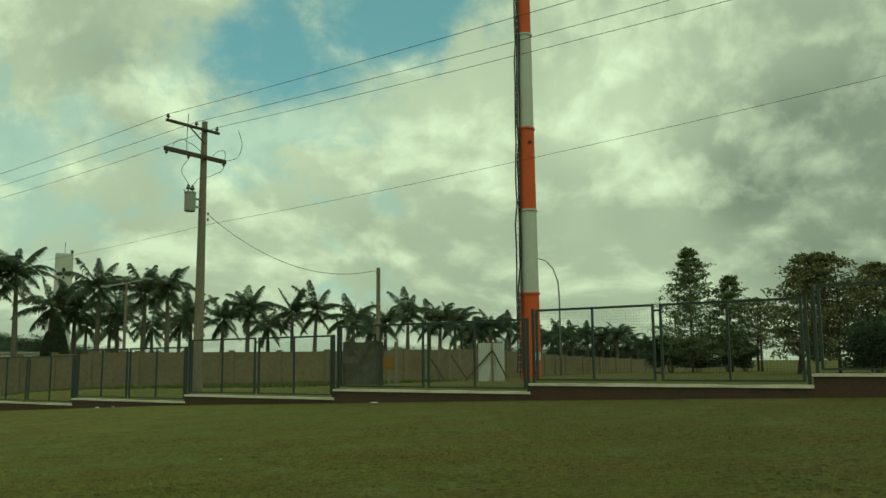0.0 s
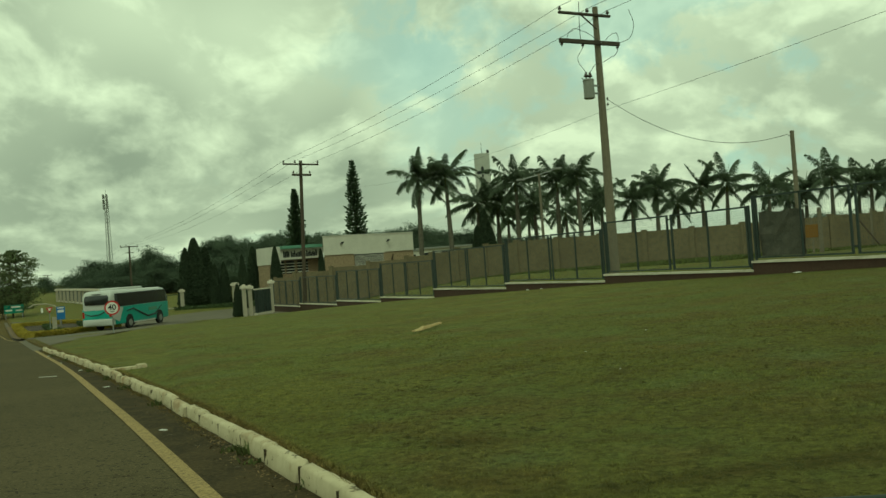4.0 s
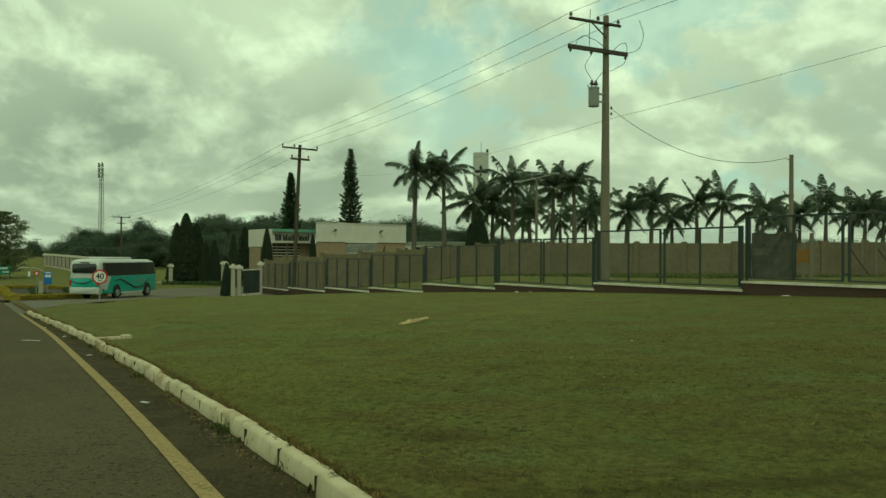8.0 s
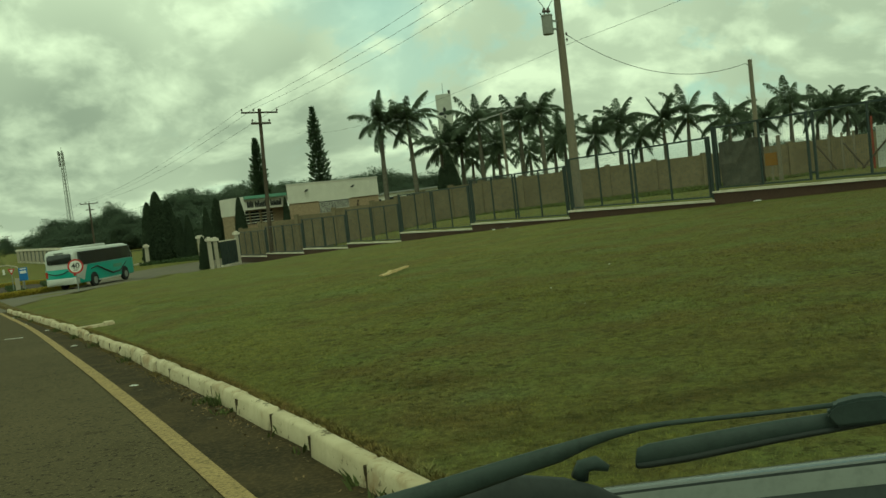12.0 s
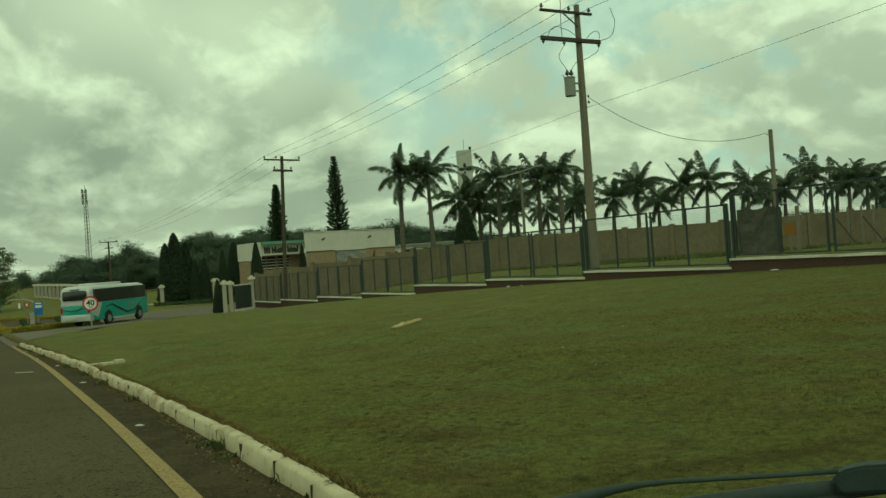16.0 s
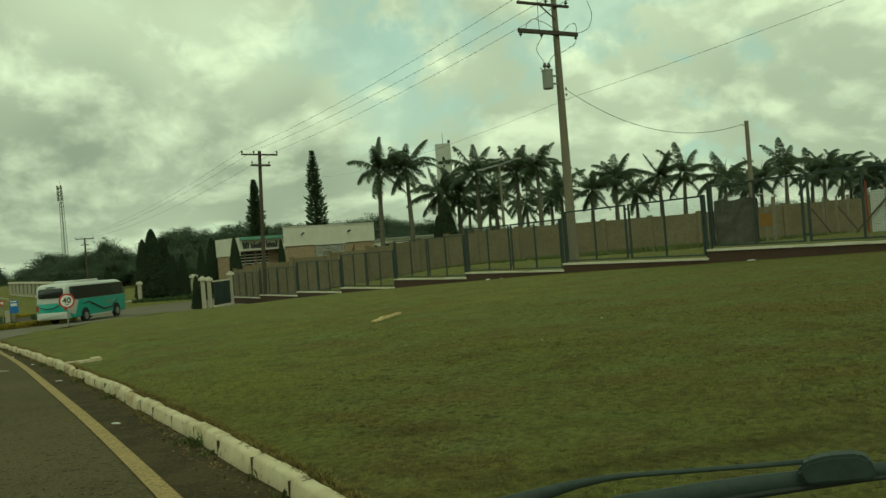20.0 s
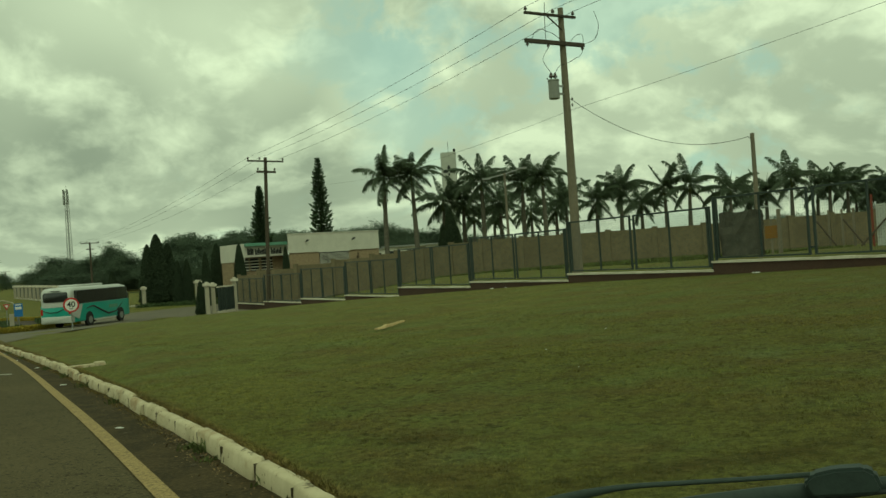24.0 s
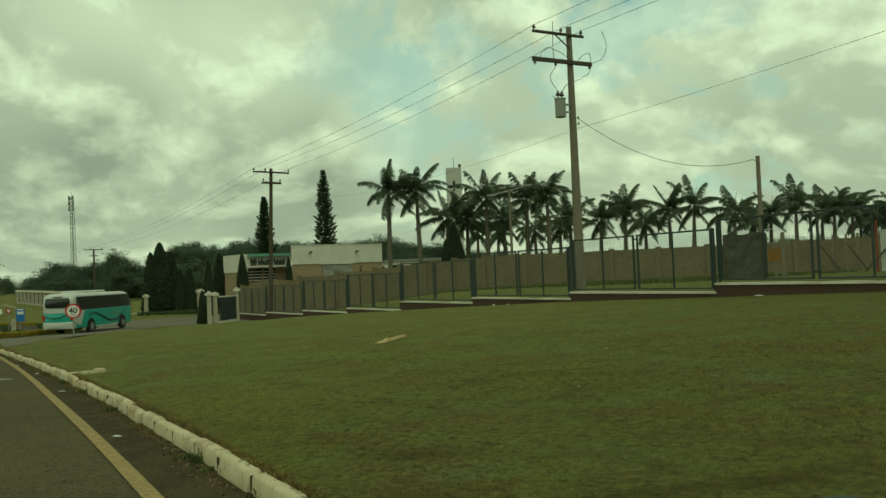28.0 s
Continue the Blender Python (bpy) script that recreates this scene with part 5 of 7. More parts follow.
def tier_pine(seed, h, width):
    """A pine with level whorls of branches one above another."""
    rs = np.random.RandomState(seed)
    t = thing("tall_pine", 0, 0, 0, 0, "tall slender tiered pine rising behind the building", "tree", "tiered pines")
    part("trunk", M().tube([(0, 0, -0.3), (0, 0, h)], [0.28, 0.04], 8), TRUNK, t)
    bm_, cs, ax, ay = M(), [], [], []
    tiers = 42
    for i in range(tiers):
        f = 0.10 + 0.88 * i / (tiers - 1)
        R = width / 2 * (1 - f) ** 0.68 * rs.uniform(0.82, 1.15) * (1 - 0.25 * max(0, 0.3 - f)) + 0.06
        for j in range(8):
            a = 2 * math.pi * j / 8 + i * 0.9 + rs.normal() * 0.15
            d = Vector((math.cos(a), math.sin(a), 0.0))
            rr_ = R * rs.uniform(0.75, 1.15)
            sag = -0.10 * rr_ + 0.05 * rs.normal()
            root = Vector((0, 0, f * h))

            def along(g):
                return root + d * rr_ * g + Vector((0, 0, 4 * sag * g * (1 - g) + 0.26 * rr_ * g * g))
            bm_.tube([tuple(along(g)) for g in (0, 0.5, 1)], [0.035, 0.022, 0.01], 4, False)
            sd = Vector((-math.sin(a), math.cos(a), 0))
            for k in range(13):
                g = 0.10 + 0.92 * k / 12
                for q in (-1.2, -0.4, 0.4, 1.2):
                    p = along(g) + sd * q * 0.18 * rr_ * (1.3 - g) + Vector((0, 0, rs.normal() * 0.03))
                    cs.append(p)
                    ax.append(d * 0.14 + Vector((0, 0, 0.05 + 0.03 * rs.normal())))
                    ay.append(sd * 0.045 + Vector((0, 0, 0.05 * rs.normal())))
    tagged(part("branches", bm_, TRUNK, t), kind="stuff")
    part("crown", quads_mesh("crown", np.array(cs), np.array(ax), np.array(ay), PINE), None, t)
    return t


def put(proto, x, y, h, hp, w=1.0, rz=0.0, first=False):
    k = h / hp
    m = pose(x, y, gz(x, y) - 0.05, 0, 0, rz)
    if first:
        proto.matrix_basis = m
        ob = proto
    else:
        ob = copy_thing(proto, m)
    ob.scale = (k * w, k * w, k)
    return ob


for i, (az_, d_, zt_, w_) in enumerate([(-32.41, 120, 16.08, 4.5), (-36.33, 122, 12.71, 4.2)]):
    x, y = PD(az_, d_)
    tp = tier_pine(i, zt_ - gz(x, y), w_)
    tp.matrix_basis = pose(x, y, gz(x, y))

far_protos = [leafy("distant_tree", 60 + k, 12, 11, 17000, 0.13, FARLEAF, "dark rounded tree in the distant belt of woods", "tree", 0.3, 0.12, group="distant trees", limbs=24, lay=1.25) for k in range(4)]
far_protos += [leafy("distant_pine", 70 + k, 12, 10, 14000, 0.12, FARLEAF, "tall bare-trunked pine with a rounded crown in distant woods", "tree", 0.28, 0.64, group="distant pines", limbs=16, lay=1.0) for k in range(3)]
used = set()
for i, (az_, d_, zt_, w_, kind_) in enumerate([(-49.64, 215, 4.29, 12, 0), (-48.94, 205, 6.67, 11, 0), (-48.03, 200, 5.62, 10, 0), (-47.15, 195, 5.31, 11, 0), (-46.39, 185, 6.28, 9, 0), (-45.59, 175, 7.79, 7, 0), (-44.77, 165, 5.6, 8, 0), (-43.95, 165, 4.19, 10, 0), (-42.5, 175, 6.97, 9, 1), (-41.7, 172, 8.33, 10, 1), (-40.64, 175, 8.74, 11, 1), (-39.82, 172, 7.11, 8, 1), (-39.1, 180, 7.64, 8, 1), (-37.8, 180, 9.22, 11, 1), (-36.67, 190, 8.36, 9, 1), (-35.2, 200, 9.59, 11, 1), (-33.9, 200, 9.25, 11, 1), (-32.97, 210, 9.0, 10, 1), (-42.38, 148, 4.3, 9, 0), (-40.98, 146, 4.6, 9, 0), (-39.38, 149, 4.2, 9, 0), (-37.93, 147, 3.27, 9, 0), (-36.11, 148, 3.33, 9, 0), (-34.26, 149, 3.39, 9, 0), (-32.4, 150, 3.44, 9, 0), (-30.9, 160, 4.67, 9, 0), (-26.75, 165, 4.87, 9, 0), (-31.1, 210, 9.35, 12, 1), (-29.78, 210, 9.53, 12, 1), (-28.57, 170, 8.65, 9, 0), (-27.7, 210, 9.03, 12, 0), (-26.76, 270, 10.06, 20, 0), (-25.62, 270, 9.73, 20, 0), (-24.56, 270, 9.4, 20, 0), (-22.41, 230, 6.11, 16, 0), (-20.71, 230, 5.68, 16, 0), (-18.47, 230, 4.97, 16, 0), (-48.93, 190, 2.57, 11, 0), (-47.47, 185, 2.81, 12, 0), (-45.98, 180, 3.03, 12, 0), (-44.8, 170, 2.97, 12, 0), (-52.23, 380, 2.82, 20, 0), (-51.77, 300, 4.82, 7, 0), (-2.8, 150, 4.0, 10, 0), (-1.22, 150, 3.99, 12, 0), (7.75, 142, 3.93, 9, 0), (9.04, 142, 4.26, 9, 0), (10.5, 142, 4.04, 9, 0), (11.96, 142, 4.27, 9, 0), (13.38, 142, 3.77, 9, 0), (3.84, 142, 4.68, 9, 0), (1.97, 142, 4.53, 9, 0)]):
    x, y = PD(az_, d_)
    k = 4 + i % 3 if kind_ else i % 4
    h_ = zt_ - gz(x, y)
    put(far_protos[k], x, y, h_, 12, w_ / (10 if kind_ else 11) * 12 / h_, i * 77, k not in used)
    used.add(k)

cy_protos = [cone_tree("cypress", 80 + k, 7, 2.4, 9000, 0.065, CYPRESS, "dark dense conical cypress by the gate", "tree", 0.55, "cypresses") for k in range(2)]
used = set()
for i, (az_, d_, zt_, w_) in enumerate([(-43.49, 96, 4.52, 2.3), (-42.93, 96, 5.55, 3.0), (-42.28, 97, 4.54, 2.6), (-41.71, 92, 2.60, 1.3), (-41.15, 92, 2.68, 1.5), (-45.64, 92, 1.9, 1.6), (-39.27, 100, 4.33, 2.2), (-39.98, 86, 3.17, 1.3), (-37.84, 90, 3.88, 1.7), (-34.87, 93, 3.42, 1.2), (-23.84, 84, 5.86, 2.3), (-24.37, 84, 4.36, 1.8), (-23.43, 84, 4.09, 1.7), (-40.40, 69, 0.55, 0.95)]):
    x, y = PD(az_, d_)
    k = i % 2
    h_ = zt_ - gz(x, y)
    put(cy_protos[k], x, y, h_, 7, w_ / 2.4 * 7 / h_, i * 50, k not in used)
    used.add(k)

def airy_tree(seed, h, width, material, label, shape, first=0.12, limbs=46, trunks=1, pads=6, thick=0.11):
    """A thin tree: straight trunks, level limbs and small flat pads of leaves with sky between them."""
    rs = np.random.RandomState(seed)
    t = thing("tree", 0, 0, 0, 0, label, "tree")
    feet = [(0.0, 0.0)] + [(rs.normal() * width * 0.16, rs.normal() * width * 0.12) for _ in range(trunks - 1)]
    for fx, fy in feet:
        part("trunk", M().tube([(fx * 1.3, fy * 1.3, -0.3), (fx + rs.normal() * 0.06, fy, h * 0.35), (fx * 0.8 + rs.normal() * 0.12, fy * 0.8, h * 0.7), (fx * 0.5, fy * 0.5, h * 0.97)], [thick, thick * 0.8, thick * 0.5, 0.02], 7), TRUNK, t, smooth=True)
    lm_, cs = M(), []
    for i in range(limbs):
        g = (i + rs.uniform(0, 1)) / limbs
        f = first + (0.99 - first) * g
        R = width / 2 * shape(g) * rs.uniform(0.62, 1.08)
        a = i * 2.399 + rs.normal() * 0.3
        fx, fy = feet[i % len(feet)]
        b = Vector((fx * 0.8, fy * 0.8, h * f - 0.10 * R))
        e = Vector((fx * 0.8 + R * math.cos(a), fy * 0.8 + R * math.sin(a), h * f + 0.12 * R + rs.normal() * 0.1))
        md = b.lerp(e, 0.55) + Vector((0, 0, 0.05 * R))
        lm_.tube([b, md, e], [thick * 0.30, thick * 0.16, 0.008], 4, False)
        for k in range(pads):
            u = 0.30 + 0.72 * (k + rs.uniform(0, 0.8)) / pads
            c = b.lerp(e, u) + Vector((rs.normal() * 0.16 * R, rs.normal() * 0.16 * R, rs.normal() * 0.07 + 0.05))
            lm_.tube([b.lerp(e, max(0, u - 0.2)), c], [0.012, 0.006], 3, False)
            w_ = 0.15 + 0.07 * R * rs.uniform(0.5, 1.3)
            n_ = int(21 * rs.uniform(0.5, 1.5))
            cs.append(np.array(c) + rs.normal(size=(n_, 3)) * (w_, w_, w_ * 0.36))
    tagged(part("twig_work", lm_, TRUNK, t), kind="stuff")
    part("crown", leaves("crown", rs, np.concatenate(cs), 0.082, material, 0.8), None, t)
    return t


def spire(g):
    return (1 - g) ** 0.62 * min(1, 0.65 + g * 2)


def dome(g):
    return math.sin(math.pi * min(0.985, 0.30 + 0.69 * g)) ** 0.6


AIRY, BROWNISH = "airy tree with thin layered foliage and sky showing through", "broad tree with brownish thin foliage over several slim trunks"
for i, (az_, d_, zt_, w_, first_, shape_, mt_, limbs_, trunks_) in enumerate([
        (16.25, 80, 11.31, 9.0, 0.10, spire, LEAF, 84, 1), (18.63, 82, 8.92, 7.4, 0.16, spire, LEAF, 60, 1), (20.37, 84, 6.92, 6.0, 0.28, dome, LEAFW, 34, 2),
        (24.7, 60, 8.05, 6.4, 0.12, dome, LEAFW, 120, 4), (27.3, 62, 7.3, 5.6, 0.12, dome, LEAFW, 80, 3), (-53.58, 128, 6.59, 7.4, 0.10, dome, LEAF, 110, 2)]):
    x, y = PD(az_, d_)
    t = airy_tree(90 + i, zt_ - gz(x, y), w_, mt_, BROWNISH if trunks_ > 2 else AIRY, shape_, first_, limbs_, trunks_)
    t.matrix_basis = pose(x, y, gz(x, y), 0, 0, 40 * i)


def shrub(seed, h, width, n, label):
    """A dense dark bush: many stems under a closed skin of leaves."""
    rs = np.random.RandomState(seed)
    t = thing("dense_bush", 0, 0, 0, 0, label, "bush", "dense bushes")
    for k in range(5):
        a = k * 1.26
        part("stem", M().tube([(0.1 * math.cos(a), 0.1 * math.sin(a), -0.2), (width * 0.22 * math.cos(a), width * 0.22 * math.sin(a), h * 0.6)], [0.05, 0.015], 5), TRUNK, t)
    lumps = rs.normal(size=(26, 3)) * (width * 0.22, width * 0.22, h * 0.20) + (0, 0, h * 0.50)
    c = lumps[rs.randint(0, 26, n)] + rs.normal(size=(n, 3)) * (width * 0.085, width * 0.085, h * 0.085)
    c = c[(c[:, 2] > 0.12 * h) & (c[:, 2] < h * 1.02)]
    part("crown", leaves("crown", rs, c, 0.075, CYPRESS, 0.5), None, t)
    return t


for i, (az_, d_, zt_, w_) in enumerate([(14.9, 84, 4.1, 3.6), (16.6, 86, 4.0, 4.0), (18.4, 85, 4.1, 3.6), (19.4, 88, 3.2, 2.6), (26.6, 48, 3.5, 3.6), (28.9, 50, 3.4, 3.4), (-54.1, 134, 2.4, 5.0)]):
    x, y = PD(az_, d_)
    t = shrub(300 + i, zt_ - gz(x, y), w_, 9000, "dense dark green bush under the thin trees")
    t.matrix_basis = pose(x, y, gz(x, y), 0, 0, 50 * i)

# ---- white building with stone cladding ----
BX, BY, BZ = -54.0, 78.16, -0.9
bx1, by1 = (-48.54, 88.57)
BL = math.hypot(bx1 - BX, by1 - BY)
bld = thing("office_building", BX, BY, 0, math.degrees(math.atan2(by1 - BY, bx1 - BX)), "low white office building with sandy stone cladding and green fascia", "building")
SLANT = Matrix(((1, 0.54, 0, 0), (0, 1, 0, 0), (0, 0, 1, 0), (0, 0, 0, 1)))  # the side walls run off at a slant
part("stone_wall", M().box(0, 0, BZ - 0.5, BL, 11, 2.6, SLANT), BRICK, bld, "sandy stone-clad wall")
part("parapet", M().box(-0.06, -0.12, 2.6, BL + 0.06, 11.1, 4.66, SLANT), PLASTER, bld, "smooth white parapet")
part("parapet_cap", M().box(-0.12, -0.18, 4.66, BL + 0.12, 11.2, 4.74, SLANT), PLASTER, bld)
sw = part("shutter_window", M().box(3.75, -0.03, 1.25, 7.6, 0.05, 2.5), DARKG, bld)
for i in range(9):
    part("louvre", M().box(3.77, -0.08, 1.30 + i * 0.128, 7.58, -0.03, 1.35 + i * 0.128, None), PLASTER, sw)
part("window_frame", M().box(3.65, -0.16, 2.5, 7.7, 0.02, 2.66).box(3.65, -0.1, 1.15, 7.7, 0.02, 1.25), PLASTER, sw)
for x in (2.0, 8.0):
    lp = part("wall_lamp", M().box(x, -0.5, 3.75, x + 0.14, -0.12, 3.85).box(x - 0.02, -0.75, 3.85, x + 0.16, -0.45, 4.0), DARKTXT, bld)
part("downpipe", M().tube([(8.6, -0.25, 0.5), (8.6, -0.25, 1.8), (8.75, -0.25, 2.2)], 0.12, 8), TRUNK, bld)
part("low_wall", M().box(-4, -1.2, BZ - 0.5, 7.5, -0.95, 0.95), BRICK, bld)
WG = 0.66
part("wing_wall", M().box(-7.9 * WG, 3.0, BZ - 0.5, 1.5, 6.0, 2.44), BRICK, bld, "recessed entrance wing")
part("wing_band", M().box(-6.6 * WG, 1.85, 2.45, 0.85, 5.95, 3.6), PLASTER, bld, "white fascia with lettering")
part("wing_end", M().box(-8.0 * WG, 1.7, 2.0, -6.7 * WG, 6.1, 3.9), PLASTER, bld)
part("green_fascia", M().box(-6.65 * WG, 1.2, 3.61, 0.5, 5.9, 3.95), GREENROOF, bld, "green metal roof edge")
rs = np.random.RandomState(4)
x = -6.1
for wd in (1.2, 2.6, 1.9):
    for k in range(int(wd / 0.27)):
        hh = rs.uniform(0.42, 0.72)
        part("letter_bar", M().box(x * WG, 1.80, 2.68, (x + 0.21) * WG, 1.86, 2.68 + hh), DARKTXT, bld)
        x += 0.29
    x += 0.22
for x0, x1 in ((-6.2, -5.2), (-4.9, -3.4), (-2.9, -0.9)):
    wi = part("window", M().box(x0 * WG, 2.93, 0.9, x1 * WG, 3.05, 2.3), DARKG, bld)
    for k in range(4):
        part("louvre", M().box(x0 * WG, 2.88, 1.0 + 0.32 * k, x1 * WG, 2.94, 1.1 + 0.32 * k), PLASTER, wi)
part("planter", M().box(-6.0 * WG, -0.2, BZ - 0.4, -1.0, 0.2, 0.5), PLASTER, bld)

# long low pale building behind the palms
for az_, d_, w_, z1_ in [(-26.18, 140, 11.0, 3.12), (-27.51, 150, 10, 3.04)]:
    x, y = PD(az_, d_)
    lb = thing("low_building", x, y, gz(x, y), -az_, "long low pale building far behind the palms", "building")
    g_ = gz(x, y)
    part("wall", M().box(-w_ / 2, 0, -0.5, w_ / 2, 6, z1_ - g_), PLASTER, lb)
    part("roof", M().box(-w_ / 2 - 0.3, -0.4, z1_ - g_, w_ / 2 + 0.3, 6.4, z1_ - g_ + 0.25), GALV, lb)
    for k in range(int(w_ / 3)):
        part("window", M().box(-w_ / 2 + 0.8 + 3 * k, -0.05, z1_ - g_ - 1.7, -w_ / 2 + 2.2 + 3 * k, 0.05, z1_ - g_ - 0.6), DARKG, lb)

# ---- water tower with an emblem ----
wx, wy = (-101.35, 230.72)
wt = thing("water_tower", wx, wy, gz(wx, wy), 24, "square white water tower with a dark leaf emblem", "water tower")
g_ = gz(wx, wy)
part("shaft", M().box(-2.25, -2.25, -0.5, 2.25, 2.25, 31.3 - g_), WHITEP, wt, bevel=0.2)
part("antenna", M().tube([(0.1, 0, 31.3 - g_), (0.1, 0, 34.6 - g_)], 0.07, 6), CABLE, wt)
part("tank_cover", M().box(1.5, -2.0, 31.3 - g_, 2.2, -1.2, 32.2 - g_), CABLE, wt)
for cx, cz, a, b in ((0, 1.05, 0.42, 0.85), (-0.95, 0.1, 0.85, 0.5), (0.95, 0.1, 0.85, 0.5), (0, -0.85, 0.3, 0.45)):
    em = M()
    n_ = 18
    for yy in (-2.31, -2.24):
        em.v += [(cx + a * math.cos(6.2832 * i / n_), yy, 25.6 - g_ + cz + b * math.sin(6.2832 * i / n_)) for i in range(n_)]
    em.f += [tuple(range(n_)), tuple(n_ + i for i in reversed(range(n_)))] + [(i, n_ + i, n_ + (i + 1) % n_, (i + 1) % n_) for i in range(n_)]
    part("emblem_petal", em, DARKTXT, wt)

# ---- lattice mast far off ----
lx, ly = PD(*reversed((350, -48.0)))
lat = thing("lattice_mast", lx, ly, gz(lx, ly), 10, "thin steel lattice radio mast beyond the trees", "mast")
H_ = 35.1 - gz(lx, ly)
for sx_ in (-1, 1):
    for sy_ in (-1, 1):
        part("leg", M().tube([(sx_ * 0.8, sy_ * 0.8, -0.3), (sx_ * 0.42, sy_ * 0.42, H_)], 0.10, 5), GALV, lat)
br = M()
zs = np.linspace(0, H_, 26)
for i in range(25):
    a, b = 0.8 - 0.38 * zs[i] / H_, 0.8 - 0.38 * zs[i + 1] / H_
    for (p, q) in (((-a, -a), (b, -b)), ((a, -a), (-b, -b)), ((-a, a), (b, b)), ((-a, -a), (-b, b)), ((a, -a), (b, b))):
        br.tube([(*p, zs[i]), (*q, zs[i + 1])], 0.06, 4, False)
part("bracing", br, GALV, lat)
for zz_ in (H_ - 0.5, H_ - 2.5, H_ - 4.5):
    for x_ in (-1.0, 0.55):
        part("antenna", M().box(x_, -0.9, zz_ - 0.9, x_ + 0.5, -0.5, zz_ + 0.9), GALV, lat)
part("whip", M().tube([(0, 0, H_ - 1), (0, 0, H_ + 2)], 0.06, 5), GALV, lat)

# ---- gate pillars and dark gate panels ----


def pillar(x, y, h, w, rz, label, group="", cap=0.12):
    z = gz(x, y)
    p = thing("gate_pillar", x, y, z, rz, label, "pillar", group)
    part("shaft", M().box(-w / 2, -w / 2, -0.3, w / 2, w / 2, h - 0.32), PILLAR, p)
    part("cap", M().box(-w / 2 - cap, -w / 2 - cap, h - 0.32, w / 2 + cap, w / 2 + cap, h - 0.1).box(-w / 2, -w / 2, h - 0.1, w / 2, w / 2, h), CAP, p, "white moulded cap", bevel=0.03)
    return p


GATEL = "cream gate pillar with a white moulded cap"
gp = [(*PD(-39.99, 66.0), 2.45, 0.26), (*PD(-39.61, 67.0), 2.42, 0.26), (*PD(-38.24, 70.5), 2.70, 0.26), (-64.43, 67.06, 2.1, 0.34), (-55.89, 65.36, 2.6, 0.45)]
for x, y, h, w in gp:
    pillar(x, y, h, w, FYAW, GATEL, "gate pillars")
for k in range(2):
    (x0, y0), (x1, y1) = [((-42.84, 52.3), (-43.16, 53.58)), ((-43.25, 53.76), (-43.52, 55.08))][k]
    z0 = (gz(x0, y0) + gz(x1, y1)) / 2
    d = math.hypot(x1 - x0, y1 - y0)
    g = thing("gate_panel", x0, y0, z0, math.degrees(math.atan2(y1 - y0, x1 - x0)), "dark slate-blue solid gate panel with a white top rail", "gate", "gate panels")
    part("leaf", M().box(0.03, -0.04, 0.22, d - 0.03, 0.04, 2.0), STEEL, g)
    part("top_rail", M().box(0, -0.09, 2.0, d, 0.09, 2.1), CAP, g)
    part("kerb", M().box(0, -0.12, -0.2, d, 0.12, 0.2), CAP, g)
    for j in range(2):
        part("batten", M().box(d * (0.33 + 0.33 * j) - 0.03, -0.07, 0.25, d * (0.33 + 0.33 * j) + 0.03, -0.04, 1.98), STEEL, g)

# ---- pillared boundary along the road beyond the driveway ----
NP = 18
pts = [W(-103.0 - 80 * (i / (NP - 1)), 13.9 + 0.9 * math.sin(math.pi * i / (NP - 1)) - 2.2 * i / (NP - 1)) for i in range(NP)]
for i, (x, y) in enumerate(pts):
    z = gz(x, y)
    b = thing("boundary_pillar", x, y, z, FYAW, "pale boundary pillar with a white cap and dark railing", "pillar", "boundary pillars")
    part("shaft", M().box(-0.21, -0.21, -0.3, 0.21, 0.21, 2.2), PILLAR, b)
    part("cap", M().box(-0.42, -0.42, 2.2, 0.42, 0.42, 2.40).box(-0.30, -0.30, 2.40, 0.30, 0.30, 2.56), CAP, b, bevel=0.05)
    if i < NP - 1:
        d = math.hypot(pts[i + 1][0] - x, pts[i + 1][1] - y)
        part("plinth", M().box(-d + 0.3, -0.12, -0.2, -0.3, 0.12, 0.3), CAP, b)
        part("railing", M().box(-d + 0.3, -0.02, 0.35, -0.3, 0.02, 1.95), STEEL, b)
# railing run between boundary and gate
x, y = W(-93, 13.4)
rf = thing("low_railing", x, y, gz(x, y), FYAW - 62, "low white kerb with a dark railing by the driveway", "railing")
part("plinth", M().box(0, -0.12, -0.3, -9.5, 0.12, 0.28), CAP, rf)
for k in range(6):
    part("post", M().box(-1.7 * k - 0.4, -0.04, 0.28, -1.7 * k - 0.32, 0.04, 1.7), STEEL, rf)
part("rail", M().box(-9.4, -0.03, 1.62, -0.2, 0.03, 1.7), STEEL, rf)


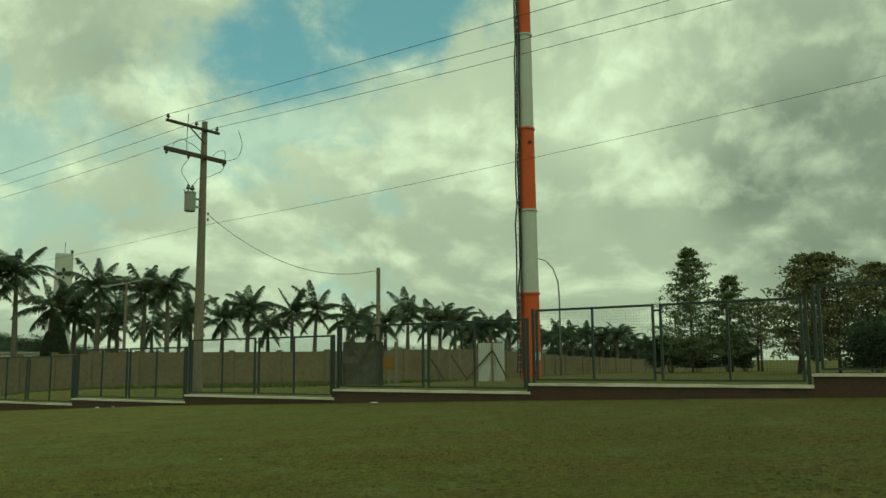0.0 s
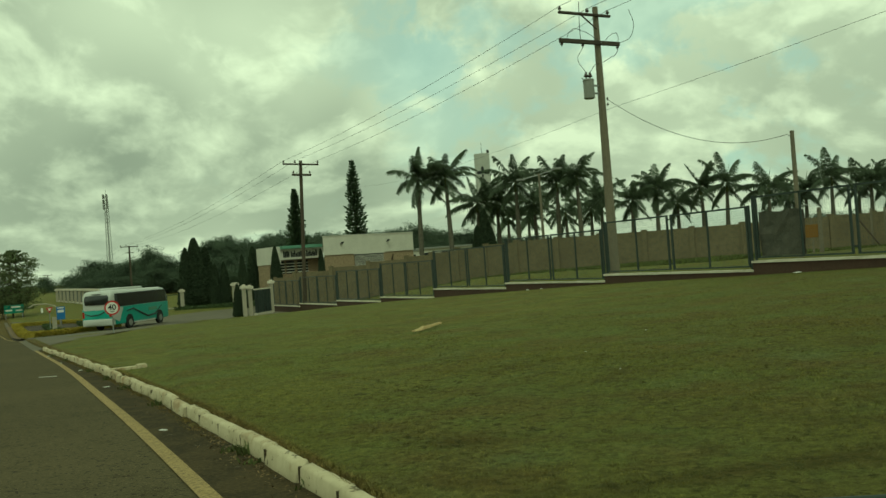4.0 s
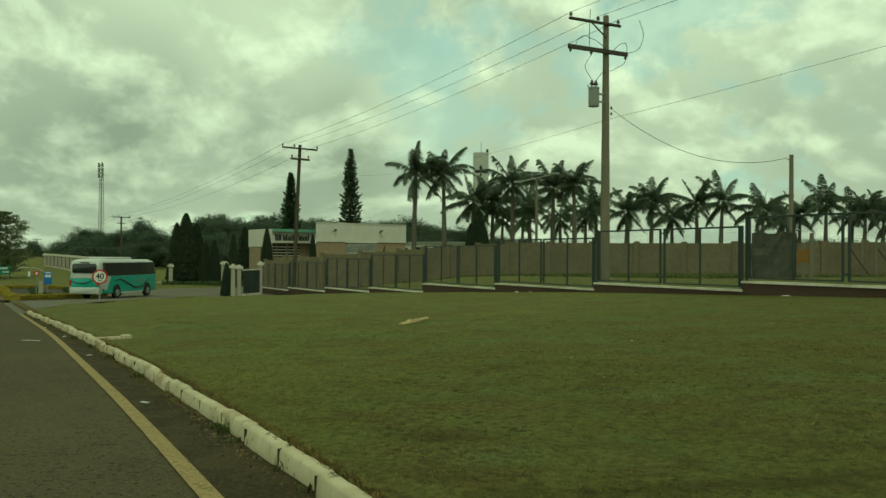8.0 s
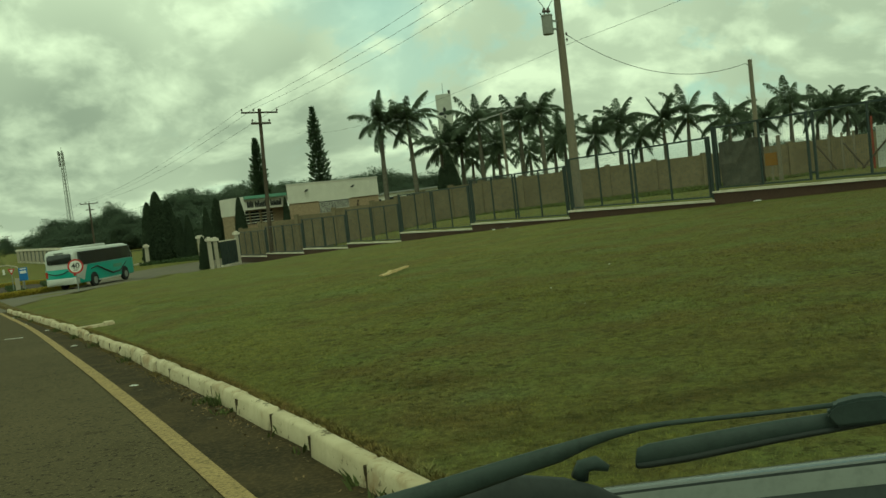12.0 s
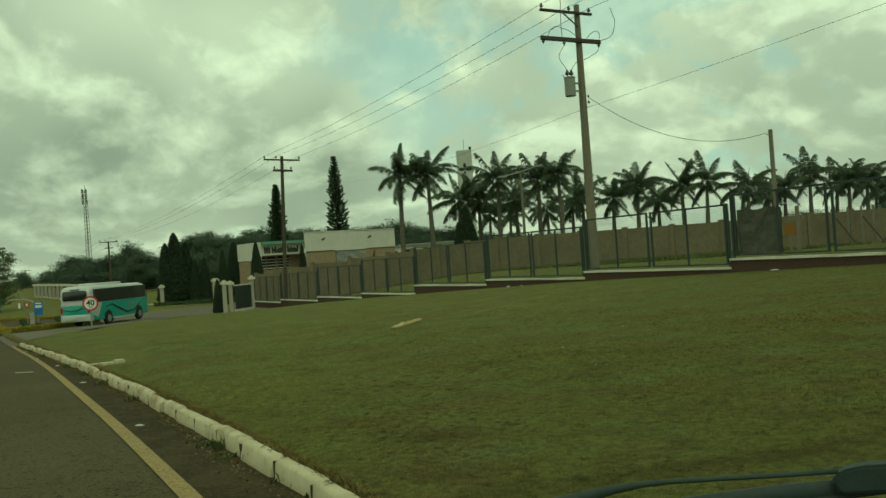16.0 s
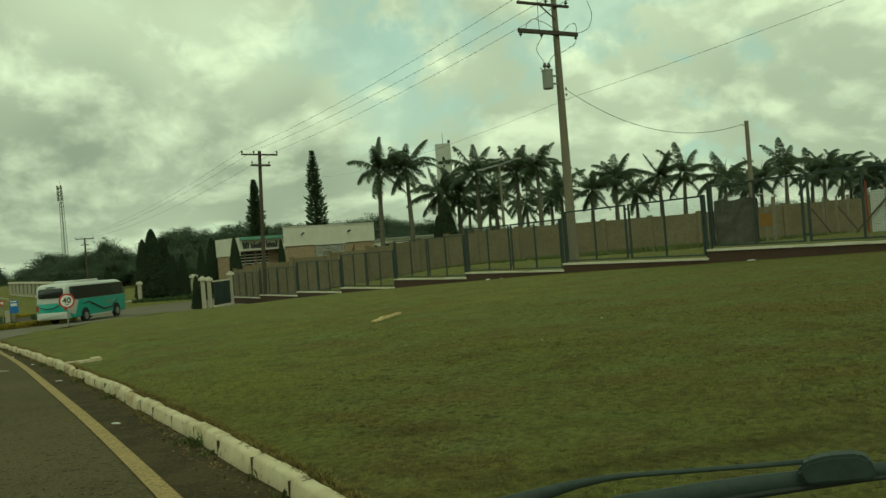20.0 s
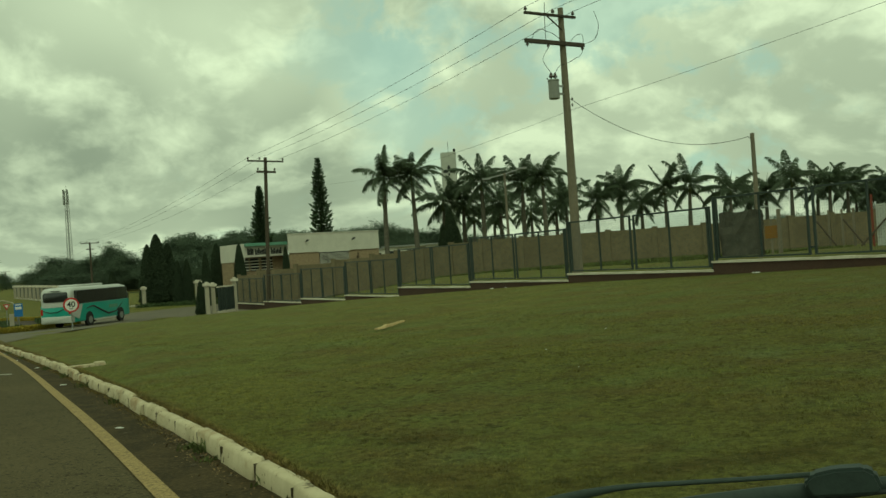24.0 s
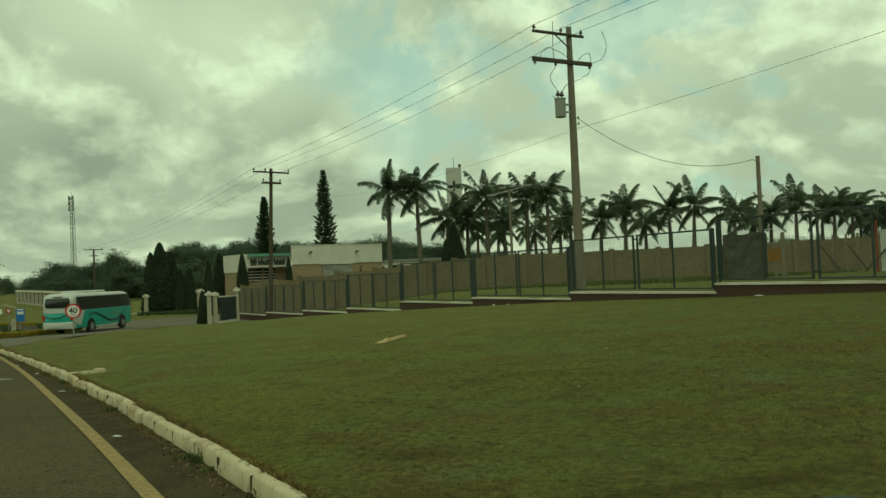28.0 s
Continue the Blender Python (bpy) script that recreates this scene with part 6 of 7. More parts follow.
def hedge(x0, y0, x1, y1, h, w, material, label, group="", dens=260, lift=0.0, name="hedge", leaf=0.085):
    """A clipped hedge: dark core and a skin of small leaves."""
    d = math.hypot(x1 - x0, y1 - y0)
    rs = np.random.RandomState(int(abs(x0 * 13 + y1 * 7)) % 9999)
    t = thing(name, x0, y0, 0, math.degrees(math.atan2(y1 - y0, x1 - x0)), label, "hedge", group)
    core, cs = M(), []
    nseg = max(2, int(d / 1.5))
    for i in range(nseg):
        f0, f1 = i / nseg, (i + 1) / nseg
        zg = min(gz(x0 + (x1 - x0) * f, y0 + (y1 - y0) * f) for f in (f0, f1)) + lift
        core.box(f0 * d, -w / 2 * 0.85, zg - 0.2, f1 * d, w / 2 * 0.85, zg + h * 0.85)
        n = int(dens * (f1 - f0) * d)
        p = np.stack([rs.uniform(f0 * d, f1 * d, n), rs.uniform(-w / 2, w / 2, n), zg + h * rs.uniform(0.05, 1.04, n)], 1)
        side = rs.uniform(0, 1, n)
        p[side < 0.5, 2] = zg + h * (0.97 + 0.06 * rs.normal(size=(side < 0.5).sum()))
        front = side > 0.5
        p[front, 1] = np.sign(rs.normal(size=front.sum())) * w / 2 * (0.95 + 0.06 * rs.normal(size=front.sum()))
        cs.append(p)
    part("inner_foliage", core, material, t)
    part("leaf_skin", leaves("leaf_skin", rs, np.concatenate(cs), leaf, material), None, t)
    return t


# ---- planted traffic island ----
IS = [(-61.5, 2.2), (-71.5, 8.7), (-87, 9.3), (-97, 2.2)]
bed = M()
for i in range(9):
    for j in range(9):
        a, b = i / 8, j / 8
        s_ = (IS[0][0] * (1 - a) + IS[3][0] * a) * (1 - b) + (IS[1][0] * (1 - a) + IS[2][0] * a) * b
        q_ = (IS[0][1] * (1 - a) + IS[3][1] * a) * (1 - b) + (IS[1][1] * (1 - a) + IS[2][1] * a) * b
        bed.v.append((*W(s_, q_), float(verge_z(s_, q_)) + 0.09))
for i in range(8):
    for j in range(8):
        bed.f.append((i * 9 + j, i * 9 + j + 1, (i + 1) * 9 + j + 1, (i + 1) * 9 + j))
solid("island_bed", bed, SOIL, "dark bare soil bed of the planted traffic island", "", "", "structure")
for k in range(4):
    a, b = W(*IS[k]), W(*IS[(k + 1) % 4])
    hedge(*a, *b, 0.36, 0.7, HEDGEY, "low clipped yellow-green hedge round the traffic island", "island hedges", 520, 0.05, leaf=0.04)
for (s0, q0), (s1, q1) in (((-68, 4.4), (-88, 4.6)), ((-74, 7.0), (-86, 7.4))):
    hedge(*W(s0, q0), *W(s1, q1), 0.3, 0.7, HEDGEG, "low dark green planting in the island bed", "island planting", 90, 0.08)
ik = M()
for k in range(4):
    (s0, q0), (s1, q1) = IS[k], IS[(k + 1) % 4]
    cx_, cq_ = -79, 5.6
    n_ = 10
    for i in range(n_):
        c = []
        for f in (i / n_, (i + 1) / n_):
            for off in (1.04, 1.17):
                s_ = cx_ + (s0 + (s1 - s0) * f - cx_) * off
                q_ = cq_ + (q0 + (q1 - q0) * f - cq_) * (off + 0.06)
                c.append((*W(s_, q_), float(verge_z(s_, max(q_, 2.0))) + 0.06))
        ik.quad(c[0], c[1], c[3], c[2])
solid("island_edge", ik, TANDIRT, "bare tan earth edge round the traffic island", "", "", "structure")
hx0, hy0 = W(-91, 17)
hx1, hy1 = W(-84.5, 25)
hedge(hx0, hy0, hx1, hy1, 0.5, 1.2, HEDGEG, "low dark hedge along the far side of the driveway", "", 130)

# ---- signs ----


def disc(r, y0, y1, n=28, cx=0, cz=0):
    m = M()
    for y in (y0, y1):
        m.v += [(cx + r * math.cos(2 * math.pi * i / n), y, cz + r * math.sin(2 * math.pi * i / n)) for i in range(n)]
    m.f += [tuple(range(n)), tuple(n + i for i in reversed(range(n)))] + [(i, n + i, n + (i + 1) % n, (i + 1) % n) for i in range(n)]
    return m


def text(parent, body, size, x, y, z, material, name="numerals"):
    cu = bpy.data.curves.new(name, "FONT")
    cu.body, cu.size, cu.align_x, cu.align_y, cu.extrude, cu.offset = body, size, "CENTER", "CENTER", 0.004, 0.008
    ob = new(name, cu)
    dg = bpy.context.evaluated_depsgraph_get()
    me = bpy.data.meshes.new_from_object(ob.evaluated_get(dg))
    bpy.data.objects.remove(ob)
    me.materials.clear()
    me.materials.append(material)
    return part(name, me, None, parent, at=pose(x, y, z, 90, 0, 0))


sx_, sy_, sz_ = (-35.7, 32.09, -0.04)
g_ = gz(sx_, sy_)
sg = thing("speed_sign", sx_, sy_, g_, 48.04, "round white speed limit sign with a red rim reading 40", "sign")
part("post", M().tube([(0, 0.04, -0.2), (0, 0.04, sz_ - g_ + 0.3)], 0.035, 8), GALV, sg)
part("rim", disc(0.385, -0.005, 0.015, cz=sz_ - g_), SIGNR, sg, "red rim")
part("face", disc(0.30, -0.012, -0.004, cz=sz_ - g_), SIGNW, sg, "white face")
text(sg, "40", 0.40, 0, -0.018, sz_ - g_ + 0.02, SIGNK)
part("caption_bar", M().box(-0.1, -0.02, sz_ - g_ - 0.21, 0.1, -0.012, sz_ - g_ - 0.175), SIGNK, sg)

bx_, by_, bz_ = (-54.39, 44.07, -0.65)
g_ = gz(bx_, by_)
sg = thing("blue_sign", bx_, by_, g_, 51.0, "blue service sign with white bars on a grey post", "sign")
part("post", M().tube([(0, 0.05, -0.2), (0, 0.05, bz_ - g_ + 0.3)], 0.04, 8), GALV, sg)
part("plate", M().box(-0.29, -0.01, bz_ - g_ - 0.5, 0.29, 0.01, bz_ - g_ + 0.45), SIGNB, sg)
for zz_, hh in ((0.36, 0.08), (0.12, 0.2)):
    part("legend_bar", M().box(-0.21, -0.018, bz_ - g_ + zz_ - hh / 2, 0.21, -0.011, bz_ - g_ + zz_ + hh / 2), SIGNW, sg)
part("stone_base", M().box(-0.62, -0.15, -0.2, -0.30, 0.15, 1.3), PILLAR, sg)

yx, yy_, yz = (-59.57, 47.2, -0.51)
g_ = gz(yx, yy_)
sg = thing("yield_sign", yx, yy_, g_, 51.0, "red and white triangular give-way sign on a curved white pipe", "sign")
tri = [(0.27, 0.2), (0, -0.28), (-0.27, 0.2)]
for nm, k, y0, y1, mt_ in (("rim", 1.0, 0.0, 0.015, SIGNR), ("face", 0.5, -0.01, -0.002, SIGNW)):
    m = M()
    for y in (y0, y1):
        m.v += [(x * k, y, z * k + (0.02 if k < 1 else 0) + yz - g_) for x, z in tri]
    m.f += [(0, 1, 2), (5, 4, 3), (0, 3, 4, 1), (1, 4, 5, 2), (2, 5, 3, 0)]
    part(nm, m, mt_, sg)
part("post", M().tube([(0, 0.05, -0.2), (0, 0.05, yz - g_ + 0.3)], 0.035, 8), GALV, sg)
part("small_plate", M().box(-0.62, 0, yz - g_ - 0.2, -0.46, 0.02, yz - g_ + 0.2), SIGNW, sg)
part("curved_pipe", M().tube([(0.75, 0.1, -0.2), (0.72, 0.1, yz - g_ - 0.2), (0.45, 0.1, yz - g_ + 0.28), (-0.2, 0.1, yz - g_ + 0.5), (-1.1, 0.1, yz - g_ + 0.5), (-1.5, 0.1, yz - g_ + 0.3)], 0.05, 8), PILLAR, sg, smooth=True)

gx_, gy_, gz_ = (-101.3, 74.88, -1.09)
g_ = gz(gx_, gy_)
sg = thing("green_road_sign", gx_, gy_, g_, 55, "green direction sign with pale bars under the roadside tree", "sign")
for x in (-1.0, 1.0):
    part("post", M().tube([(x, 0.05, -0.2), (x, 0.05, gz_ - g_ + 0.5)], 0.05, 8), GALV, sg)
part("plate", M().box(-1.15, -0.02, gz_ - g_ - 0.6, 1.15, 0.02, gz_ - g_ + 0.5), SIGNG, sg)
for x0, x1, zz_ in ((-0.4, 0.8, 0.22), (-1.0, -0.2, -0.2), (0.2, 0.95, -0.25)):
    part("legend_bar", M().box(x0, -0.03, gz_ - g_ + zz_ - 0.1, x1, -0.021, gz_ - g_ + zz_ + 0.1), SIGNW, sg)

# ---- splitter island and road marks ----
sp = M()
for (s0, q0), (s1, q1), wd in (((-100, -4.2), (-276, -4.9), 0.16), ((-276, -4.9), (-480, -7.3), 0.16), ((-19.75, 0.84), (-19.5, 1.17), 0.2)):
    n_ = max(2, int(abs(s1 - s0) / 4))
    for i in range(n_):
        c = []
        for f in (i / n_, (i + 1) / n_):
            s_, q_ = s0 + (s1 - s0) * f, q0 + (q1 - q0) * f
            for o in (-1, 1):
                ds, dq = (0, o * wd / 2) if abs(s1 - s0) > 1 else (o * wd / 2, 0)
                c.append((*W(s_ + ds, q_ + dq), float(road_z(s_ + ds, q_ + dq)) + 0.012))
        sp.quad(c[0], c[2], c[3], c[1])
solid("white_road_marks", sp, WHITEROAD, "faded white painted lane marks on the road", "", "", "structure")
poly = [(-48.5, -2.6), (-58, -1.95), (-70, -1.85), (-85, -2.0), (-93, -2.9), (-100, -4.6), (-80, -5.2), (-62, -5.0)]
si = thing("splitter_island", 0, 0, 0, label="grassy splitter island with a white-painted kerb in the road", kind="structure")
n_ = len(poly)
cs_, cq_ = sum(p[0] for p in poly) / n_, sum(p[1] for p in poly) / n_
im, ik = M(), M()
for s_, q_ in poly:
    im.v.append((*W(s_ * 0.985 + cs_ * 0.015, q_ * 0.93 + cq_ * 0.07), float(road_z(s_, q_)) + 0.14))
im.f = [tuple(range(n_))]
part("turf", im, LAWN, si, "short brownish turf")
for i in range(n_):
    (s0, q0), (s1, q1) = poly[i], poly[(i + 1) % n_]
    m = M()
    for s_, q_ in ((s0, q0), (s1, q1)):
        zi = float(road_z(s_, q_))
        si_, qi_ = s_ * 0.98 + cs_ * 0.02, q_ * 0.90 + cq_ * 0.10
        m.v += [(*W(s_, q_), zi - 0.05), (*W(s_, q_), zi + 0.12), (*W(si_, qi_), zi + 0.15), (*W(si_, qi_), zi - 0.05)]
    m.f = [(0, 1, 5, 4), (1, 2, 6, 5), (2, 3, 7, 6), (3, 0, 4, 7), (0, 3, 2, 1), (4, 5, 6, 7)]
    part("kerb_stone", m, KERB, si)

# ---- bus ----
bsx, bsy, bsaz = (-49.06, 42.72, -18.4)
bz0 = -0.06 + max(gz(bsx, bsy), float(verge_z(*SQ(bsx, bsy)))) + 0.03
bus = thing("bus", bsx, bsy, bz0, 90 - bsaz, "teal and white midibus turning into the driveway", "bus")
BW = 1.18


def side_profile(pts, y0, y1):
    m = M()
    n = len(pts)
    m.v += [(x, y0, z) for x, z in pts] + [(x, y1, z) for x, z in pts]
    m.f += [tuple(range(n)), tuple(n + i for i in reversed(range(n)))] + [(i, n + i, n + (i + 1) % n, (i + 1) % n) for i in range(n)]
    return m


def hull(stations, n=14):
    """A shell through rounded cross-sections: x, half width, floor, roof, corner radius below and above."""
    m, per = M(), 4 * n
    for x, hw, z0, z1, rb, rt in stations:
        for (sy, sz, r_, a0) in ((1, -1, rb, -90), (1, 1, rt, 0), (-1, 1, rt, 90), (-1, -1, rb, 180)):
            cy, cz = sy * (hw - r_), (z1 - r_) if sz > 0 else (z0 + r_)
            for i in range(n):
                w = radians(a0 + 90 * i / (n - 1))
                m.v.append((x, cy + r_ * math.cos(w), cz + r_ * math.sin(w)))
    for i in range(len(stations) - 1):
        for k in range(per):
            k2 = (k + 1) % per
            m.f.append((i * per + k, i * per + k2, (i + 1) * per + k2, (i + 1) * per + k))
    m.f += [tuple(reversed(range(per))), tuple((len(stations) - 1) * per + k for k in range(per))]
    return m


part("lower_body", hull([(0.0, 1.02, 0.5, 1.60, 0.12, 0.02), (0.06, 1.12, 0.44, 1.63, 0.12, 0.02), (0.25, 1.17, 0.40, 1.64, 0.1, 0.02), (8.2, 1.18, 0.38, 1.64, 0.1, 0.02), (8.5, 1.12, 0.42, 1.63, 0.12, 0.02), (8.62, 0.98, 0.55, 1.58, 0.12, 0.02)]), TEAL, bus, "teal lower body", smooth=True)
part("upper_body", hull([(0.02, 0.98, 1.58, 2.40, 0.02, 0.22), (0.10, 1.08, 1.6, 2.66, 0.02, 0.26), (0.30, 1.14, 1.6, 2.80, 0.02, 0.28), (0.8, 1.155, 1.6, 2.86, 0.02, 0.28), (7.4, 1.155, 1.6, 2.82, 0.02, 0.28), (8.1, 1.13, 1.6, 2.70, 0.02, 0.28), (8.38, 1.08, 1.6, 2.45, 0.02, 0.26), (8.55, 1.0, 1.58, 1.9, 0.02, 0.1)]), BUSW, bus, "white upper body", smooth=True)
part("roof_unit", hull([(1.6, 0.55, 2.80, 2.94, 0.02, 0.05), (1.8, 0.75, 2.80, 3.02, 0.02, 0.08), (5.2, 0.75, 2.78, 3.0, 0.02, 0.08), (5.5, 0.55, 2.78, 2.88, 0.02, 0.05)]), BUSW, bus, smooth=True)
part("side_skirt", M().box(2.95, -BW - 0.008, 0.36, 6.2, -BW + 0.03, 0.46), BUSW, bus)
for k in range(5):
    part("side_window", M().box(0.75 + 1.46 * k, -BW - 0.003, 1.72, 2.19 + 1.46 * k, -BW + 0.06, 2.55), DARKG, bus)
    part("side_window", M().box(0.75 + 1.46 * k, BW - 0.06, 1.72, 2.19 + 1.46 * k, BW + 0.003, 2.55), DARKG, bus)
part("rear_window", hull([(-0.01, 0.90, 1.88, 2.50, 0.14, 0.16), (0.16, 0.98, 1.86, 2.60, 0.14, 0.16)]), DARKG, bus, "dark rounded rear window", smooth=True)
part("rear_light_strip", M().box(0.015, -0.35, 2.62, 0.12, 0.35, 2.66), DARKTXT, bus)
for y0, y1 in ((-BW + 0.005, -BW + 0.04), (BW - 0.04, BW - 0.005)):
    part("window_band", M().box(0.45, y0, 1.66, 8.15, y1, 2.60), DARKTXT, bus, "black glazing band")
part("windscreen", hull([(8.30, 1.0, 1.66, 2.5, 0.05, 0.2), (8.58, 0.92, 1.64, 1.95, 0.05, 0.1)]), DARKG, bus, smooth=True)
part("rear_panel", M().box(-0.02, -1.0, 1.50, 0.03, 1.0, 1.80), BUSW, bus, bevel=0.02)
part("rear_bumper", hull([(-0.08, 0.98, 0.42, 0.84, 0.08, 0.08), (0.0, 1.10, 0.40, 0.88, 0.08, 0.08), (0.3, 1.19, 0.40, 0.88, 0.06, 0.06)]), BUSW, bus, "white rear bumper", smooth=True)
part("grey_flash", side_profile([(0.02, 0.9), (0.9, 0.6), (1.5, 1.62), (0.02, 1.62)], -BW - 0.012, -BW + 0.02), BUSW, bus)
for y in (-1.02, 1.02):
    part("tail_lamp", M().box(-0.01, y - 0.08, 1.0, 0.08, y + 0.08, 1.42), REDLAMP, bus)
part("rear_swoosh", M().tube([(-0.03, 0.9, 1.3), (-0.035, 0.4, 1.15), (-0.035, -0.2, 1.2), (-0.03, -0.6, 1.38)], 0.03, 6), DARKTXT, bus)
part("side_swoosh", M().tube([(2.0, -BW - 0.005, 1.3), (2.9, -BW - 0.005, 1.42), (4.0, -BW - 0.005, 1.05), (5.0, -BW - 0.005, 0.72), (6.2, -BW - 0.005, 0.8), (7.3, -BW - 0.005, 1.4)], [0.03, 0.06, 0.07, 0.07, 0.06, 0.02], 6), DARKTXT, bus)
part("logo_bar", M().box(5.2, -BW - 0.012, 1.1, 6.5, -BW + 0.01, 1.35), GREENROOF, bus)
for x in (2.3, 6.9):
    for y in (-1, 1):
        w_ = part("wheel_arch", disc(0.52, -0.03, 0.03, 20).mesh("wheel_arch", TYRE), None, bus, at=pose(x, y * (BW + 0.001), 0.52))
        ty = part("tyre", disc(0.44, -0.12, 0.12, 24).mesh("tyre", TYRE), None, bus, at=pose(x, y * (BW - 0.05), 0.44))
        part("rim", disc(0.25, -0.02, 0.02, 18).mesh("rim", GALV), None, ty, at=pose(0, y * 0.125, 0))

# ---- things on the lawn and road ----
kx, ky = W(-16.6, 8.4)
st = M()
rs = np.random.RandomState(2)
n_ = 10
for i in range(n_ + 1):
    f = i / n_
    hw = 0.045 + 0.008 * rs.normal() if f > 0.35 else 0.055 + 0.008 * rs.normal()
    dx = 0.02 * rs.normal() + (0.06 if f > 0.6 else 0)
    th = 0.042 + 0.008 * rs.normal()
    st.v += [(f * 1.35 - 0.67, dx - hw, 0.0), (f * 1.35 - 0.67, dx + hw, 0.0), (f * 1.35 - 0.67, dx + hw * 0.8, th), (f * 1.35 - 0.67, dx - hw * 0.8, th * 1.1)]
for i in range(n_):
    for j in range(4):
        j2 = (j + 1) % 4
        st.f.append((i * 4 + j, i * 4 + j2, (i + 1) * 4 + j2, (i + 1) * 4 + j))
st.f += [(3, 2, 1, 0), tuple(n_ * 4 + j for j in range(4))]
solid("split_log", st, PALEWOOD, "pale splintered length of wood lying on the lawn", "wood", at=pose(kx, ky, gz(kx, ky) + 0.03, 0, -2, 88))


def scrap(x, y, z, r, seed, label, material=LITTER, flat=0.25):
    rs = np.random.RandomState(seed)
    bm = bmesh.new()
    bmesh.ops.create_icosphere(bm, subdivisions=2, radius=r)
    for v in bm.verts:
        k = 0.75 + 0.45 * rs.uniform()
        v.co = Vector((v.co.x * k, v.co.y * k * 0.5, max(v.co.z * k * flat, -r * flat * 0.2)))
    me = bpy.data.meshes.new("litter_scrap")
    bm.to_mesh(me)
    bm.free()
    me.materials.append(material)
    ob = new("litter_scrap", me)
    ob.matrix_basis = pose(x, y, z, 0, 0, 50 * seed)
    return tagged(ob, label, "litter", "scraps of litter")


for i, (s_, q_, r_) in enumerate(((-9.02, 1.50, 0.055), (-15.3, 1.66, 0.06), (-20.87, 1.74, 0.07), (-25.1, 1.62, 0.05), (-30.25, 1.63, 0.08))):
    x, y = W(s_, q_)
    scrap(x, y, float(road_z(s_, q_)) + 0.012, r_, i, "flattened white scrap of litter in the gutter", flat=0.12)
for i, (s_, q_, r_) in enumerate(((-31.1, 20.6, 0.15), (-30.2, 20.7, 0.08), (-17.0, 20.6, 0.13), (-9.7, 8.45, 0.026), (-8.53, 6.46, 0.024), (-6.85, 5.61, 0.014))):
    x, y = W(s_, q_)
    scrap(x, y, gz(x, y) + 0.022, r_, i + 20, "small pale scrap of litter on the grass", flat=0.2)

STONE = mat("dull_grit", (0.13, 0.11, 0.08), (0.09, 0.075, 0.055), 0.9, 8, 50, 0.3)
rs = np.random.RandomState(31)
for i in range(26):
    s_ = rs.choice([-7.0, -7.3, -8.0, -6.3, -10.5]) + rs.normal() * 0.4
    q_ = float(kerb_q(s_)) - 0.18 - abs(rs.normal()) * 0.14
    x, y = W(s_, q_)
    ob = scrap(x, y, float(road_z(s_, q_)) + 0.008, rs.uniform(0.008, 0.024), i + 50, "small dull bit of grit in the gutter", STONE, 0.35)
    ob.name = "grit_stone"
    ob["category"], ob["group"] = "stone", "grit in the gutter"

# ---- grass blades ----


def blades(name, rs, s0, s1, q0, q1, n, h, w, label, power=1.0, spow=1.0, reach=200.0, even=False):
    s = s1 + (s0 - s1) * rs.uniform(0, 1, n) ** spow
    q = q0 + (q1 - q0) * rs.uniform(0, 1, n) ** power
    # half of the blades stand together in small tufts
    k = n // 2 // 7 * 7
    s[:k], q[:k] = np.repeat(s[:k:7], 7), np.repeat(q[:k:7], 7)
    s[:k] += rs.normal(size=k) * 0.014
    q[:k] += rs.normal(size=k) * 0.014
    ok_ = (q > kerb_q(s) + 0.01) & (rs.uniform(size=n) < np.clip((reach - np.hypot(s, q)) / (reach * 0.6), 0, 1))
    s, q = s[ok_], q[ok_]
    n = len(s)
    z = verge_z(s, q) + swell(s, q)
    x, y = UX * s + NX * q, UY * s + NY * q
    a = rs.uniform(0, 2 * math.pi, n)
    # coarser, taller tufts up the slope
    far_ = np.clip(np.hypot(s, q) / 9, 0.7, 1.6)
    hh = h * np.where(np.arange(n) < n // 2, 1.3, 0.8) * rs.uniform(0.4, 1.4, n) * (1.0 if even else np.clip(1.5 - np.hypot(s, q) / 26, 0.2, 1.1))
    lean = rs.normal(size=(n, 2)) * 1.0 * hh[:, None]
    w = w * far_
    V = np.empty((n, 3, 3))
    V[:, 0] = np.stack([x - np.cos(a) * w, y - np.sin(a) * w, z - 0.012], 1)
    V[:, 1] = np.stack([x + np.cos(a) * w, y + np.sin(a) * w, z - 0.012], 1)
    V[:, 2] = np.stack([x + lean[:, 0], y + lean[:, 1], z + hh], 1)
    me = bpy.data.meshes.new(name)
    me.vertices.add(n * 3)
    me.vertices.foreach_set("co", V.reshape(-1))
    me.loops.add(n * 3)
    me.loops.foreach_set("vertex_index", np.arange(n * 3, dtype=np.int32))
    me.polygons.add(n)
    me.polygons.foreach_set("loop_start", np.arange(0, n * 3, 3, dtype=np.int32))
    me.polygons.foreach_set("loop_total", np.full(n, 3, dtype=np.int32))
    me.materials.append(ROUGHGRASS if even else BLADE)
    me.update(calc_edges=True)
    return tagged(new(name, me), label, "grass", "", "stuff")


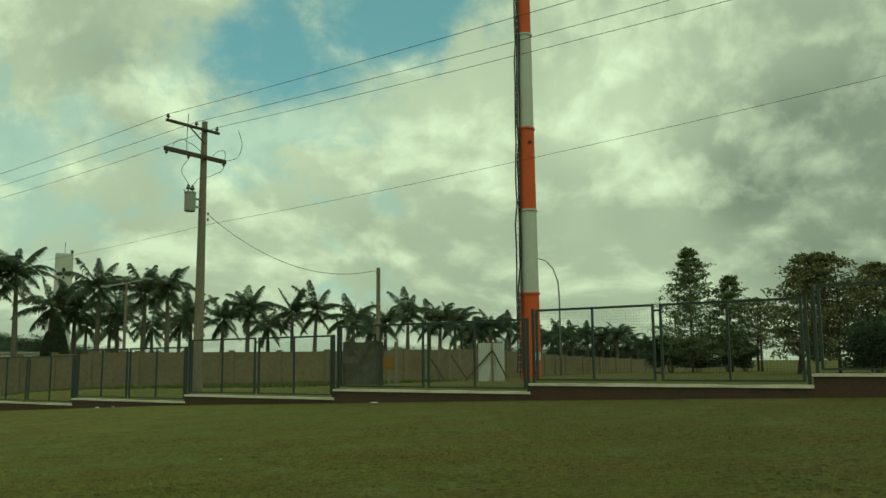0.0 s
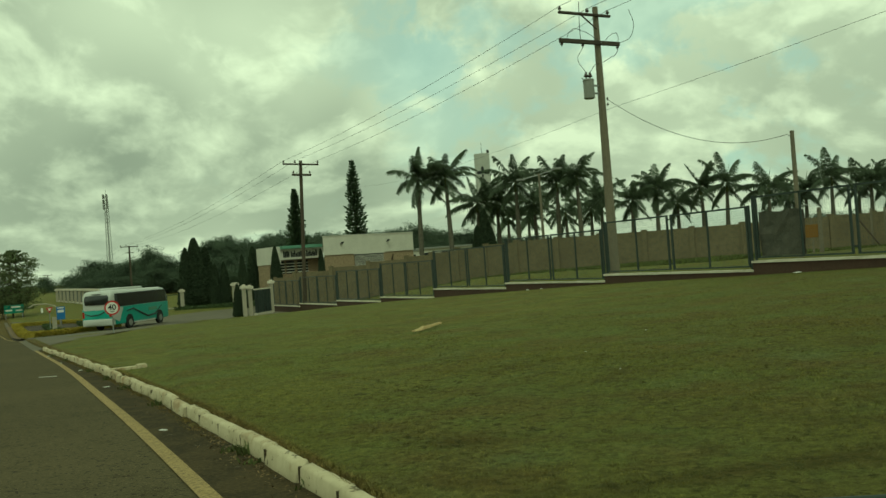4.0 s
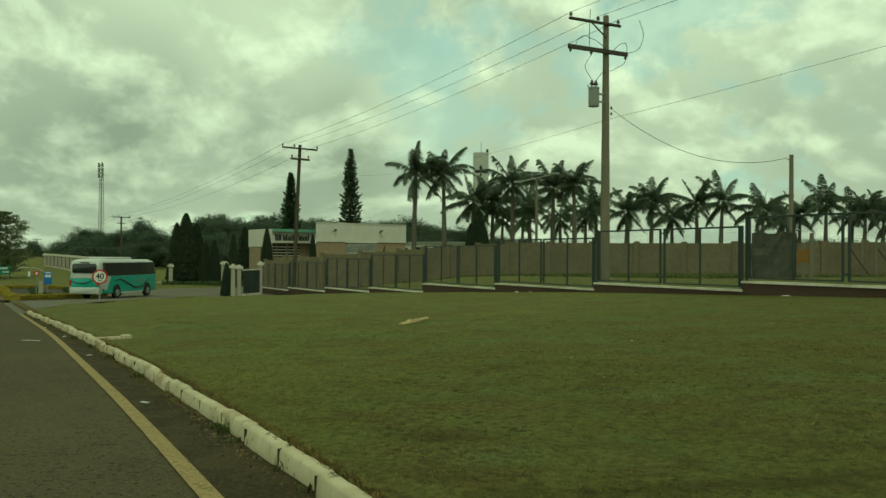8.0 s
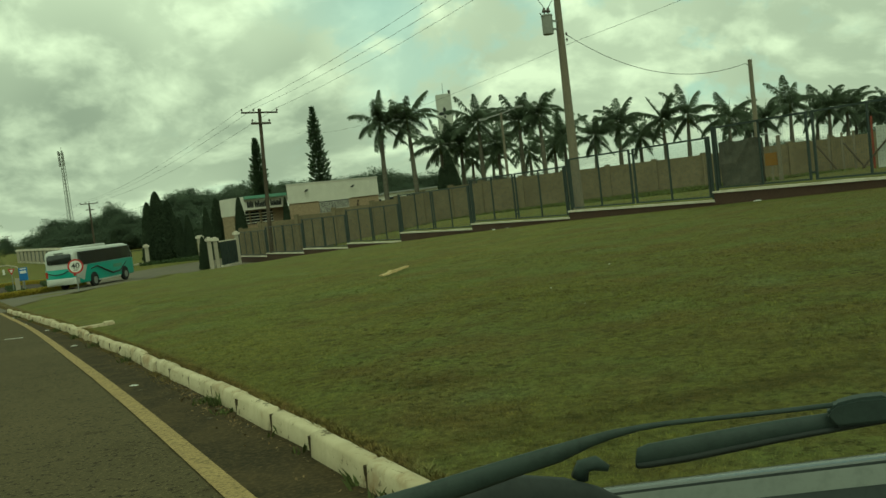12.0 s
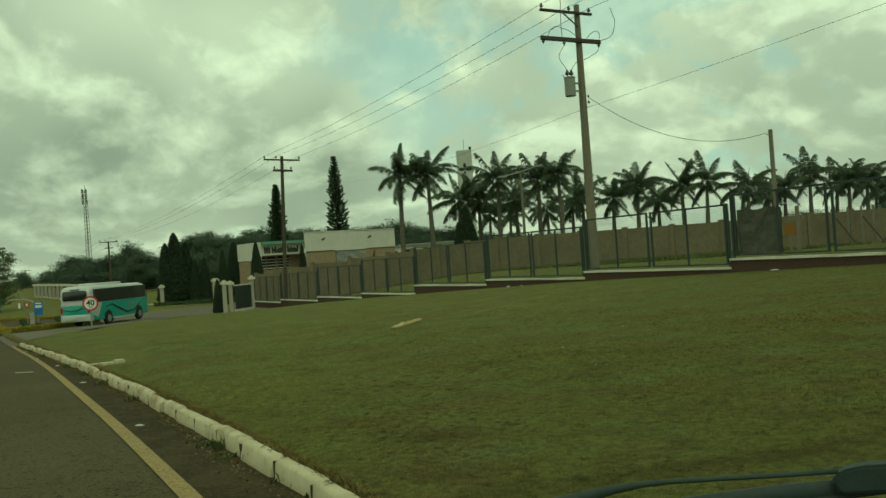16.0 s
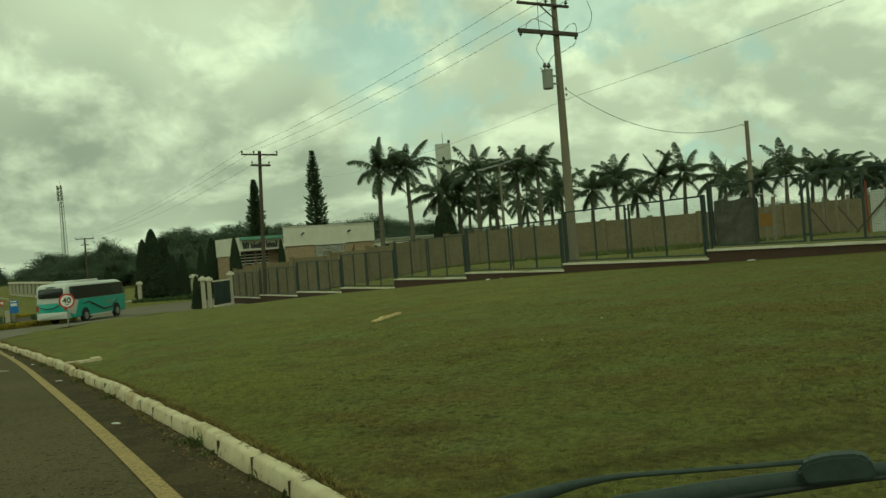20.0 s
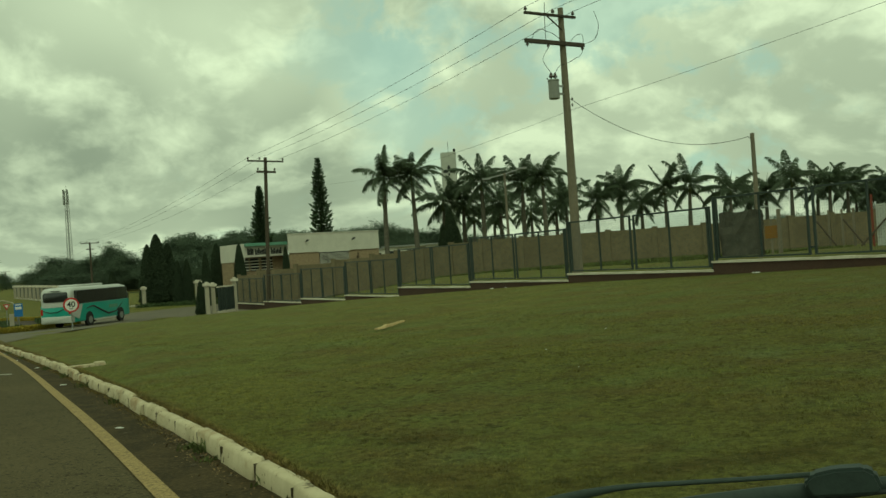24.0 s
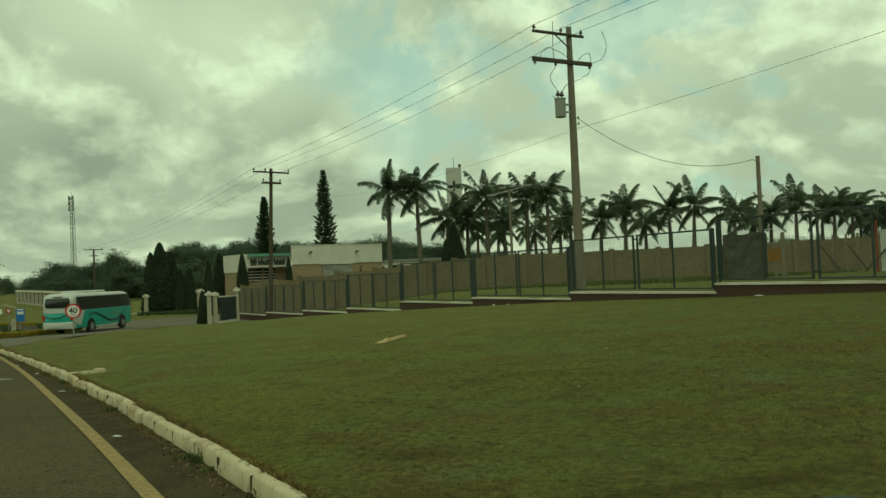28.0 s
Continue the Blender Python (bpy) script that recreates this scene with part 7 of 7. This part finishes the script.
rs = np.random.RandomState(11)
blades("lawn_grass", rs, -17, 6, 1.6, 15, 900000, 0.011, 0.0042, "short clipped lawn blades by the kerb", 1.5, 1.5, 17)
blades("lawn_grass", rs, -50, 7, 4, 21, 300000, 0.014, 0.005, "short clipped lawn blades up the slope", 1.2, 1.6, 48)
blades("long_grass", rs, -40, 9, 21.8, 24, 30000, 0.26, 0.012, "longer uncut grass along the inside of the fence", 1.5)
blades("long_grass", rs, -62, -30, 30, 45, 30000, 0.12, 0.02, "rough uncut grass in front of the beige wall", even=True)


def fringe(seed, n):
    """Ragged tufts of turf that creep over the back of the kerb and the foot of its face."""
    rs = np.random.RandomState(seed)
    hub = rs.uniform(-36, 1, n // 9) if seed == 0 else -8 - 27 * rs.uniform(0, 1, n // 9) ** 0.8
    s = np.repeat(hub, 9) + rs.normal(size=n // 9 * 9) * 0.05
    n = len(s)
    reach = np.repeat(np.abs(rs.normal(size=n // 9)), 9)
    if seed == 0:
        q = kerb_q(s) - 0.022 + rs.uniform(0, 0.08, n) - 0.008 * np.minimum(reach, 2)
        z = np.maximum(road_z(s, q) + 0.125, 0 * s + verge_z(s, np.maximum(q, kerb_q(s) + 0.01)) - 0.01)
    else:
        q = kerb_q(s) - 0.165 - 0.05 * np.abs(rs.normal(size=n))
        z = road_z(s, q)
    x, y = UX * s + NX * q, UY * s + NY * q
    a = rs.uniform(0, 6.283, n)
    hh = 0.014 + 0.018 * reach * rs.uniform(0.3, 1.0, n) + (0.01 if seed else 0.0)
    lx_, ly_ = rs.normal(size=n) * hh - NX * hh * 0.2, rs.normal(size=n) * hh - NY * hh * 0.2
    V = np.empty((n, 3, 3))
    V[:, 0] = np.stack([x - np.cos(a) * 0.005, y - np.sin(a) * 0.005, z - 0.01], 1)
    V[:, 1] = np.stack([x + np.cos(a) * 0.005, y + np.sin(a) * 0.005, z - 0.01], 1)
    V[:, 2] = np.stack([x + lx_, y + ly_, z + hh], 1)
    me = bpy.data.meshes.new("edge_grass")
    me.from_pydata(V.reshape(-1, 3).tolist(), [], [(3 * i, 3 * i + 1, 3 * i + 2) for i in range(n)])
    me.materials.append(BLADE)
    tagged(new("edge_grass", me), "ragged turf creeping over the back of the kerb" if seed == 0 else "thin grass rooted in the gutter at the kerb's foot", "grass", "", "stuff")


fringe(0, 45000)
fringe(1, 5000)
DRYLEAF = mat("dry_leaf", (0.16, 0.105, 0.050), (0.10, 0.070, 0.036), 0.9, 8, 40, 0, (0.24, 0.18, 0.09), island=0.4)
rs = np.random.RandomState(77)
n_ = 520
ls2 = np.where(rs.uniform(size=n_) < 0.45, -7.2 + rs.normal(size=n_) * 0.9, rs.uniform(-30, -3, n_))
lq2 = kerb_q(ls2) - 0.17 - np.abs(rs.normal(size=n_)) * 0.11
cen = np.stack([UX * ls2 + NX * lq2, UY * ls2 + NY * lq2, road_z(ls2, lq2) + 0.011], 1)
tagged(new("leaf_litter", leaves("leaf_litter", rs, cen, 0.009, DRYLEAF, 0.1, facing=np.tile((0.0, 0.0, 1.2), (n_, 1)))), "dry brown leaf litter gathered in the gutter", "litter", "", "stuff")

WEED = mat("weed_leaf", (0.070, 0.088, 0.030), (0.088, 0.102, 0.036), 0.8, 6, 30, 0, (0.055, 0.068, 0.024), island=0.3, spec=0.15)


def weed(s, q, n, h, seed, label="small green weed growing at the foot of the kerb"):
    rs = np.random.RandomState(seed)
    x, y = W(s, q)
    t = thing("weed", x, y, float(road_z(s, q)), 0, label, "weed", "weeds at the kerb")
    m = M()
    for i in range(n):
        a, b = rs.uniform(0, 6.28), rs.uniform(0, 6.28)
        o = Vector((rs.normal() * 0.05 * UX, rs.normal() * 0.05, 0))
        L = h * rs.uniform(0.4, 1.1)
        tip = o + Vector((math.cos(a) * L * 0.6, math.sin(a) * L * 0.6, L))
        w = Vector((math.cos(b), math.sin(b), 0)) * 0.008
        md = o.lerp(tip, 0.5) + Vector((0, 0, 0.1 * L))
        k = len(m.v)
        m.v += [tuple(o - w), tuple(o + w), tuple(md + w), tuple(md - w), tuple(tip)]
        m.f += [(k, k + 1, k + 2, k + 3), (k + 3, k + 2, k + 4)]
    part("leaves", m, WEED, t)


for i, (s_, q_, n_, h_) in enumerate(((-6.95, 1.80, 45, 0.10), (-7.2, 1.74, 40, 0.05), (-6.5, 1.72, 30, 0.05), (-3.85, 1.64, 12, 0.12), (-3.45, 1.60, 24, 0.11), (-5.35, 1.74, 14, 0.08), (-4.75, 1.69, 14, 0.07), (-11.5, 1.84, 30, 0.10), (-14.5, 1.86, 40, 0.10), (-17, 1.87, 40, 0.10), (-20, 1.85, 40, 0.09), (-26, 1.8, 50, 0.10), (-30, 1.7, 50, 0.10))):
    weed(s_, q_, n_, h_, i + 70)

# ---- the car: wipers, scuttle and bonnet edge ----
cx_, cy_ = 0.0, 0.85
car = thing("car", cx_, cy_, 0.0, 0, "parked car's black wiper and grey bonnet edge below the windscreen", "car")


def cl_(p):
    return p[0] - cx_, p[1] - cy_, p[2]


def bar(rows_, name, material, label, parent, deep):
    """A rounded bar through stations of x, y, z and half height."""
    m, n = M(), 10
    for x, y, z, hh in rows_:
        x, y, z = cl_((x, y, z))
        for k in range(n):
            w = 2 * math.pi * k / n
            cz, cy = math.copysign(abs(math.sin(w)) ** 0.7, math.sin(w)), math.cos(w)
            m.v.append((x, y + cy * max(0.003, hh * deep), z + cz * hh))
    for i in range(len(rows_) - 1):
        for k in range(n):
            k2 = (k + 1) % n
            m.f.append((i * n + k, i * n + k2, (i + 1) * n + k2, (i + 1) * n + k))
    m.f += [tuple(reversed(range(n))), tuple((len(rows_) - 1) * n + k for k in range(n))]
    return part(name, m, material, parent, label, smooth=True)


ARMP = [(-0.402, 0.642, 0.917, 0.012), (-0.366, 0.657, 0.926, 0.012), (-0.331, 0.672, 0.934, 0.0115), (-0.295, 0.698, 0.939, 0.0112), (-0.255, 0.729, 0.945, 0.0107), (-0.220, 0.750, 0.952, 0.0096), (-0.1885, 0.765, 0.9584, 0.0088), (-0.161, 0.780, 0.9658, 0.0056), (-0.142, 0.786, 0.9704, 0.0043), (-0.119, 0.797, 0.9733, 0.003), (-0.096, 0.809, 0.974, 0.0024), (-0.049, 0.825, 0.975, 0.0022), (-0.002, 0.836, 0.9774, 0.0022), (0.044, 0.847, 0.9802, 0.0024)]
bar(ARMP, "wiper_arm", BLACKP, "black tapering wiper arm", car, 0.7)
BLDP = [(-0.139, 0.849, 0.922, 0.005), (-0.1364, 0.850, 0.9265, 0.0105), (-0.1265, 0.852, 0.9285, 0.0122), (-0.0905, 0.861, 0.933, 0.0126), (-0.055, 0.871, 0.938, 0.0122), (-0.005, 0.884, 0.945, 0.0111), (0.044, 0.893, 0.9514, 0.0097), (0.092, 0.903, 0.9567, 0.0083), (0.124, 0.910, 0.960, 0.0077), (0.184, 0.918, 0.966, 0.0063), (0.255, 0.934, 0.970, 0.0049)]
blade_ = bar(BLDP, "wiper_blade", BLACKP, "black aerodynamic wiper blade", car, 0.6)
bar([(a, b - 0.004, c - hh * 0.55, hh * 0.28) for a, b, c, hh in BLDP[1:]], "rubber_lip", RUBBER, "", blade_, 1.6)
# plastic cowl under the arm's pivot
bar([(-0.437, 0.705, 0.896, 0.021), (-0.378, 0.75, 0.891, 0.021), (-0.317, 0.797, 0.887, 0.022), (-0.262, 0.84, 0.885, 0.0235), (-0.226, 0.876, 0.872, 0.022), (-0.196, 0.898, 0.862, 0.016), (-0.175, 0.915, 0.852, 0.008)], "cowl", RUBBER, "black plastic cowl below the wiper pivot", car, 0.8)
# flat trapezoid clip that holds the blade
CLIP = [(0.0364, 0.962), (0.0394, 0.9683), (0.0452, 0.9726), (0.0634, 0.977), (0.088, 0.9784), (0.0973, 0.9734), (0.1028, 0.9592), (0.0971, 0.954), (0.044, 0.9503)]
cm, n_ = M(), len(CLIP)
for dy in (-0.010, 0.010):
    cm.v += [cl_((x, 0.878 + 0.19 * x + dy, z)) for x, z in CLIP]
cm.f = [tuple(range(n_)), tuple(n_ + i for i in reversed(range(n_)))] + [(i, n_ + i, n_ + (i + 1) % n_, (i + 1) % n_) for i in range(n_)]
part("wiper_clip", cm, BLACKP, car, bevel=0.003)
jt = M().tube([cl_(p) for p in ((-0.216, 0.905, 0.885), (-0.211, 0.905, 0.898), (-0.199, 0.910, 0.900), (-0.186, 0.915, 0.893))], [0.010, 0.009, 0.0085, 0.004], 8)
part("washer_jet", jt, BLACKP, car, smooth=True)


def sheet(rows_, material, name, label):
    m = M()
    n = len(rows_[0])
    for r in rows_:
        m.v += [cl_(p) for p in r]
    for i in range(len(rows_) - 1):
        for j in range(n - 1):
            m.f.append((i * n + j, i * n + j + 1, (i + 1) * n + j + 1, (i + 1) * n + j))
    return part(name, m, material, car, label, smooth=True)


CX0, CX1, CA, CB, CC = (-0.35, 0.6, 0.7949, 0.1417, (1.2122, 0.047))
xs = np.linspace(CX0, CX1, 14)


def edge(dy, dz):
    """The bonnet's rear edge line, moved back by dy and up by dz."""
    return [(x, CC[0] + CC[1] * x + dy, CA + CB * x + -0.0081 * x * x + dz) for x in xs]


sheet([edge(0.0, 0.0), edge(0.006, 0.0015), edge(0.035, -0.001), edge(0.06, -0.009), edge(0.14, -0.06), edge(0.3, -0.17)], CARP, "bonnet", "grey painted bonnet edge")
sheet([edge(0.0, 0.0), edge(-0.001, -0.0035)], RUBBER, "bonnet_edge_seam", "dark seam under the bonnet edge")
sheet([edge(-0.001, -0.0035), edge(-0.004, -0.010), edge(-0.010, -0.027)], FLANGE, "bonnet_flange", "pale grey painted flange")
sheet([edge(-0.010, -0.027), edge(-0.016, -0.030), edge(-0.026, -0.040), edge(-0.030, -0.046)], RUBBER, "bonnet_seal", "black rubber seal")
sheet([edge(-0.030, -0.046), edge(-0.08, -0.058), edge(-0.16, -0.078), edge(-0.2, -0.14)], CARP, "scuttle", "grey scuttle panel")
